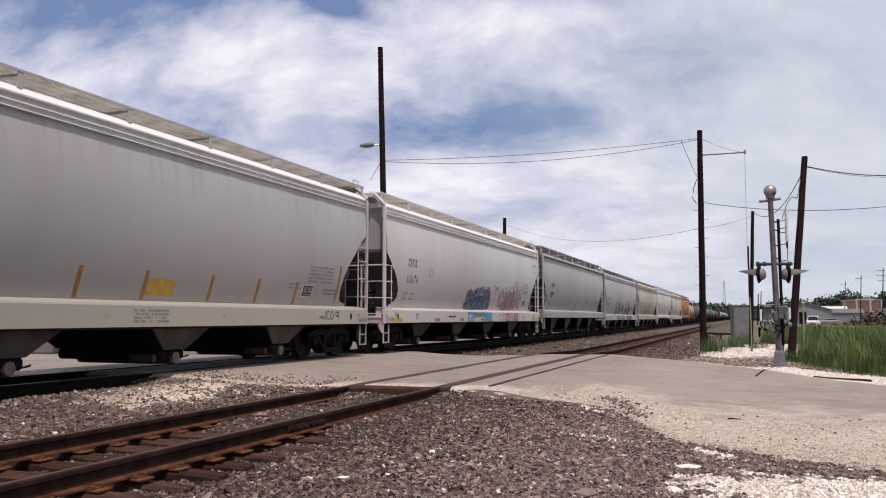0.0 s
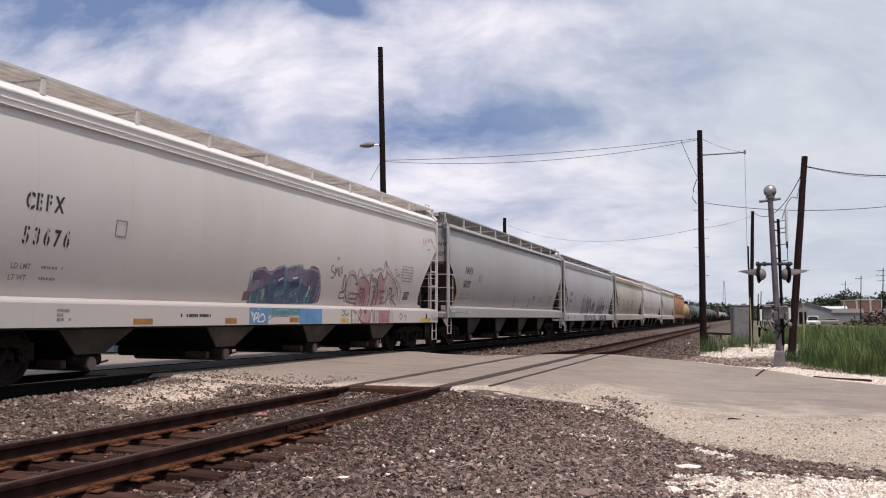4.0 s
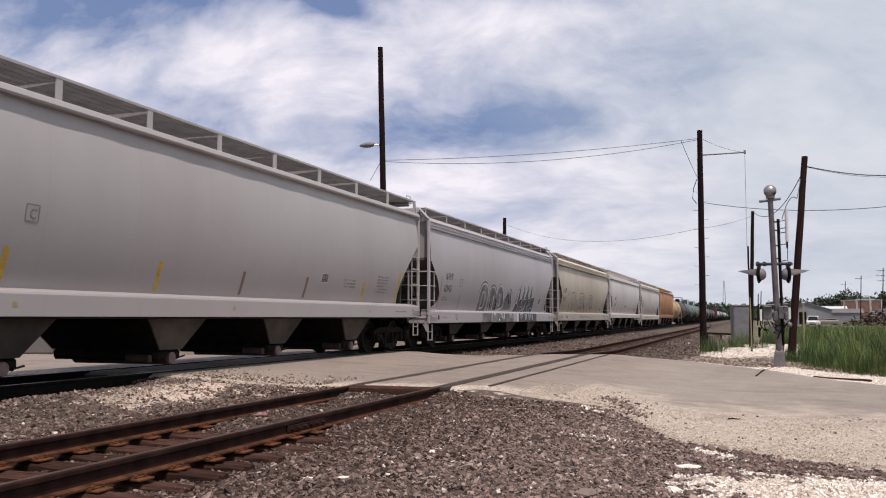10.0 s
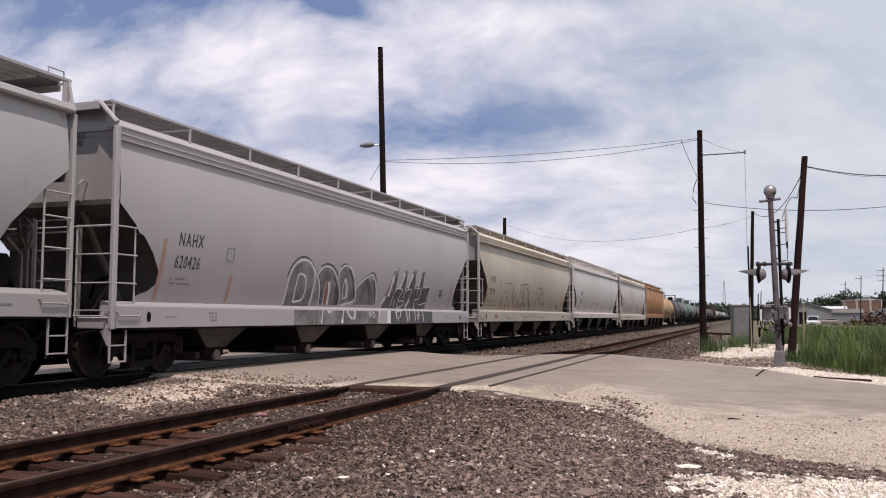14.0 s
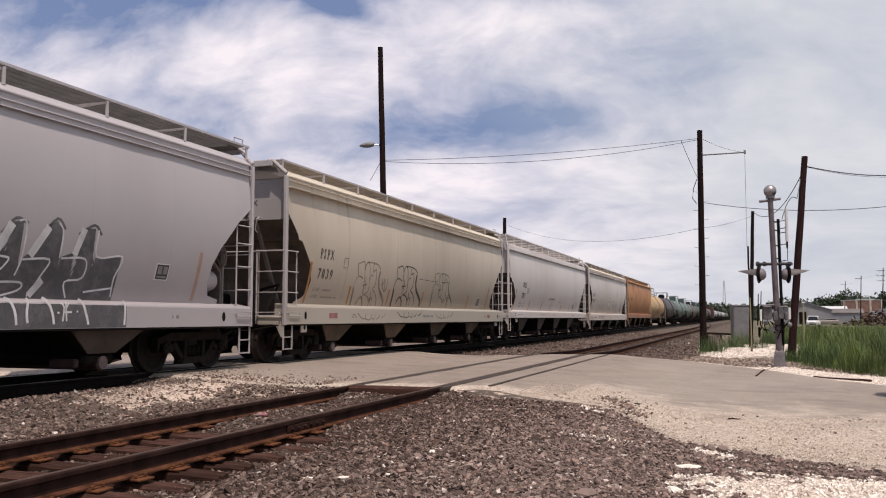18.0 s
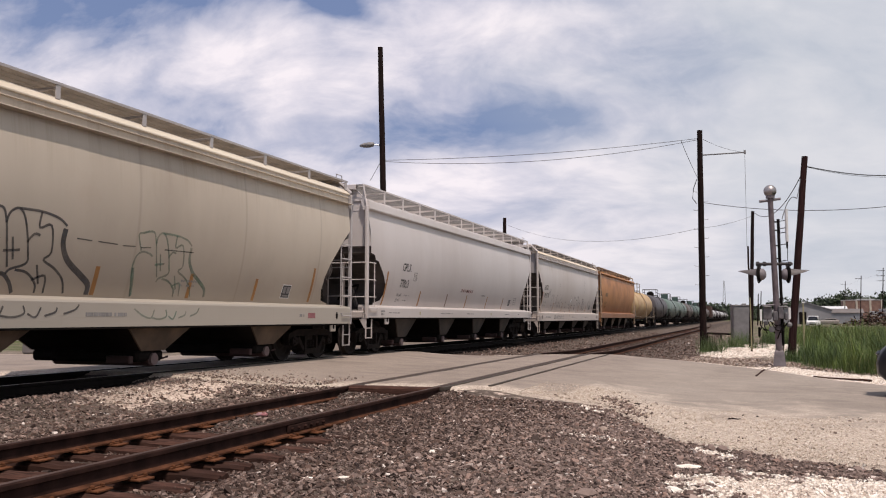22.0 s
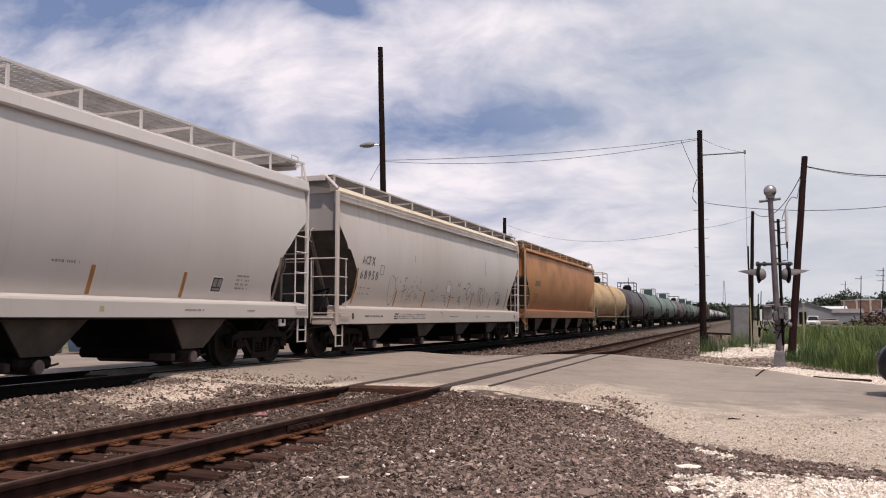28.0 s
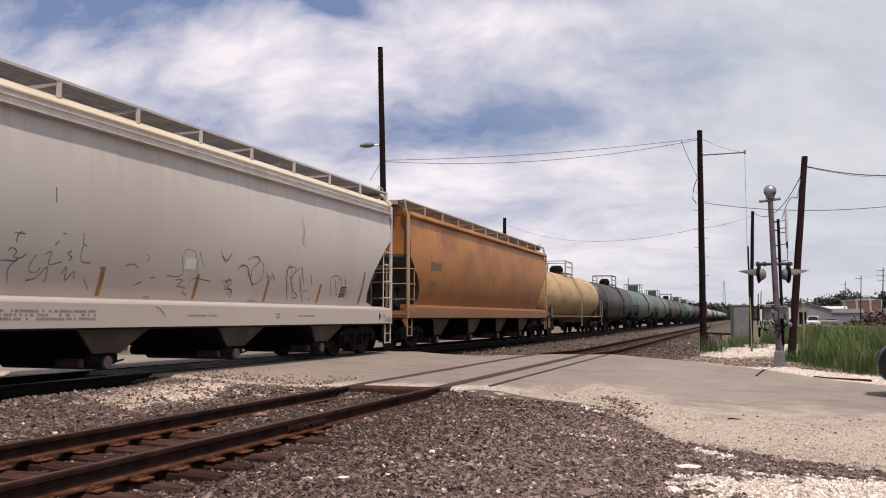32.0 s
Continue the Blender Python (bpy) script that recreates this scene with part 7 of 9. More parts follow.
        ribbon(c, p, 0.05, PAINT_PALE, st, off=0.0060, sill=True)
    for p in ([(9.17, 1.19), (9.22, 1.09), (9.13, 0.96)],
              [(7.29, 0.90), (7.37, 0.90)],
              [(8.40, 0.91), (8.52, 0.91)],
              [(7.79, 1.17), (7.82, 1.13)]):
        ribbon(c, p, 0.10, PAINT_PALE, st, off=0.0062, sill=True)
    for p in ([(10.09, 1.15), (10.18, 1.02)],
              [(10.22, 1.16), (10.12, 1.08), (10.24, 1.02)],
              [(10.29, 1.13), (10.27, 1.00)],
              [(10.38, 1.15), (10.34, 1.07), (10.45, 1.00), (10.51, 1.08), (10.38, 1.15)]):
        ribbon(c, p, 0.03, PAINT_PALE, st, off=0.0062, sill=True)
    patch(c, [(11.55, 1.36, 1.27), (11.75, 1.51, 1.27), (11.99, 2.03, 1.27), (12.11, 2.31, 1.27), (12.21, 2.40, 1.27), (12.28, 2.36, 1.27), (12.33, 1.83, 1.27), (12.51, 1.84, 1.27), (12.70, 2.08, 1.27), (12.81, 2.31, 1.27), (13.01, 2.37, 1.27), (13.07, 1.83, 1.27), (13.24, 1.93, 1.27), (13.41, 2.31, 1.27), (13.63, 2.40, 1.27), (13.77, 2.34, 1.27), (13.81, 1.89, 1.27), (14.04, 1.97, 1.27), (14.17, 2.35, 1.27), (14.44, 2.37, 1.27), (14.56, 1.94, 1.27), (15.12, 1.97, 1.27)], PAINT_SMOKE, st, label="dark smoky shading")
    for p in ([(11.34, 1.31), (11.69, 1.73), (11.93, 2.21), (12.16, 2.35), (12.24, 2.43), (12.32, 2.36)],
              [(12.64, 2.14), (12.86, 2.37), (13.09, 2.32)],
              [(13.36, 2.19), (13.63, 2.44), (13.81, 2.30)],
              [(14.10, 2.25), (14.41, 2.42), (14.59, 2.28)]):
        ribbon(c, p, 0.045, PAINT_SMOKE, st)
    for p, w in (([(11.37, 1.30), (11.63, 1.58)], 0.10),
                 ([(11.86, 1.60), (11.97, 2.18)], 0.11),
                 ([(12.57, 1.84), (12.81, 2.30)], 0.14),
                 ([(13.21, 1.87), (13.49, 2.31)], 0.13),
                 ([(14.07, 1.94), (14.21, 2.35)], 0.12),
                 ([(13.36, 1.31), (13.54, 1.54)], 0.12)):
        ribbon(c, p, w, PAINT_PALE, st, off=0.0040)
    ribbon(c, [(11.70, 1.48), (11.81, 1.95)], 0.06, PAINT_ROSE, st, off=0.0045)
    for p in ([(12.29, 1.83), (12.30, 2.29), (12.21, 2.39), (12.11, 2.28)],
              [(12.17, 1.31), (12.26, 1.79), (12.77, 1.83), (12.83, 1.76), (12.61, 1.47), (12.79, 1.27)],
              [(13.01, 1.58), (13.07, 1.83), (13.06, 2.32), (12.92, 2.34)],
              [(13.09, 1.81), (13.59, 1.84), (13.50, 1.61), (13.33, 1.30)],
              [(13.78, 1.88), (13.77, 2.26), (13.67, 2.38)],
              [(13.81, 1.87), (14.32, 1.89), (14.33, 1.60), (13.99, 1.53), (14.10, 1.29)],
              [(14.52, 2.35), (14.56, 1.94), (15.15, 1.98), (15.05, 1.63), (15.08, 1.33)],
              [(14.44, 1.39), (15.06, 1.47)],
              [(12.67, 1.48), (13.14, 1.49), (13.14, 1.38), (12.73, 1.27)]):
        ribbon(c, p, 0.03, PAINT_PALE, st, off=0.0050)
    sill_patch(c, 11.62, 15.18, 0.84, 1.19, PAINT_SMOKE)
    sill_patch(c, 11.38, 11.62, 0.84, 1.19, PAINT_PALE, 0.005)
    for p in ([(12.42, 1.30), (12.40, 1.53)],):
        ribbon(c, p, 0.03, PAINT_PALE, st, off=0.0052)
    for p in ([(12.66, 1.26), (12.77, 1.22), (12.83, 1.15), (12.88, 1.03), (12.90, 0.89)],
              [(13.05, 1.27), (13.09, 1.20), (13.08, 1.05), (13.10, 0.92)],
              [(13.34, 1.28), (13.48, 1.20), (13.56, 1.06), (13.60, 0.90)],
              [(14.06, 1.27), (14.18, 1.20), (14.26, 1.03), (14.31, 0.89)],
              [(15.07, 1.26), (15.14, 1.17), (15.13, 0.88)],
              [(12.21, 1.01), (12.23, 0.90)]):
        ribbon(c, p, 0.045, PAINT_PALE, st, off=0.0060, sill=True)
    for p in ([(11.96, 1.16), (12.03, 1.10), (12.07, 0.97)],
              [(11.96, 1.15), (12.17, 1.18), (12.45, 1.22), (12.37, 1.14), (12.33, 1.01)]):
        ribbon(c, p, 0.05, PAINT_PALE, st, off=0.0062, sill=True)
    for p in ([(13.73, 1.21), (13.79, 1.14), (13.77, 0.94)],
              [(13.82, 1.22), (13.85, 0.94)],
              [(13.77, 1.07), (13.95, 1.08)],
              [(13.66, 1.07), (13.70, 1.06)],
              [(14.05, 1.09), (14.08, 1.08)],
              [(13.88, 1.21), (13.84, 1.14)]):
        ribbon(c, p, 0.03, PAINT_PALE, st, off=0.0062, sill=True)
    # the cream wagon: one outline tag sprayed three times
    c, st, sb = cars[4], 1.28, 0.85
    for p in ([(4.01, 2.09), (3.91, 2.36), (4.02, 2.42), (4.28, 2.47), (4.36, 2.31), (4.44, 1.97), (4.52, 1.63)],
              [(3.93, 1.25), (3.89, 1.49), (3.85, 1.77), (3.92, 1.99), (4.06, 2.08), (4.25, 2.05), (4.32, 2.01)],
              [(4.38, 2.25), (4.42, 2.40), (4.55, 2.47), (4.68, 2.33), (4.81, 1.88), (4.81, 1.70), (4.59, 1.61), (4.52, 1.54)],
              [(4.55, 2.47), (4.94, 2.47), (5.25, 2.42), (5.42, 2.31)],
              [(4.94, 2.47), (4.93, 2.24), (5.14, 2.29), (5.21, 1.90), (5.10, 1.77), (5.32, 1.66), (5.52, 1.49), (5.60, 1.28)],
              [(4.76, 2.01), (4.86, 2.14), (4.96, 2.12)],
              [(4.40, 1.85), (4.67, 1.89)],
              [(4.52, 2.07), (4.59, 1.75)],
              [(4.66, 1.60), (4.87, 1.56), (5.05, 1.42), (5.08, 1.27)],
              [(5.01, 1.69), (5.11, 1.42)],
              [(4.97, 1.46), (5.19, 1.54), (5.24, 1.28)]):
        ribbon(c, p, 0.045, PAINT_FAINT, st, off=0.0030)
    for p in ([(4.25, 1.34), (4.32, 1.48), (4.47, 1.54), (4.61, 1.43), (4.70, 1.27)],):
        ribbon(c, p, 0.07, PAINT_FAINT, st, off=0.0030)
    for p in ([(5.41, 2.27), (5.39, 2.03), (5.54, 1.79), (5.84, 1.59), (6.04, 1.44), (6.06, 1.28)],
              [(3.93, 1.25), (3.90, 1.55), (3.87, 1.77)]):
        ribbon(c, p, 0.10, PAINT_FAINT, st, off=0.0030)
    for p in ([(3.84, 1.11), (4.05, 1.00), (4.27, 0.97), (4.35, 1.10)],
              [(4.30, 0.97), (4.51, 0.94), (4.69, 0.99), (4.67, 1.10)],
              [(4.75, 0.99), (4.88, 0.94), (4.98, 1.08)],
              [(5.04, 0.96), (5.22, 1.01), (5.26, 1.08)],
              [(5.38, 0.99), (5.59, 1.05), (5.67, 1.13)]):
        ribbon(c, p, 0.035, PAINT_FAINT, st, off=0.0050, sill=True)
    for p in ([(6.75, 2.13), (6.64, 2.40), (6.76, 2.46), (7.04, 2.50), (7.14, 2.35), (7.22, 2.02), (7.31, 1.69)],
              [(6.66, 1.32), (6.62, 1.56), (6.57, 1.82), (6.64, 2.04), (6.81, 2.13), (7.01, 2.10), (7.08, 2.06)],
              [(7.15, 2.29), (7.20, 2.44), (7.35, 2.51), (7.48, 2.37), (7.62, 1.93), (7.63, 1.76), (7.38, 1.67), (7.31, 1.60)],
              [(7.35, 2.51), (7.77, 2.51), (8.11, 2.45), (8.29, 2.35)],
              [(7.77, 2.51), (7.76, 2.28), (7.98, 2.33), (8.06, 1.95), (7.94, 1.83), (8.18, 1.72), (8.40, 1.56), (8.49, 1.36)],
              [(7.57, 2.06), (7.68, 2.18), (7.79, 2.17)],
              [(7.18, 1.91), (7.47, 1.94)],
              [(7.30, 2.11), (7.38, 1.80)],
              [(7.46, 1.66), (7.69, 1.63), (7.89, 1.48), (7.92, 1.35)],
              [(7.84, 1.75), (7.95, 1.48)],
              [(7.80, 1.53), (8.04, 1.60), (8.09, 1.35)]):
        ribbon(c, p, 0.038, PAINT_BLACK, st, off=0.0030)
    for p in ([(7.02, 1.41), (7.08, 1.54), (7.25, 1.60), (7.41, 1.49), (7.51, 1.34)],):
        ribbon(c, p, 0.06, PAINT_BLACK, st, off=0.0030)
    for p in ([(8.27, 2.31), (8.26, 2.08), (8.41, 1.85), (8.74, 1.65), (8.96, 1.51), (8.98, 1.35)],
              [(6.66, 1.32), (6.63, 1.61), (6.59, 1.82)]):
        ribbon(c, p, 0.10, PAINT_BLACK, st, off=0.0030)
    for p in ([(6.55, 1.16), (6.78, 1.05), (7.02, 1.02), (7.11, 1.15)],
              [(7.06, 1.02), (7.28, 1.00), (7.48, 1.05), (7.46, 1.16)],
              [(7.54, 1.05), (7.69, 1.00), (7.79, 1.14)],
              [(7.86, 1.02), (8.06, 1.07), (8.10, 1.14)],
              [(8.23, 1.05), (8.46, 1.11), (8.55, 1.19)]):
        ribbon(c, p, 0.03, PAINT_BLACK, st, off=0.0050, sill=True)
    for p in ([(10.04, 2.11), (9.93, 2.36), (10.04, 2.41), (10.30, 2.45), (10.39, 2.30), (10.48, 2.00), (10.59, 1.69)],
              [(10.03, 1.35), (9.96, 1.57), (9.90, 1.82), (9.95, 2.02), (10.10, 2.10), (10.29, 2.07), (10.36, 2.03)],
              [(10.41, 2.25), (10.44, 2.39), (10.57, 2.45), (10.70, 2.32), (10.86, 1.91), (10.88, 1.76), (10.66, 1.68), (10.60, 1.61)],
              [(10.57, 2.45), (10.96, 2.44), (11.26, 2.39), (11.43, 2.29)],
              [(10.96, 2.44), (10.96, 2.23), (11.16, 2.28), (11.26, 1.93), (11.15, 1.82), (11.38, 1.72), (11.59, 1.56), (11.69, 1.38)],
              [(10.80, 2.04), (10.89, 2.14), (11.00, 2.13)],
              [(10.46, 1.90), (10.72, 1.93)],
              [(10.56, 2.09), (10.65, 1.80)],
              [(10.74, 1.67), (10.95, 1.63), (11.14, 1.50), (11.18, 1.37)],
              [(11.08, 1.74), (11.20, 1.50)],
              [(11.06, 1.54), (11.27, 1.61), (11.34, 1.38)]):
        ribbon(c, p, 0.035, PAINT_GREEN, st, off=0.0030)
    for p in ([(11.42, 2.26), (11.42, 2.04), (11.58, 1.83), (11.89, 1.65), (12.09, 1.52), (12.13, 1.38)],
              [(10.03, 1.35), (9.97, 1.62), (9.92, 1.82)]):
        ribbon(c, p, 0.07, PAINT_GREEN, st, off=0.0030)
    for p in ([(9.82, 1.14), (10.03, 1.03), (10.25, 0.99), (10.34, 1.13)],
              [(10.28, 0.99), (10.49, 0.97), (10.67, 1.02), (10.65, 1.13)],
              [(10.73, 1.02), (10.86, 0.97), (10.95, 1.11)],
              [(11.01, 0.99), (11.19, 1.04), (11.23, 1.11)],
              [(11.35, 1.02), (11.55, 1.08), (11.63, 1.17)]):
        ribbon(c, p, 0.03, PAINT_GREEN, st, off=0.0050, sill=True)
    for p in ([(8.52, 2.19), (8.85, 2.18)],
              [(8.99, 2.18), (9.44, 2.17)],
              [(9.57, 2.16), (9.88, 2.17)],
              [(10.02, 2.16), (10.28, 2.18)],
              [(10.65, 2.17), (11.50, 2.18)]):
        ribbon(c, p, 0.02, PAINT_BLACK, st, off=0.0034)
    for p in ([(5.60, 2.08), (5.75, 1.89), (5.80, 2.09), (5.94, 1.79), (6.05, 1.87), (6.02, 2.11)],
              [(5.62, 1.93), (5.89, 1.74), (6.02, 1.77)]):
        ribbon(c, p, 0.04, PAINT_FAINT, st, off=0.0034)
    # the stained wagon: thin scribbles
    c, st, sb = cars[6], 1.27, 0.84
    for p in ([(3.77, 2.20), (3.64, 2.14), (3.59, 2.00), (3.59, 1.84), (3.66, 1.59), (3.79, 1.41), (3.92, 1.37), (4.06, 1.46), (4.11, 1.65), (4.09, 1.91), (3.98, 2.11), (3.77, 2.20)],
              [(3.82, 2.02), (3.86, 1.96)],
              [(3.87, 1.62), (3.92, 1.59)],
              [(4.10, 2.11), (4.17, 2.19)],
              [(4.40, 2.10), (4.42, 2.01)],
              [(4.11, 1.85), (4.21, 1.85)],
              [(4.51, 1.72), (4.61, 1.78), (4.81, 1.78), (4.88, 1.81), (4.75, 1.68), (4.80, 1.46)],
              [(4.67, 1.92), (4.75, 1.96), (4.83, 1.91), (4.79, 1.84), (4.92, 1.83), (5.02, 1.90)],
              [(4.79, 2.04), (4.80, 2.14), (4.86, 2.20)],
              [(4.73, 2.17), (4.93, 2.17)],
              [(5.20, 1.89), (5.13, 1.78), (5.12, 1.66), (5.26, 1.64), (5.32, 1.71)],
              [(5.11, 1.52), (5.29, 1.57), (5.42, 1.72), (5.47, 1.69), (5.47, 1.50)]):
        ribbon(c, p, 0.022, PAINT_SCRIBBLE, st, off=0.0030)
    for p in ([(5.35, 1.90), (5.45, 1.96), (5.48, 1.94), (5.47, 1.77), (5.71, 1.82)],
              [(5.52, 2.05), (5.58, 2.13)],
              [(5.63, 2.25), (5.70, 2.23)],
              [(5.88, 1.99), (5.80, 1.95), (5.90, 1.90), (5.85, 1.85)],
              [(6.06, 2.28), (6.09, 2.09), (6.07, 1.97), (6.12, 1.85), (6.32, 1.84)],
              [(6.10, 2.11), (6.18, 2.09)],
              [(5.76, 1.65), (5.84, 1.75), (5.86, 1.55), (6.01, 1.70), (6.03, 1.58)],
              [(6.23, 1.61), (6.40, 1.44)],
              [(6.55, 1.80), (6.59, 1.75)],
              [(7.59, 2.06), (7.71, 2.01), (7.64, 1.94)],
              [(7.13, 1.84), (7.33, 1.88), (7.46, 1.82)],
              [(7.84, 1.67), (7.96, 1.69)],
              [(7.44, 1.53), (7.63, 1.60)],
              [(7.77, 1.34), (7.94, 1.35)],
              [(11.13, 1.35), (11.41, 1.34)]):
        ribbon(c, p, 0.022, PAINT_SCRIBBLE, st, off=0.0030)
    for p in ([(8.26, 1.73), (8.71, 1.76), (8.62, 2.04), (8.69, 2.21), (8.88, 2.22), (9.01, 2.15), (9.20, 1.72)],
              [(8.52, 1.67), (8.77, 1.67), (8.62, 1.56), (8.88, 1.54), (8.82, 1.46), (8.97, 1.41)],
              [(8.97, 1.62), (9.09, 1.72), (9.65, 1.68)],
              [(9.10, 2.20), (9.30, 1.96)],
              [(9.86, 2.19), (10.03, 2.11), (10.18, 2.25)],
              [(10.01, 1.69), (10.31, 1.73), (10.12, 1.57), (10.41, 1.54), (10.27, 1.44)],
              [(10.49, 1.99), (10.72, 2.05), (11.02, 1.79)],
              [(10.79, 2.16), (11.04, 2.25), (11.42, 2.09), (11.44, 1.80), (11.14, 1.69), (10.91, 1.91)],
              [(11.58, 1.97), (11.79, 1.82), (11.82, 1.95), (12.00, 1.80)],
              [(12.67, 1.51), (12.42, 1.98), (12.60, 2.12), (12.91, 1.51)],
              [(12.82, 1.97), (13.10, 2.12), (13.21, 1.59)],
              [(12.96, 3.26), (13.01, 2.70)],
              [(13.34, 1.60), (13.64, 1.63)]):
        ribbon(c, p, 0.020, PAINT_SCRIBBLE, st, off=0.0030)
    for p in ([(9.79, 2.27), (10.00, 2.08), (10.17, 2.26)],
              [(10.14, 1.67), (10.27, 1.75), (10.37, 1.68), (10.24, 1.59), (10.44, 1.53), (10.41, 1.39)],
              [(10.46, 1.91), (10.56, 2.02), (10.75, 2.04), (10.89, 1.97), (10.90, 1.83)],
              [(11.00, 2.20), (11.14, 2.26), (11.23, 2.16), (11.03, 2.00), (11.03, 1.79), (11.18, 1.64)],
              [(11.61, 1.83), (11.69, 1.89), (11.70, 1.79)],
              [(11.83, 1.79), (11.88, 1.92), (12.01, 1.78)],
              [(12.76, 1.38), (12.53, 1.82), (12.48, 2.06), (12.65, 2.12), (12.85, 2.08), (12.66, 1.85)],
              [(12.63, 1.92), (12.88, 1.63), (13.18, 1.48), (12.93, 1.43)],
              [(13.10, 2.14), (13.33, 1.77)],
              [(12.96, 2.83), (13.05, 2.64)],
              [(13.04, 1.94), (13.49, 1.34)],
              [(13.57, 2.01), (13.75, 1.76)],
              [(14.90, 1.50), (14.69, 1.95), (15.16, 1.99), (15.50, 1.51)],
              [(14.90, 1.93), (15.19, 1.53)],
              [(15.46, 1.97), (15.81, 1.48)],
              [(13.76, 1.40), (13.85, 1.46)]):
        ribbon(c, p, 0.030, PAINT_SCRIBBLE, st, off=0.0034)
    for p in ([(5.41, 2.89), (5.43, 2.67)],
              [(13.02, 3.15), (13.13, 2.57)]):
        ribbon(c, p, 0.02, PAINT_BLACK, st, off=0.0030)
    for p in ([(7.79, 1.18), (7.93, 1.13), (8.05, 1.02)],
              [(4.00, 1.07), (4.09, 1.13)],
              [(3.98, 1.03), (4.09, 1.00)]):
        ribbon(c, p, 0.022, PAINT_SCRIBBLE, st, off=0.0050, sill=True)
    part("sticker", Mesh().box((0.16, 0.12, 0.002), (0.32, 0.2, 0.004)), WHITE, c, "small white sticker", at=on_side(8.72, 1.86, st))
    # scrawl on the first wagon's sill
    c, st = cars[0], 1.25
    for p in ([(16.56, 1.15), (16.57, 1.00), (16.51, 0.96), (16.46, 0.99)],
              [(16.78, 1.13), (16.67, 1.15), (16.63, 1.07), (16.67, 0.97), (16.78, 0.97)],
              [(16.90, 1.14), (16.83, 1.08), (16.85, 0.98), (16.93, 0.97), (16.99, 1.05), (16.95, 1.14), (16.90, 1.14)],
              [(17.26, 1.10), (17.16, 1.14), (17.10, 1.08), (17.18, 1.03), (17.26, 1.08)],
              [(17.27, 1.15), (17.25, 0.95)]):
        ribbon(c, p, 0.04, PAINT_SMOKE, st, off=0.0050, sill=True)
    for p in ([(16.25, 1.04), (16.29, 0.97)],
              [(16.31, 1.01), (16.37, 0.97)],
              [(16.39, 1.04), (16.42, 0.97)]):
        ribbon(c, p, 0.025, PAINT_SMOKE, st, off=0.0050, sill=True)


def build_train():
    cars = [run(hopper(spec), spec["T"]) for spec in CARS]
    graffiti(cars)
    tones = [(TAN_TANK, "tan"), (BLACK_TANK, "black"), (GREEN_TANK, "grey green"), (GREEN_TANK, "grey green"), (BROWN_TANK, "dark brown"), (TEAL_TANK, "dark green"),
             (GREEN_TANK, "grey green"), (BLACK_TANK, "black"), (BROWN_TANK, "dark brown")]
    kinds = {}
    T = 44.95
    rest = tones + [None] + [(WHITE_TANK, "white"), (WHITE_TANK, "white"), (BLACK_TANK, "black"), (WHITE_TANK, "white"), (BLACK_TANK, "black"), (WHITE_TANK, "white")] * 2
    for item in rest:
        if item is None:
            run(boxcar(), T)
            T += 4.9
            continue
        mat, tone = item
        if tone not in kinds:
            kinds[tone] = tank(mat, f"{tone} tank car with top platform and railing", TAN_FRAME if tone == "tan" else BLACK, TAN_PIPE if tone == "tan" else BLACK, {"tan": TAN_PIPE, "grey green": GREY_STEEL}.get(tone, BLACK), TEAL_TANK if "green" in tone else None)
            ob = kinds[tone]
        else:
            ob = copy_thing(kinds[tone], Matrix())
        run(ob, T)
        T += 5.3


build_ground()
build_road()
build_train()


# ---- poles, wires and the crossing signal ----
BOX_GREY = plain("box_grey", (0.125, 0.115, 0.12), 0.6, 0.1, 0.35, 9)
def on_view(x, y, depth):
    """A place in direction (x, y) of the view, at that depth along the view axis."""
    f = 784 / math.tan(radians(FOV / 2))
    return look(EYE, aim, ROLL) @ Vector(((x - 784) / f * depth, (441 - y) / f * depth, -depth))


def utility_pole(foot, top, r0, r1, label, steps=0, mat=None):
    base = tagged(new("utility_pole"), label, "utility pole", "wooden poles beside the railway")
    base.location = foot
    d = Vector(top) - Vector(foot)
    pts = [d * (-0.02 + 1.02 * i / 12) + Vector((0.004 * math.sin(i * 1.7), 0.004 * math.cos(i * 2.1), 0)) for i in range(13)]
    part("pole", Mesh().tube(pts, r0, 12, True, r1), mat or POLE, base, smooth=50)
    for k in range(steps):
        p = d * (0.30 + 0.42 * k / max(1, steps - 1))
        s = 1 if k % 2 else -1
        part("climbing_step", Mesh().tube([p, p + Vector((s * 0.30, s * 0.1, 0.02)), p + Vector((s * 0.31, s * 0.1, 0.06))], 0.010, 5), BOX_GREY, base)
    return base


def wire(a, b, sag, r=0.012, label="thin sagging overhead wire"):
    a, b = Vector(a), Vector(b)
    pts = [a.lerp(b, i / 20) - Vector((0, 0, sag * 4 * (i / 20) * (1 - i / 20))) for i in range(21)]
    return tagged(part("overhead_wire", Mesh().tube(pts, r, 5), WIRE), label, "wire", "overhead wires")


def stand(p):
    return Vector((p.x, p.y, ground_z(p.x, p.y)))


def build_poles():
    def foot(x, y, d):
        return stand(on_view(x, y, d))
    near = utility_pole(foot(1245, 620, 40.9), on_view(1238, 231, 40.9), 0.162, 0.12, "dark wooden utility pole with climbing steps beside the siding", 11)
    utility_pole(foot(1400, 637, 31.5), on_view(1424, 277, 31.5), 0.14, 0.105, "leaning reddish wooden pole behind the crossing signal", 0, LEAN_POLE)
    utility_pole(foot(1329, 612, 47.5), on_view(1332, 374, 47.5), 0.11, 0.085, "short dark wooden pole near the signal cabinet")
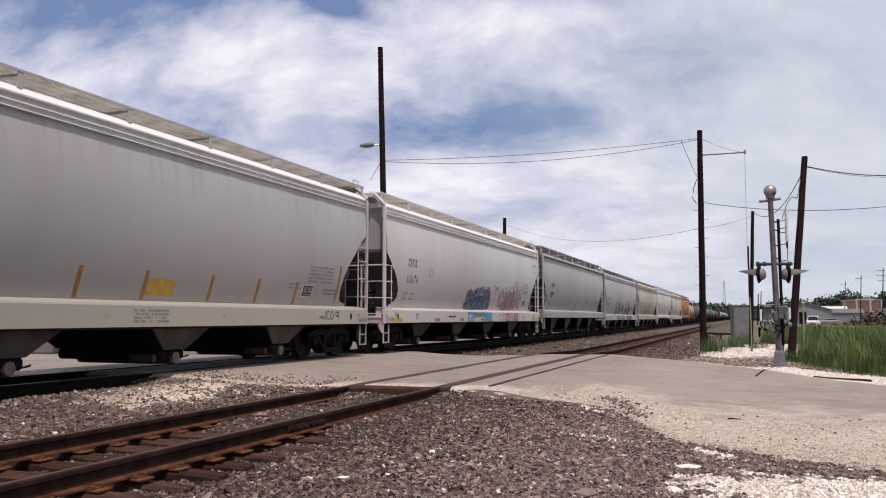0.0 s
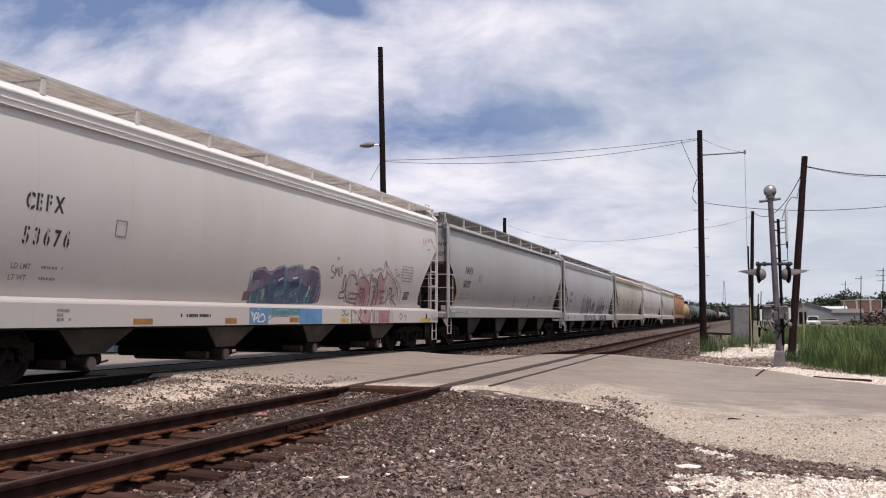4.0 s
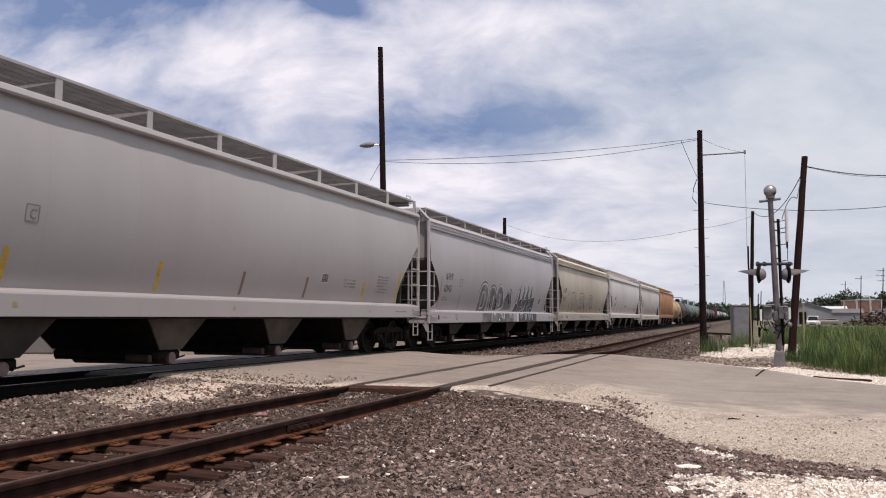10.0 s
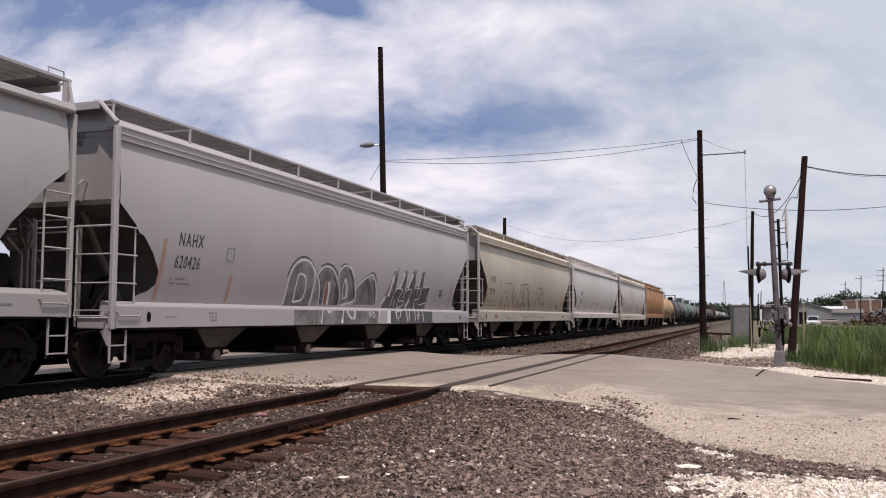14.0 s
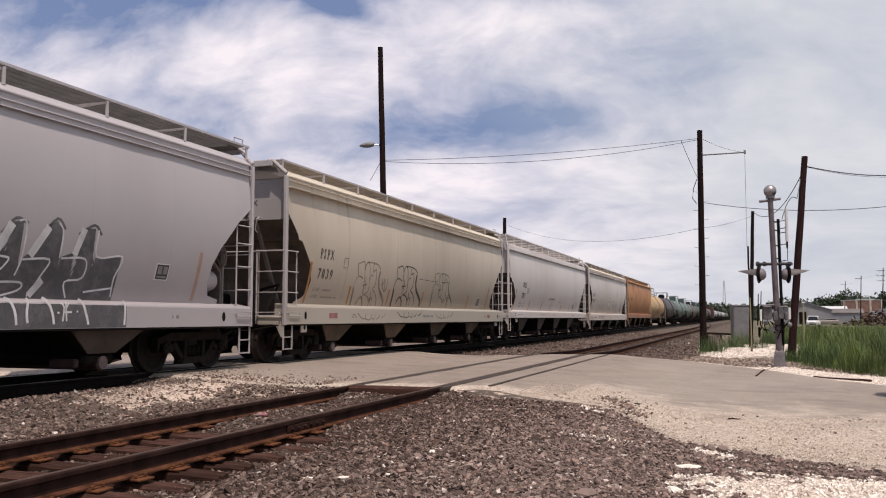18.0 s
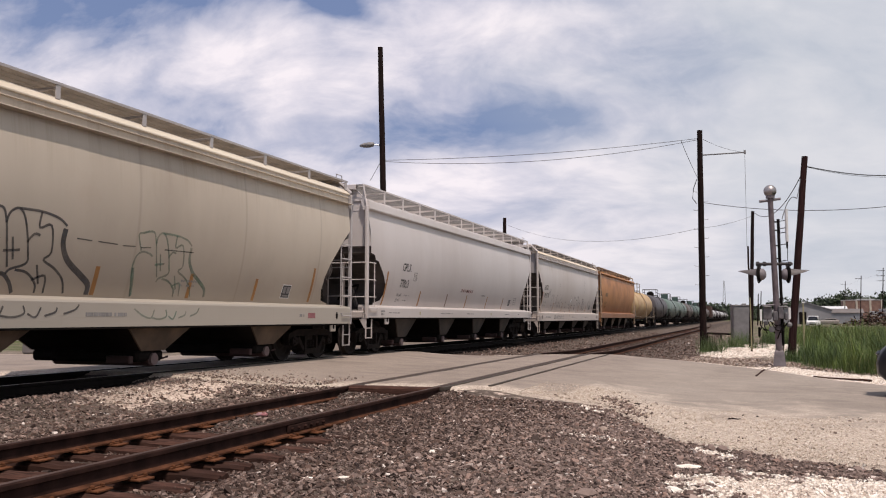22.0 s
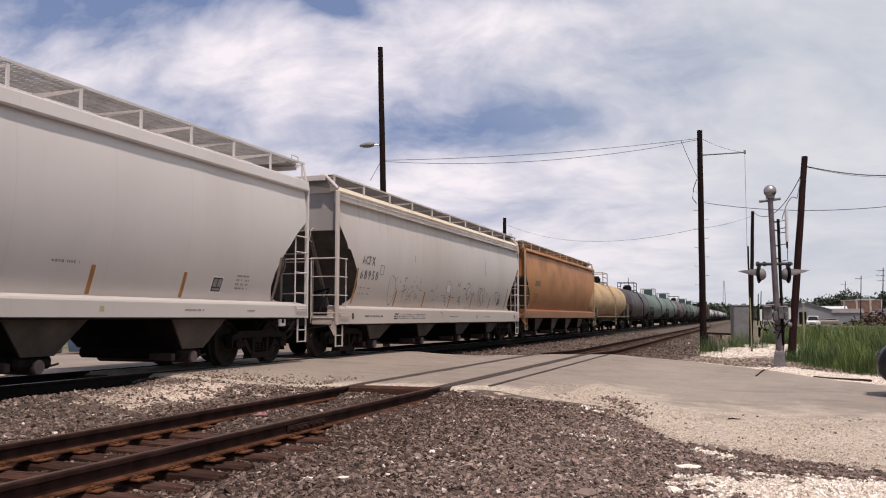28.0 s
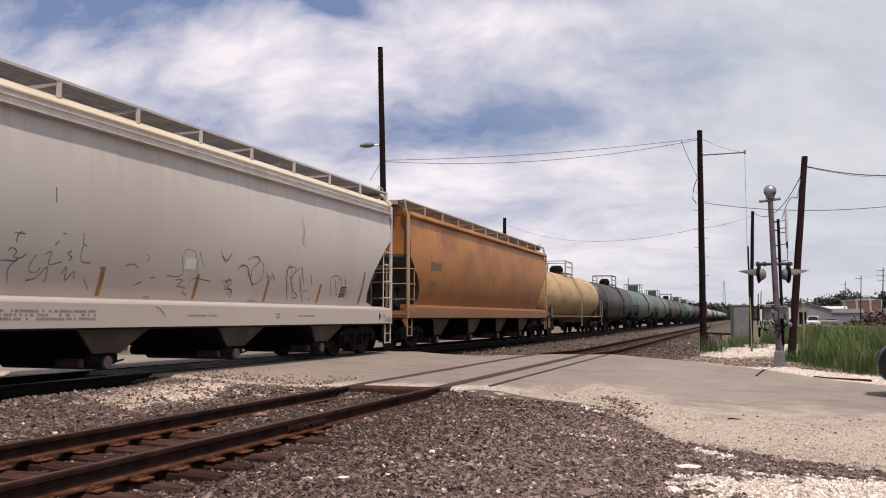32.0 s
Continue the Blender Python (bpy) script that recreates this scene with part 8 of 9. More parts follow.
    lamp = utility_pole(foot(684, 605, 40.0), on_view(673, 84, 40.0), 0.17, 0.115, "tall wooden pole with street light behind the train")
    utility_pole(foot(893, 600, 72.0), on_view(893, 386, 72.0), 0.17, 0.14, "dark wooden pole top beyond the train")
    guy = utility_pole(foot(1330.5, 622, 40.5), on_view(1323.5, 436, 40.5), 0.045, 0.04, "thin dark pole with a yellow guard by the cabinet")
    a, b = on_view(1330.6, 620, 40.4) - guy.location, on_view(1327.4, 527, 40.4) - guy.location
    part("yellow_guard", Mesh().tube([a, b], 0.030, 10, True, 0.027), YELLOW, guy, "faded yellow plastic guard tube")
    # street light on the tall pole
    o = lamp.location
    a, b = on_view(677, 262, 40) - o, on_view(662, 256, 40) - o
    part("lamp_arm", Mesh().tube([a, a + Vector((-0.1, 0, 0.12)), b], 0.03, 6), GALV, lamp, "short bracket arm")
    c = on_view(651, 257, 40) - o
    d = (c - b).normalized()
    rings = []
    for u, r in ((-0.30, 0.05), (-0.26, 0.13), (-0.05, 0.17), (0.15, 0.15), (0.32, 0.09), (0.38, 0.03)):
        rings.append([c + d * u + d.cross(Vector((0, 0, 1))).normalized() * math.cos(k * math.pi / 6) * r + Vector((0, 0, math.sin(k * math.pi / 6) * r * 0.75)) for k in range(12)])
    part("lamp_head", Mesh().rings(rings), GREY_STEEL, lamp, "grey cobra-head luminaire", smooth=40)
    part("lamp_conduit", Mesh().tube([on_view(672, 290, 39.8) - o, on_view(655, 320, 39.8) - o], 0.012, 5), WIRE, lamp)
    # steel arm on the near pole
    o = near.location
    a, b = on_view(1241, 275, 40.9) - o, on_view(1318, 270, 40.9) - o
    part("steel_arm", Mesh().tube([a, b], 0.03, 8), BOX_GREY, near, "horizontal steel arm")
    part("insulator", Mesh().cyl(b + Vector((0, 0, -0.08)), b + Vector((0, 0, 0.1)), 0.05, 8), GREY_STEEL, near)
    part("drop_cable", Mesh().tube([on_view(1233, 318, 40.7) - o, on_view(1227, 335, 40.7) - o, on_view(1226, 352, 40.7) - o, on_view(1233, 361, 40.7) - o], 0.02, 5), WIRE, near)
    # wires
    W = on_view
    wire(W(677.3, 284, 40), W(1238, 245, 40.9), 0.20)
    wire(W(677.3, 286, 40), W(1238, 247, 40.9), 0.48)
    wire(W(1205, 249, 40.8), W(1234, 314, 40.8), 0.05)
    wire(W(1241, 245, 40.9), W(1318, 270, 40.9), 0.12, 0.008)
    wire(W(1318, 271, 40.9), W(1322, 438, 40.6), 0.0, 0.008)
    wire(W(1245, 359, 40.9), W(1568, 366, 36), 0.25, 0.014)
    wire(W(1334, 376, 47.5), W(1419, 308, 31.6), 0.75, 0.016)
    wire(W(1423, 294, 31.5), W(1700, 292, 40), 0.42, 0.02)
    wire(W(1423, 295, 31.5), W(1700, 293, 40), 0.46, 0.008)
    wire(W(1417, 316, 31.5), W(1410, 352, 29.6), 0.05, 0.014)
    wire(W(1410, 352, 29.6), W(1384, 388, 27.2), -0.28, 0.014)
    wire(W(893, 396, 72), W(1240, 404, 40.9), 1.0, 0.008)
    wire(W(1240, 404, 40.9), W(1332, 382, 47.5), 0.1, 0.008)


def build_signal():
    """Crossing signal: galvanised mast on a cast base, paired lamps with long hoods, ball finial, junction boxes, second mast with antenna."""
    o = stand(on_view(1380, 648, 27.0))
    sig = tagged(new("crossing_signal"), "silver railway crossing signal mast with hooded warning lamps", "crossing signal")
    sig.location = o
    D = 27.0

    def at(x, y, d=D):
        return on_view(x, y, d) - o
    top = at(1363, 350)
    part("mast", Mesh().tube([(0, 0, 0.3), top], 0.098, 16, True, 0.078), MAST, sig, "tapered galvanised mast", smooth=50)
    m = Mesh()
    m.rings([[(sx * a, sy * a * 0.9, z) for sx, sy in ((-1, -1), (1, -1), (1, 1), (-1, 1))] for a, z in ((0.19, -0.02), (0.18, 0.06), (0.135, 0.46), (0.105, 0.52))])
    part("mast_base", m, SILVER, sig, "cast metal pedestal base")
    part("finial", Mesh().lathe([(-0.19 * math.cos(k * math.pi / 12), max(0.005, 0.19 * math.sin(k * math.pi / 12))) for k in range(13)], tuple(top + Vector((0, 0, 0.20))), 2, 20), BALL, sig, "round ball finial", smooth=60)
    part("finial_collar", Mesh().cyl(top - Vector((0, 0, 0.02)), top + Vector((0, 0, 0.06)), 0.13, 14), SILVER, sig)
    part("top_bar", Mesh().tube([at(1344, 357), at(1362, 355), at(1381, 352)], 0.04, 8), SILVER, sig, "short cross bar")
    arm = part("lamp_arm", Mesh().tube([at(1338, 468), at(1402, 467)], 0.045, 8), DARK_IRON, sig, "dark horizontal lamp arm")
    for x in (1341, 1353, 1381, 1397):
        part("clamp", Mesh().cyl(at(x - 2, 467.5), at(x + 2, 467.5), 0.075, 10), DARK_IRON, arm)
    for x, s in ((1343, -1), (1395, 1)):
        c = at(x, 486)
        disc = Mesh()
        turn = Matrix.Rotation(radians(12 * s), 3, "Z")
        prof = [(-0.06, 0.02), (-0.06, 0.20), (0.0, 0.27), (0.02, 0.27), (0.03, 0.20), (0.03, 0.02)]
        rings = [[c + turn @ Vector((s * a, r * math.cos(k * math.pi / 12), r * math.sin(k * math.pi / 12))) for k in range(24)] for a, r in prof]
        disc.rings(rings)
        part("lamp_disc", disc, BLACK, arm, "black round lamp background")
        body = [[c + turn @ Vector((-s * a, r * math.cos(k * math.pi / 8), r * math.sin(k * math.pi / 8))) for k in range(16)] for a, r in ((0.05, 0.18), (0.14, 0.17), (0.20, 0.10), (0.21, 0.02))]
        part("lamp_housing", Mesh().rings(body), SILVER, sig, "round lamp housing", smooth=50)
        lens = [[c + turn @ Vector((s * a, r * math.cos(k * math.pi / 8), r * math.sin(k * math.pi / 8))) for k in range(16)] for a, r in ((0.032, 0.15), (0.06, 0.10), (0.07, 0.02))]
        part("lens", Mesh().rings(lens), plain("red_lens", (0.10, 0.01, 0.01), 0.2), sig, "dark red lens", smooth=60)
        hood = []
        for a, half in ((0.03, 100), (0.25, 80), (0.48, 45), (0.60, 12)):
            hood.append([c + turn @ Vector((s * a, 0.185 * math.sin(radians(-half + 2 * half * k / 12)), 0.185 * math.cos(radians(-half + 2 * half * k / 12)) - a * 0.10)) for k in range(13)])
            hood[-1] += [p + Vector((0, 0, -0.012)) for p in hood[-1][::-1]]
        part("lamp_hood", Mesh().rings(hood), HOOD, sig, "long sheet metal hood", smooth=40)
        part("lamp_hanger", Mesh().tube([at(x - s * 3, 468), c + Vector((0, 0, 0.2))], 0.045, 8), DARK_IRON, sig)
    # crossbuck blades and signs seen edge on
    for x, y0, y1 in ((1346.5, 548, 568), (1397.5, 545, 565)):
        part("sign_blade", Mesh().box((at(x, (y0 + y1) / 2, D - 0.25)), (0.065, 0.03, (y1 - y0) * D / 1560), 0.008), WHITE, sig, "white sign plate seen edge on")
    # junction boxes, clamps and cables
    for x, y, w, h in ((1358, 555, 0.26, 0.38), (1382, 553, 0.17, 0.40), (1372, 560, 0.15, 0.30), (1356, 572, 0.12, 0.14), (1391, 560, 0.10, 0.22)):
        part("junction_box", Mesh().box(at(x, y, D - 0.15), (w, 0.24, h), 0.03), BOX_GREY, sig, "grey metal junction box")
    for x, y, w in ((1358, 543, 0.24), (1390, 543, 0.14)):
        part("box_cover", Mesh().box(at(x, y, D - 0.18), (w, 0.28, 0.05), 0.02), GREY_STEEL, sig, "pale grey cover")
    part("bracket_rail", Mesh().tube([at(1350, 541), at(1394, 538)], 0.03, 6), SILVER, sig)
    m = Mesh()
    for a, b, c, d in ((1345, 575, 1362, 585), (1392, 572, 1380, 590), (1350, 582, 1375, 578), (1388, 560, 1376, 600), (1362, 568, 1384, 575), (1352, 570, 1358, 590), (1358, 566, 1372, 590), (1366, 572, 1380, 586), (1350, 566, 1346, 584), (1386, 576, 1396, 568)):
        m.tube([at(a, b, D - 0.1), at((a + c) / 2, (b + d) / 2 + 5, D - 0.2), at(c, d, D - 0.05)], 0.016, 6)
    for x in (1384, 1388):
        m.tube([at(x, 570), at(x - 2, 620), at(x - 3, 640)], 0.02, 6)
    part("cable", m, BLACK, sig, "looping black signal cables")
    part("bell", Mesh().lathe([(0, 0.02), (0, 0.09), (0.06, 0.085), (0.10, 0.05), (0.11, 0.02)], tuple(at(1366, 583, D - 0.25)), 1, 16), BOX_GREY, sig, "round bell", smooth=40)
    part("bell", Mesh().box(at(1397, 575), (0.16, 0.14, 0.16), 0.05), GREY_STEEL, sig)
    part("bell", Mesh().box(at(1344, 588), (0.07, 0.07, 0.32), 0.03), BLACK, sig)
    # second mast with stand-offs and the white antenna
    part("rear_mast", Mesh().tube([at(1386, 612), at(1377, 388)], 0.045, 10), BLACK, sig, "thin dark rear mast", smooth=50)
    for y in (393, 408, 435, 458):
        part("stand_off", Mesh().tube([at(1366, y), at(1379, y)], 0.025, 6), BLACK, sig)
    part("antenna", Mesh().tube([at(1393, 428), at(1391, 370)], 0.045, 10), WHITE, sig, "white antenna tube", smooth=50)
    m = Mesh().tube([at(1393, 440), at(1393, 428)], 0.03, 6)
    for y in (390, 403, 411, 432, 461):
        m.tube([at(1379, y + 2), at(1392, y)], 0.013, 5)
    m.tube([at(1394, 440), at(1394, 462)], 0.01, 5)
    part("antenna_mount", m, BLACK, sig)


def box_thing(name, centre, size, mat, label, category, b=0.03, turn=0):
    ob = tagged(part(name, Mesh().box((0, 0, size[2] / 2), size, b), mat), label, category)
    ob.matrix_basis = pose(centre.x, centre.y, centre.z, 0, 0, turn)
    return ob


def build_crossing_things():
    p = stand(on_view(1313, 600, 60))
    cab = tagged(new("signal_cabinet"), "weathered grey steel signal cabinet among weeds", "cabinet")
    cab.matrix_basis = pose(p.x, p.y, p.z, 0, 0, 10)
    part("cabinet_body", Mesh().box((0, 0, 1.2), (1.25, 1.2, 2.35), 0.03), GREY_STEEL, cab)
    part("cabinet_roof", Mesh().box((0, 0, 2.40), (1.36, 1.32, 0.08), 0.03), GREY_STEEL, cab)
    part("roof_vent", Mesh().box((0.2, 0, 2.48), (0.25, 0.25, 0.12), 0.03), GREY_STEEL, cab)
    part("cabinet_door", Mesh().box((0, -0.61, 1.2), (1.05, 0.03, 2.1), 0.01), GREY_STEEL, cab, "flush steel door")
    for x, y0, y1, d, w in ((1424.5, 533, 640, 30.3, 0.07),):
        p = stand(on_view(x, y1, d))
        h = (y1 - y0) * d / 1560 - 0.05
        post = tagged(new("marker_post"), "slim faded yellow marker post beside the track", "post")
        post.location = p
        part("post", Mesh().box((0, 0, h / 2), (w * 0.75, 0.04, h), 0.01), YELLOW, post)
        part("post_cap", Mesh().box((0, 0, h), (w * 1.3, 0.07, 0.05), 0.01), WHITE, post)
    a, b = on_view(1252, 590, 62), on_view(1300, 592, 62)
    m = Mesh().tube([a, b], 0.07, 8)
    for q in (a, (a + b) / 2, b):
        m.tube([q, (q.x, q.y, ground_z(q.x, q.y) - 0.05)], 0.05, 6)
    tagged(part("pipe_barrier", m, POLE), "low rusty pipe barrier near the tracks", "barrier")
    # things left on the ballast
    rng = random.Random(8)
    for x, y, size, mat, label in ((1218, 820, (0.26, 0.11, 0.05), LIME, "flat white stone on the ballast"), (1192, 852, (0.22, 0.10, 0.04), LIME, "flat white stone on the ballast"),
                                   (765, 808, (0.09, 0.06, 0.04), LIME, "small white stone on the ballast"), (1068, 764, (0.10, 0.08, 0.08), RUBBLE, "tan broken stone on the ballast"),
                                   (608, 857, (0.10, 0.05, 0.03), LIME, "small white stone on the ballast"), (545, 860, (0.09, 0.06, 0.03), LIME, "small white stone on the ballast"),
                                   (1036, 871, (0.22, 0.13, 0.08), BALLAST, "flat brown stone on the ballast"), (1278, 790, (0.12, 0.1, 0.08), BALLAST, "dark lump at the road's edge"), (1258, 788, (0.10, 0.08, 0.08), BALLAST, "dark lump at the road's edge"),
                                   (1320, 795, (0.10, 0.08, 0.06), BALLAST, "dark lump at the road's edge"), (85, 710, (0.20, 0.16, 0.12), LIME, "pale stone beside the main track")):
        f = 784 / math.tan(radians(FOV / 2))
        way = look(EYE, aim, ROLL).to_3x3() @ Vector(((x - 784) / f, (441 - y) / f, -1))
        k = (-0.42 - EYE.z) / way.z
        q = stand(EYE + way * k)
        m = Mesh()
        bv, bf = ico()
        vs = [(v[0] * size[0] * 0.6 * rng.uniform(0.8, 1.2), v[1] * size[1] * 0.6 * rng.uniform(0.8, 1.2), v[2] * size[2] * 0.6 + size[2] * 0.35) for v in bv]
        m.add(vs, [tuple(int(i) for i in t) for t in bf])
        ob = tagged(part("stone", m, mat), label, "stone")
        ob.matrix_basis = pose(q.x, q.y, q.z, 0, 0, rng.uniform(0, 180))
    q = stand(Vector((-6.05, 10.30, 0)))                # crumpled wrapper between the siding rails
    wrap = tagged(new("litter"), "crumpled pink and red paper wrapper between rails", "litter")
    wrap.location = q + Vector((0, 0, 0.03))
    for dx, mat, name in ((-0.03, PAINT_PINK, "paper"), (0.04, PAINT_ROSE, "printed_panel")):
        vs = [(dx + v[0] * 0.05 * rng.uniform(0.7, 1.3), v[1] * 0.05 * rng.uniform(0.7, 1.3), v[2] * 0.03 * rng.uniform(0.5, 1.4)) for v in ico()[0]]
        part(name, Mesh().add(vs, [tuple(int(i) for i in t) for t in ico()[1]]), mat, wrap)
    a, b = stand(on_view(1367, 652, 26.6)), stand(on_view(1337, 672, 21.6))
    pts = [a.lerp(b, k / 8) for k in range(9)]
    pts = [Vector((q.x + 0.02 * math.sin(k), q.y, max(ground_z(q.x, q.y), road_z(q.x) if on_road(q.x, q.y) > -0.1 else -9) + 0.012)) for k, q in enumerate(pts)]
    tagged(part("ground_cable", Mesh().tube(pts, 0.022, 6), TIE), "dull brown cable lying across the road's edge", "cable")
    pts = [stand(on_view(x, y, d)) + Vector((0, 0, 0.05)) for x, y, d in ((1440, 668, 21.9), (1458, 671, 21.5), (1480, 673, 21.2), (1502, 676, 20.9), (1522, 677, 20.7), (1542, 680, 20.4))]
    tagged(part("branch", Mesh().tube(pts, 0.016, 7, True, 0.028), TIE), "long brown fallen branch on the white gravel", "branch")
    f = 784 / math.tan(radians(FOV / 2))
    for x, y, n, ln in ((1300, 742, 1, 0.34), (1108, 722, 3, 0.13)):
        way = look(EYE, aim, ROLL).to_3x3() @ Vector(((x - 784) / f, (441 - y) / f, -1))
        q = EYE + way * ((-0.42 - EYE.z) / way.z)
        q.z = max(ground_z(q.x, q.y), road_z(q.x) if on_road(q.x, q.y) > 0 else -9)
        for k in range(n):
            a, h = rng.uniform(-0.5, 0.5) if n > 1 else 0.05, ln * rng.uniform(0.5, 1.0) / 2
            c = Vector((rng.gauss(0, 0.28), rng.gauss(0, 0.14), 0.012)) if n > 1 else Vector((0, 0, 0.014))
            d = Vector((math.cos(a), math.sin(a), 0)) * h
            m = Mesh().tube([c - d, c - d * 0.3 + Vector((0, 0.012, 0.006)), c + d * 0.4, c + d + Vector((0, 0.01, 0.003))], 0.012 if n == 1 else 0.009, 5, True, 0.005)
            ob = tagged(part("twig", m, POLE), "thin dark broken twig lying on the gravel", "twig", "twigs on the apron")
            ob.location = q


# ---- vehicles ----
def wheel_of(parent, x, y, r, w):
    t = part("wheel", Mesh().lathe([(-w / 2, r * 0.6), (-w / 2, r * 0.9), (-w * 0.35, r), (w * 0.35, r), (w / 2, r * 0.9), (w / 2, r * 0.6)], (0, 0, 0), 1, 22), BLACK, parent, "black rubber tyre", smooth=40, at=pose(x, y, r))
    part("rim", Mesh().lathe([(-w * 0.46, 0.03), (-w * 0.46, r * 0.62), (w * 0.46, r * 0.62), (w * 0.46, 0.03)], (0, 0, 0), 1, 16), GALV, t, "silver rim", smooth=40)
    return t


def vehicle(name, paint, label, L=4.7, W=1.84, H=1.70, cargo=False):
    """A road vehicle whose front faces -x, its middle over the origin."""
    car = tagged(new(name), label, "car")
    h = L / 2
    low = [(-h, 0.42), (-h - 0.01, 0.62), (-h + 0.04, 0.78), (-h + 0.14, 0.90), (-h + 0.34, 0.99), (-h + 0.62, 1.04), (-h + 1.15, 1.08), (h - 0.15, 1.06), (h, 0.95), (h, 0.40), (h - 0.4, 0.28), (-h + 0.3, 0.26)]
    rings = []
    for y, s in ((-W / 2, 0.80), (-W / 2 + 0.04, 0.93), (-W / 2 + 0.16, 0.98), (-W / 4, 1.0), (0, 1.012), (W / 4, 1.0), (W / 2 - 0.16, 0.98), (W / 2 - 0.04, 0.93), (W / 2, 0.80)):
        rings.append([(x + (0.42 * abs(2 * y / W) ** 3 * smooth01(-h + 0.9, -h, x)) - (0.10 * abs(2 * y / W) ** 3 * smooth01(h - 0.5, h, x)), y, 0.66 + (z - 0.66) * s) for x, z in low])
    part("body", Mesh().rings(rings), paint, car, smooth=40)
    roof0, roof1 = (-h + 1.95, h - 0.55) if not cargo else (-h + 1.8, -h + 3.1)
    base0, base1 = (-h + 1.05, h - 0.08) if not cargo else (-h + 1.25, -h + 3.4)
    rings = []
    for x, z, w in ((base0, 1.03, W / 2 - 0.06), (roof0, H - 0.08, W / 2 - 0.20), (roof0 + 0.3, H, W / 2 - 0.24), (roof1 - 0.2, H, W / 2 - 0.24), (roof1, H - 0.06, W / 2 - 0.20), (base1, 1.03, W / 2 - 0.06)):
        rings.append([(x, -w, 1.0), (x, -w, z), (x, -w * 0.8, z + 0.012), (x, w * 0.8, z + 0.012), (x, w, z), (x, w, 1.0)])
    part("cabin", Mesh().rings(rings), paint, car, smooth=30)
    part("windscreen", Mesh().rings([[(base0 + 0.06, s * (W / 2 - 0.14), 1.08) for s in (-1, 1)] + [(roof0 - 0.03, s * (W / 2 - 0.26), H - 0.10) for s in (1, -1)],
                                     [(base0 + 0.04, s * (W / 2 - 0.14), 1.10) for s in (-1, 1)] + [(roof0 - 0.06, s * (W / 2 - 0.26), H - 0.08) for s in (1, -1)]]), GLASS_DARK, car, "dark glass windscreen")
    for s in (-1, 1):
        for a, b in ((roof0 + 0.05, (roof0 + roof1) / 2 - 0.04), ((roof0 + roof1) / 2 + 0.04, roof1 - 0.1)):
            m = Mesh().prism(((a - 0.35, 1.10), (b, 1.10), (b, H - 0.16), (a, H - 0.16)), s * (W / 2 - 0.17), s * (W / 2 - 0.10), 1)
            part("side_window", m, GLASS_DARK, car)
        part("headlight", Mesh().box((-h + 0.33, s * (W / 2 - 0.25), 0.80), (0.22, 0.26, 0.11), 0.05), LAMP_GLASS, car, "clear headlight")
        part("tail_light", Mesh().box((h - 0.04, s * (W / 2 - 0.14), 0.86), (0.08, 0.16, 0.28), 0.03), PAINT_RED, car)
        part("mirror", Mesh().box((base0 + 0.45, s * (W / 2 + 0.06), 1.12), (0.14, 0.18, 0.12), 0.04), paint, car)
    part("bumper", Mesh().box((-h + 0.07, 0, 0.46), (0.18, W - 0.95, 0.18), 0.06), BLACK, car, "dark plastic bumper")
    part("grille", Mesh().box((-h + 0.01, 0, 0.70), (0.06, 0.9, 0.16), 0.02), BLACK, car)
    for x in (-h + 0.85, h - 0.85):
        for s in (-1, 1):
            wheel_of(car, x, s * (W / 2 - 0.12), 0.34, 0.22)
    if cargo:
        part("cargo_bed", Mesh().span((-h + 3.5, -W / 2 + 0.12, 1.05), (h - 0.1, W / 2 - 0.12, 1.075)), BLACK, car)
    return car


# ---- far side of the road ----
def building(name, p, w, d, h, wall, roof, label, gable=0.0, windows=0, door=None, turn=0.0):
    b = tagged(new(name), label, "building")
    b.matrix_basis = pose(p.x, p.y, p.z, 0, 0, turn)
    part("wall", Mesh().box((0, 0, h / 2), (w, d, h), 0.02), wall, b)
    m = Mesh()
    if gable:
        m.prism(((-w / 2 - 0.3, h), (0, h + gable), (w / 2 + 0.3, h), (w / 2 + 0.3, h + 0.15), (0, h + gable + 0.15), (-w / 2 - 0.3, h + 0.15)), -d / 2 - 0.3, d / 2 + 0.3, 1)
        m.prism(((-w / 2, h), (0, h + gable), (w / 2, h)), -d / 2, d / 2, 1)
    else:
        m.box((0, 0, h + 0.12), (w + 0.3, d + 0.3, 0.24), 0.03)
    part("roof", m, roof, b)
    for k in range(windows):
        x = -w / 2 + w * (k + 0.5) / windows
        win = part("window", Mesh().box((x, -d / 2 - 0.02, h * 0.6), (w / windows * 0.5, 0.06, h * 0.28), 0.01), GLASS_DARK, b, "dark window")
        part("window_frame", Mesh().box((x, -d / 2 - 0.012, h * 0.6), (w / windows * 0.58, 0.04, h * 0.34), 0.01), WHITE, win)
    if door:
        part("door_opening", Mesh().box((door[0], -d / 2 - 0.02, door[2] / 2), (door[1], 0.08, door[2]), 0.01), BLACK, b, "dark open doorway")
    return b


def leafy(name, p, height, spread_, n, seed, label, mats):
    """Trunk with limbs, and a crown of many small leaf cards gathered in uneven clumps."""
    rng = random.Random(seed)
    tree = tagged(new(name), label, "tree", "trees along the horizon")
    tree.location = p
    m = Mesh().tube([(0, 0, -0.2), (0.1, 0, height * 0.25), (0, 0.1, height * 0.55)], 0.035 * height, 8, True, 0.015 * height)
    clumps = []
    for k in range(11):
        a, r = rng.uniform(0, 6.28), rng.uniform(0.1, 0.42) * spread_
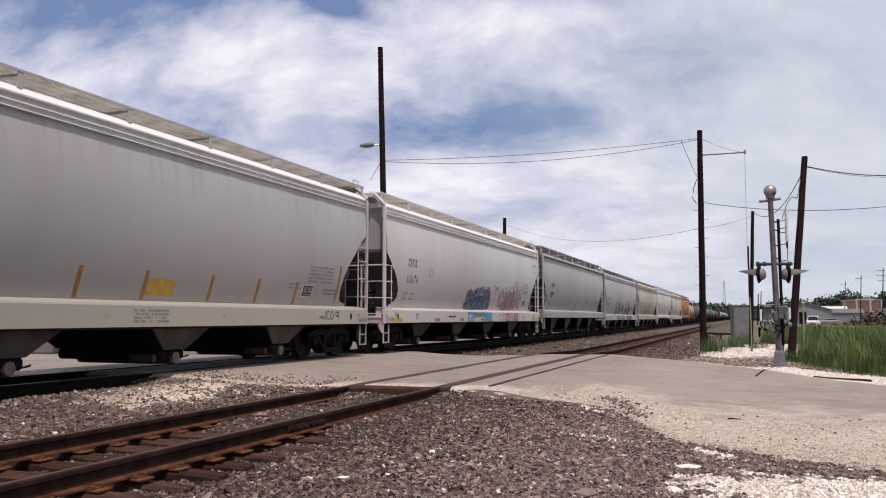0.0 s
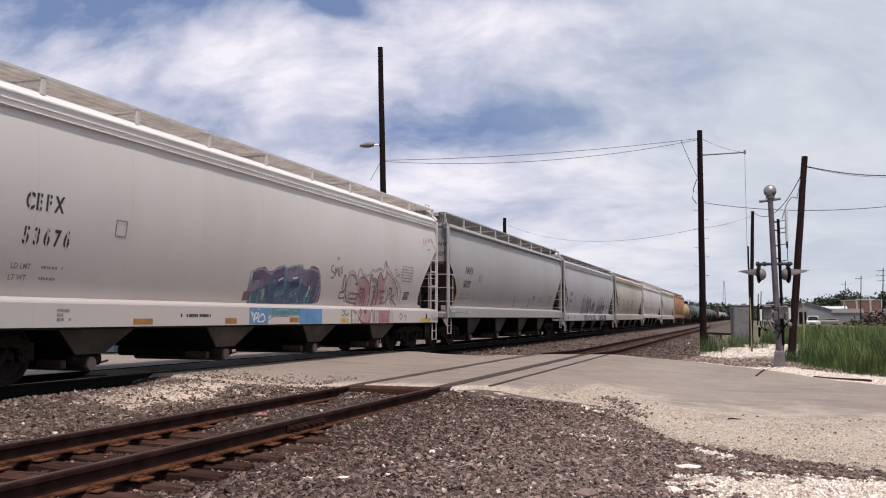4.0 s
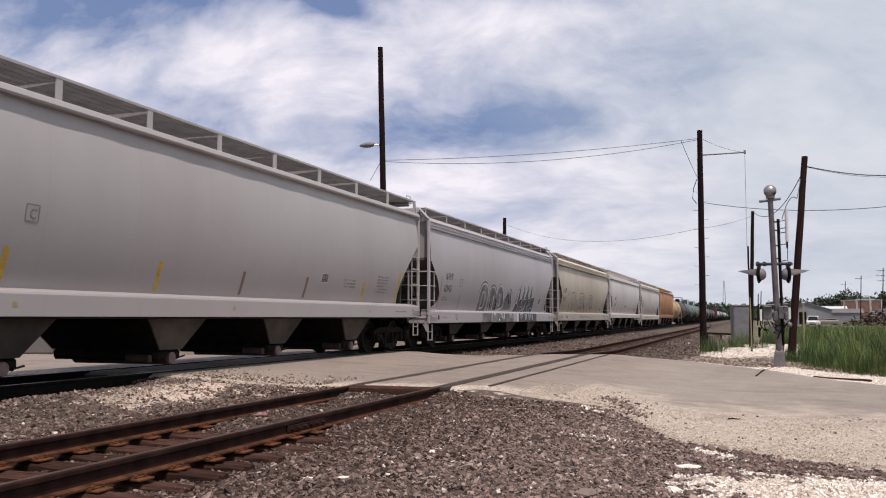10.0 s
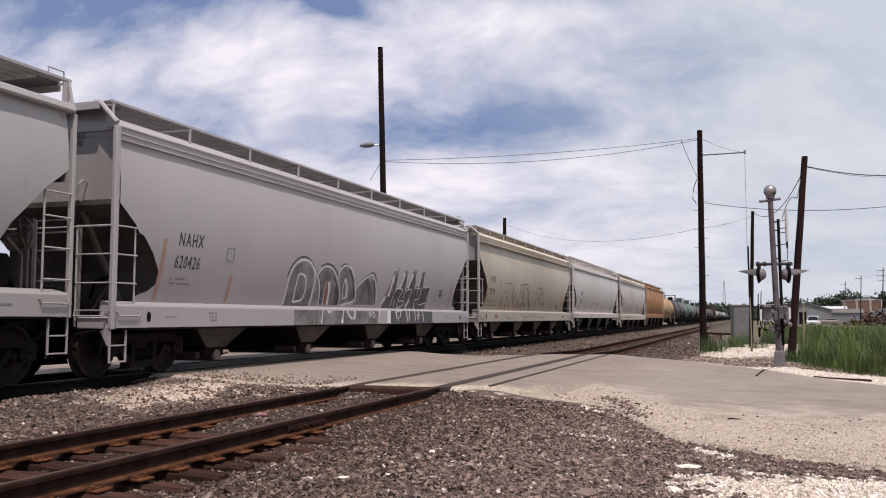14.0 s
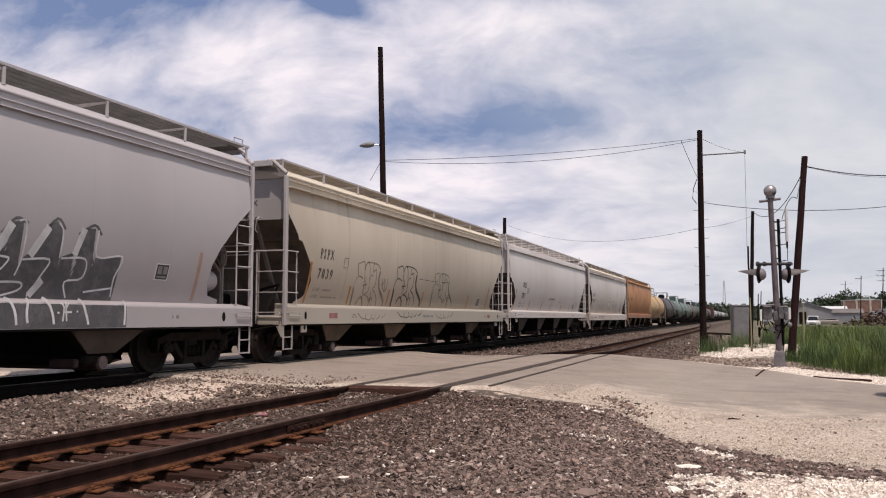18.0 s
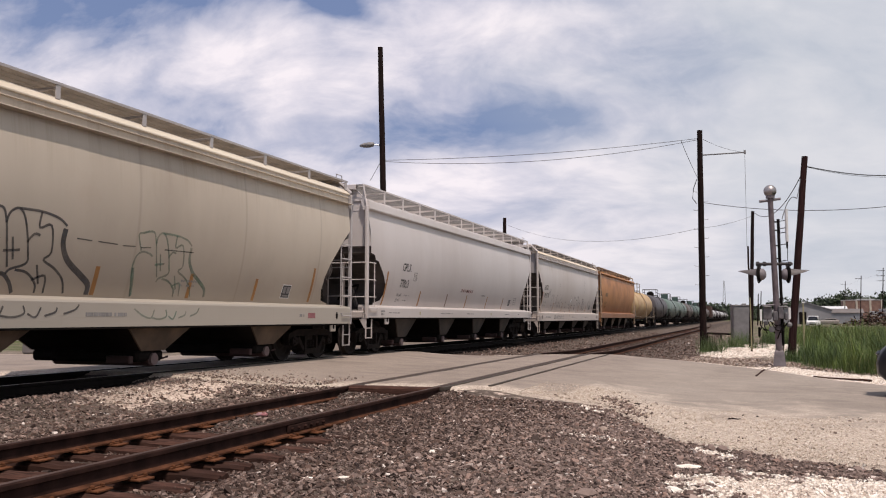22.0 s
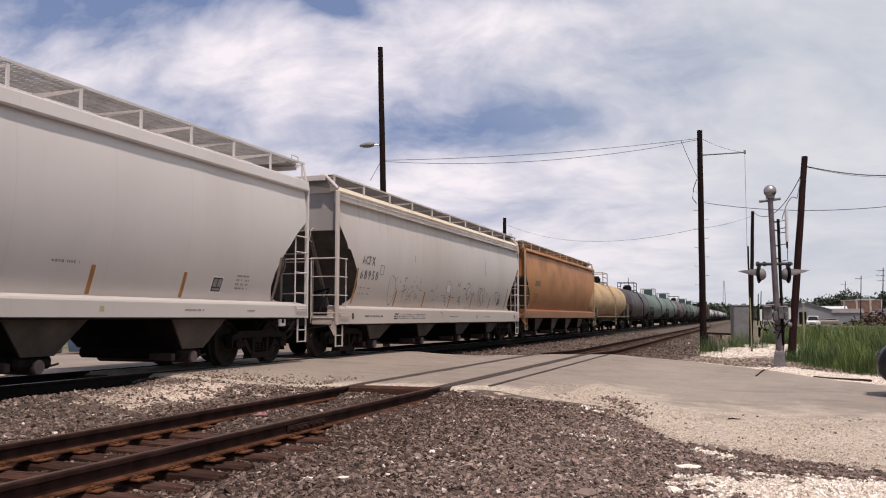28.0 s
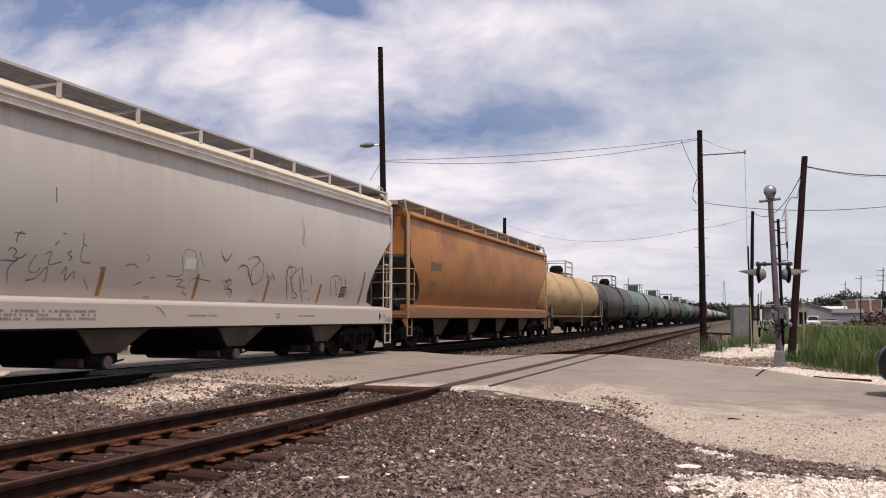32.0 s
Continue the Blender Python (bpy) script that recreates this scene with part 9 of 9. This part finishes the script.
        c = Vector((r * math.cos(a), r * math.sin(a), height * rng.uniform(0.38, 0.88)))
        clumps.append((c, rng.uniform(0.14, 0.26) * spread_))
        m.tube([(0, 0.05, height * 0.4), c * 0.6 + Vector((0, 0, height * 0.12)), c], 0.012 * height, 5, True, 0.004 * height)
    part("trunk", m, POLE, tree)
    v, f = [], []
    for k in range(n):
        c, r = rng.choice(clumps)
        d = Vector((rng.gauss(0, 1), rng.gauss(0, 1), rng.gauss(0, 0.8))).normalized() * r * rng.uniform(0.5, 1.12)
        q = c + d
        s = rng.uniform(0.025, 0.055) * spread_
        e1 = Vector((rng.gauss(0, 1), rng.gauss(0, 1), rng.gauss(0, 1))).normalized() * s
        e2 = e1.cross(Vector((rng.gauss(0, 1), rng.gauss(0, 1), rng.gauss(0, 1)))).normalized() * s * 0.8
        k0 = len(v)
        v += [q - e1, q + e2 * 0.7, q + e1, q - e2 * 0.7]
        f.append((k0, k0 + 1, k0 + 2, k0 + 3))
    part("crown", Mesh().add(v, f), rng.choice(mats), tree, "dense green crown")
    return tree


def tufts(name, spots, mat, label, category="grass"):
    """Blades of grass joined into one mesh. spots: x, y, z, height."""
    rng = random.Random(17)
    v, f = [], []
    for x, y, z, h in spots:
        away, droop = rng.uniform(0, 6.28), rng.uniform(0.2, 1.0)
        for k in range(30):
            a = rng.gauss(away, 0.9)
            bx, by = x + rng.gauss(0, 0.20), y + rng.gauss(0, 0.20)
            hh, lean, w = h * rng.uniform(0.3, 1.1), rng.uniform(0.1, 1.1) * h * droop, rng.uniform(0.0016, 0.0046) * (1 + h)
            dx, dy = math.cos(a), math.sin(a)
            k0 = len(v)
            v += [(bx - dy * w, by + dx * w, z), (bx + dy * w, by - dx * w, z),
                  (bx + dx * lean * 0.35 + dy * w * 0.8, by + dy * lean * 0.35 - dx * w * 0.8, z + hh * 0.6), (bx + dx * lean * 0.35 - dy * w * 0.8, by + dy * lean * 0.35 + dx * w * 0.8, z + hh * 0.6),
                  (bx + dx * lean, by + dy * lean, z + hh)]
            f += [(k0, k0 + 1, k0 + 2, k0 + 3), (k0 + 3, k0 + 2, k0 + 4)]
    me = bpy.data.meshes.new(name)
    me.from_pydata(v, [], f)
    me.materials.append(mat)
    tagged(new(name, me), label, category, kind="stuff")


def build_green():
    rng = random.Random(4)
    grass = leaf_material("grass_blades", (0.030, 0.070, 0.012), (0.175, 0.240, 0.045))
    dry = leaf_material("dry_grass_blades", (0.16, 0.15, 0.05), (0.26, 0.22, 0.09))
    weed = leaf_material("weed_leaves", (0.040, 0.080, 0.018), (0.115, 0.165, 0.045))
    spots, old = [], []
    while len(spots) < 11500:
        y = 18.0 + 90 * rng.random() ** 1.8
        x = 1.1 + rng.random() * (8 + y * 0.28)
        e = y - road_far(x)
        front = 5.4 - 1.4 * smooth01(2.4, 3.3, x) + 0.6 * noise.noise((x * 1.5, y * 0.5, 7))
        if e < front or x < (0.060 - 0.042 * smooth01(45, 78, y)) * y + 0.12 * noise.noise((y, 0, 2)):
            continue
        h = (0.35 + 0.56 * smooth01(front, front + 3.5, e)) * (1 + 0.7 * noise.noise((x * 0.9, y * 0.5, 3)) + 0.85 * noise.noise((x * 2.6, y * 1.3, 5))) * (1 - 0.3 * smooth01(38, 60, y))
        spots.append((x, y, ground_z(x, y), h))
        if rng.random() < 0.12 + 0.20 * smooth01(40, 70, y):
            old.append((x + 0.1, y, ground_z(x, y), h * 0.95))
    tufts("tall_grass", spots, grass, "tall bright green grass and weeds beside the road")
    tufts("dry_grass", old, dry, "dry yellowish grass blades among the green")
    weeds = []
    for px, py, d, n, h in ((1256, 625, 40, 14, 0.8), (1268, 620, 43, 5, 0.5), (1285, 615, 46, 6, 0.75), (1305, 615, 46, 12, 0.95), (1318, 612, 52, 8, 0.8), (1340, 618, 44, 7, 0.7), (1250, 640, 37, 3, 0.3), (1395, 630, 31.5, 14, 0.5), (1380, 600, 50, 25, 0.8), (1360, 598, 55, 25, 0.8), (1410, 636, 31, 8, 0.4), (1438, 634, 31.5, 40, 0.55), (1456, 642, 30, 40, 0.6), (1478, 650, 28.5, 40, 0.55), (1500, 655, 27.6, 30, 0.5)):
        c = on_view(px, py, d)
        for k in range(n):
            x, y = c.x + rng.gauss(0, 0.16), c.y + rng.gauss(0, 0.5)
            weeds.append((x, y, ground_z(x, y), h * rng.uniform(0.7, 1.3)))
    tufts("weed_clumps", weeds, weed, "green weed clumps round the pole foot and cabinet", "weeds")
    mats = [leaf_material("oak_leaves", (0.015, 0.031, 0.011), (0.040, 0.062, 0.022)), leaf_material("elm_leaves", (0.020, 0.037, 0.015), (0.045, 0.070, 0.026))]
    for k, (x, d, top, wide) in enumerate(((1480, 300, 524, 10), (1500, 300, 514, 14), (1520, 310, 526, 12), (1462, 330, 534, 9), (1545, 320, 530, 12), (1565, 320, 528, 12), (1585, 320, 524, 13), (1440, 340, 537, 11), (1412, 300, 536, 10), (1385, 300, 535, 9), (1372, 260, 532, 6), (1430, 400, 541, 14), (1265, 480, 547, 14), (1282, 480, 549, 12), (1252, 420, 550, 11), (1300, 500, 549, 14), (1340, 450, 546, 14), (1398, 310, 533, 12), (1422, 320, 536, 12), (1450, 330, 532, 13), (1470, 340, 528, 14), (1532, 330, 524, 13), (1555, 340, 524, 15), (1600, 310, 522, 14))):
        d += 110
        p = stand(on_view(x, 575, d))
        leafy("tree", p, on_view(x, top, d).z - p.z, wide * 1.35, 1100, 40 + k, "dense dark green tree on the horizon", mats)
    # far wood as one band of clumps
    v, f = [], []
    for k in range(14000):
        x = rng.uniform(1150, 1700)
        d = rng.uniform(480, 620)
        p = on_view(x, 570, d)
        h = 6.0 + 5.0 * noise.noise((x * 0.02, d * 0.01, 0)) + rng.uniform(0, 3.0)
        q = Vector((p.x, p.y, -0.6 + h * rng.random() ** 0.7))
        s = rng.uniform(0.5, 1.2)
        e1 = Vector((rng.gauss(0, 1), rng.gauss(0, 1), rng.gauss(0, 1))).normalized() * s
        e2 = e1.cross(Vector((rng.gauss(0, 1), rng.gauss(0, 1), 0.3))).normalized() * s
        k0 = len(v)
        v += [q - e1, q + e2, q + e1, q - e2]
        f.append((k0, k0 + 1, k0 + 2, k0 + 3))
    tagged(part("far_wood", Mesh().add(v, f), mats[0]), "dark green wood along the horizon", "trees", kind="stuff")


def build_far():
    tin = plain("grey_tin", (0.27, 0.27, 0.275), 0.6, 0.1, 0.2, 0.4)
    pale = plain("pale_tin", (0.42, 0.42, 0.42), 0.6, 0.0, 0.15, 0.3)
    white = plain("white_roof_tin", (0.66, 0.66, 0.66), 0.5, 0.1, 0.12, 0.2)
    dark_roof = plain("brown_grey_roof", (0.17, 0.15, 0.14), 0.8, 0.0, 0.2, 0.3)
    brick = plain("brown_brick", (0.23, 0.135, 0.105), 0.85, 0.0, 0.25, 0.8)
    slate = plain("blue_grey_tin", (0.27, 0.28, 0.30), 0.6, 0.1, 0.2, 0.3)
    weathered = plain("weathered_timber", (0.20, 0.145, 0.105), 0.85, 0.0, 0.4, 3)
    tan = plain("tan_block", (0.50, 0.44, 0.36), 0.85, 0.0, 0.15, 0.6)

    def at(x, d):
        return stand(on_view(x, 577, d))
    building("warehouse", at(1428, 215), 11, 18, 3.3, tin, tin, "grey metal warehouse with an open dark door", 1.8, 0, (-0.75, 1.6, 2.9), turn=-4)
    building("long_shed", at(1491, 240), 6, 9.7, 2.8, slate, dark_roof, "long grey metal shed with a brown roof", 1.1, 0, turn=90)
    building("low_building", at(1471, 290), 7, 9.2, 3.9, pale, white, "low building with a bright white roof", 1.35, 0, turn=90)
    b = building("brick_building", at(1526, 330), 13.3, 10, 8.0, brick, pale, "brown brick building with pale pilasters", 0)
    part("parapet", Mesh().box((1.2, 0, 8.35), (5.5, 9, 0.5), 0.05), pale, b, "raised pale parapet")
    for x in (-6.3, -2.2, 2.4, 6.3):
        part("pilaster", Mesh().box((x, -5.1, 4.0), (0.7, 0.3, 7.9), 0.03), tan, b, "pale pilaster")
    building("low_building", at(1556, 280), 4, 8, 3.4, pale, white, "low building with a pale flat roof", 0, 0)
    building("low_building", at(1600, 260), 12, 8, 4.0, tin, pale, "low grey building beyond the grass", 0, 3)
    building("low_building", at(1372, 360), 9, 8, 4.5, pale, white, "small pale building behind the signal", 0, 1)
    # heap of scrap timber
    rng = random.Random(12)
    p = at(1550, 165)
    heap = tagged(new("scrap_heap"), "heap of brown scrap timber and branches", "heap")
    heap.location = p
    for k in range(280):
        x, y = rng.gauss(0.4, 2.6), rng.gauss(0, 1.6)
        z = max(0.1, 3.2 - 0.42 * abs(x) - 0.6 * abs(y)) * rng.random()
        a = Vector((rng.gauss(0, 1), rng.gauss(0, 1), rng.gauss(0, 0.35))).normalized() * rng.uniform(0.3, 1.1)
        c = Vector((x, y, z + 0.15))
        part("timber", Mesh().tube([c - a * 0.9, c + a * 0.9 + Vector((0, 0, rng.gauss(0, 0.08)))], rng.uniform(0.05, 0.16), 6, True, rng.uniform(0.03, 0.09)), (POLE, TIE, weathered)[k % 3], heap)
    # vehicles parked far off
    c = vehicle("pickup_truck", WHITE, "white pickup truck parked beyond the grass", 5.3, 1.95, 1.85, cargo=True)
    q = at(1440, 150)
    c.matrix_basis = pose(q.x, q.y, q.z, 0, 0, 82)
    c = vehicle("parked_car", plain("beige_car_paint", (0.34, 0.30, 0.27), 0.35), "pale parked car beside the warehouse", 4.6, 1.8, 1.45)
    q = at(1464, 185)
    c.matrix_basis = pose(q.x, q.y, q.z, 0, 0, 5)
    # lattice tower and far line poles
    q = at(1283, 400)
    tower = tagged(new("lattice_tower"), "slender grey lattice tower on the horizon", "tower")
    tower.location = q
    H = on_view(1283, 497, 400).z - q.z
    m = Mesh()
    for sx, sy in ((-1, -1), (1, -1), (1, 1), (-1, 1)):
        m.tube([(sx * 0.9, sy * 0.9, 0), (sx * 0.2, sy * 0.2, H)], 0.07, 5)
    for k in range(10):
        a, b = 0.9 - 0.7 * k / 10, 0.9 - 0.7 * (k + 1) / 10
        z0, z1 = H * k / 10, H * (k + 1) / 10
        for s in (-1, 1):
            m.tube([(-a, s * a, z0), (b, s * b, z1)], 0.04, 4)
            m.tube([(s * a, -a, z0), (s * b, b, z1)], 0.04, 4)
    part("lattice", m, BOX_GREY, tower)
    for x, top, d, arms in ((1523, 488, 230, 1), (1495, 498, 260, 1), (1562, 474, 200, 3), (1341, 520, 180, 0), (1346, 516, 200, 0), (1111, 492, 260, 0)):
        a = at(x, d)
        if x < 1200:
            a = stand(on_view(x, 572, d))
        pole = utility_pole(a, on_view(x + 1, top, d), 0.14, 0.09, "thin far utility pole")
        for k in range(arms):
            z = on_view(x, top + 5 + 9 * k, d).z - a.z
            part("cross_arm", Mesh().box((0, 0, z), (1.7, 0.10, 0.11), 0.02), POLE, pole)
    for x0, x1, y0, y1, d in ((1495.3, 1523.4, 503, 493, (260, 230)), (1523.4, 1562.3, 493, 479, (230, 200))):
        wire(on_view(x0, y0, d[0]), on_view(x1, y1, d[1]), 0.5, 0.012)
    # beyond the train: skips, a trailer and low walls
    blue = plain("blue_skip_paint", (0.085, 0.125, 0.19), 0.6, 0.0, 0.3, 1.5)
    q = stand(Vector((-26.5, 31.4, 0)))
    skip = tagged(new("skip"), "dented blue steel skip with a white panel", "skip")
    skip.matrix_basis = pose(q.x, q.y, q.z, 0, 0, 19)
    part("tub", Mesh().rings([[(-0.95, -0.8, 0.08), (0.95, -0.8, 0.08), (0.95, 0.8, 0.08), (-0.95, 0.8, 0.08)], [(-1.05, -0.95, 1.05), (1.05, -0.95, 1.05), (1.05, 0.95, 1.05), (-1.05, 0.95, 1.05)]]), blue, skip)
    part("rim", Mesh().box((0, 0, 1.08), (2.2, 2.0, 0.08), 0.02), blue, skip)
    part("panel", Mesh().box((0.0, -0.93, 0.72), (0.75, 0.03, 0.42), 0.01), WHITE, skip, "white painted panel")
    for x, y, w, h in ((-28.6, 30.4, 1.3, 0.8), (-24.0, 32.3, 1.4, 1.0)):
        q = stand(Vector((x, y, 0)))
        box_thing("concrete_block", q, (w, 1.0, h), dark_roof, "grey brown concrete block beyond the train", "block", 0.05, 19)
    q = stand(Vector((-46, 52, 0)))
    building("low_building", q, 26, 8, 3.4, tan, dark_roof, "low tan building beyond the train", 0, 6, turn=19)
    q = stand(Vector((-30, 70, 0)))
    building("low_building", q, 18, 8, 3.2, pale, tin, "low pale building beyond the train", 0, 5, turn=10)


build_far()
build_green()
build_crossing_things()
build_poles()
build_signal()
SUV = vehicle("suv", plain("navy_car_paint", (0.009, 0.011, 0.018), 0.30, 0.0, 0.15, 3, gloss=0.35), "dark navy car waiting at the crossing", 4.7, 1.86, 1.72)
build_tracks()
build_stones()


def motions():
    """Everything that moves: the wagons roll towards -y and their wheels turn; a dark car drives up and waits."""
    for car, y in MOVERS:
        walk(car, [(0.0, pose(TRAIN_X, y, 0)), (32.0, pose(TRAIN_X, y - 32.0 * SPEED, 0))])
    turn = SPEED / 0.457
    steps = 192
    for ws, y in WHEELS:
        walk(ws, [(32.0 * k / steps, pose(0, y, 0.455, math.degrees(turn * 32.0 * k / steps))) for k in range(steps + 1)])
    # the dark car: seconds, place, heading
    for_car = ((0.0, 70.0, -16.0, -24.0), (12.0, 70.0, -16.0, -24.0), (14.5, 27.0, 4.8, -25.0), (16.5, 9.3, 12.9, -36.0), (17.3, 5.82, 15.8, -43.0), (17.8, 4.72, 17.34, -45.0), (18.4, 4.34, 17.54, -45.0), (32.0, 4.34, 17.54, -45.0))
    walk(SUV, [(t, pose(x, y, road_z(x), 0, 0, h)) for t, x, y, h in for_car])


motions()
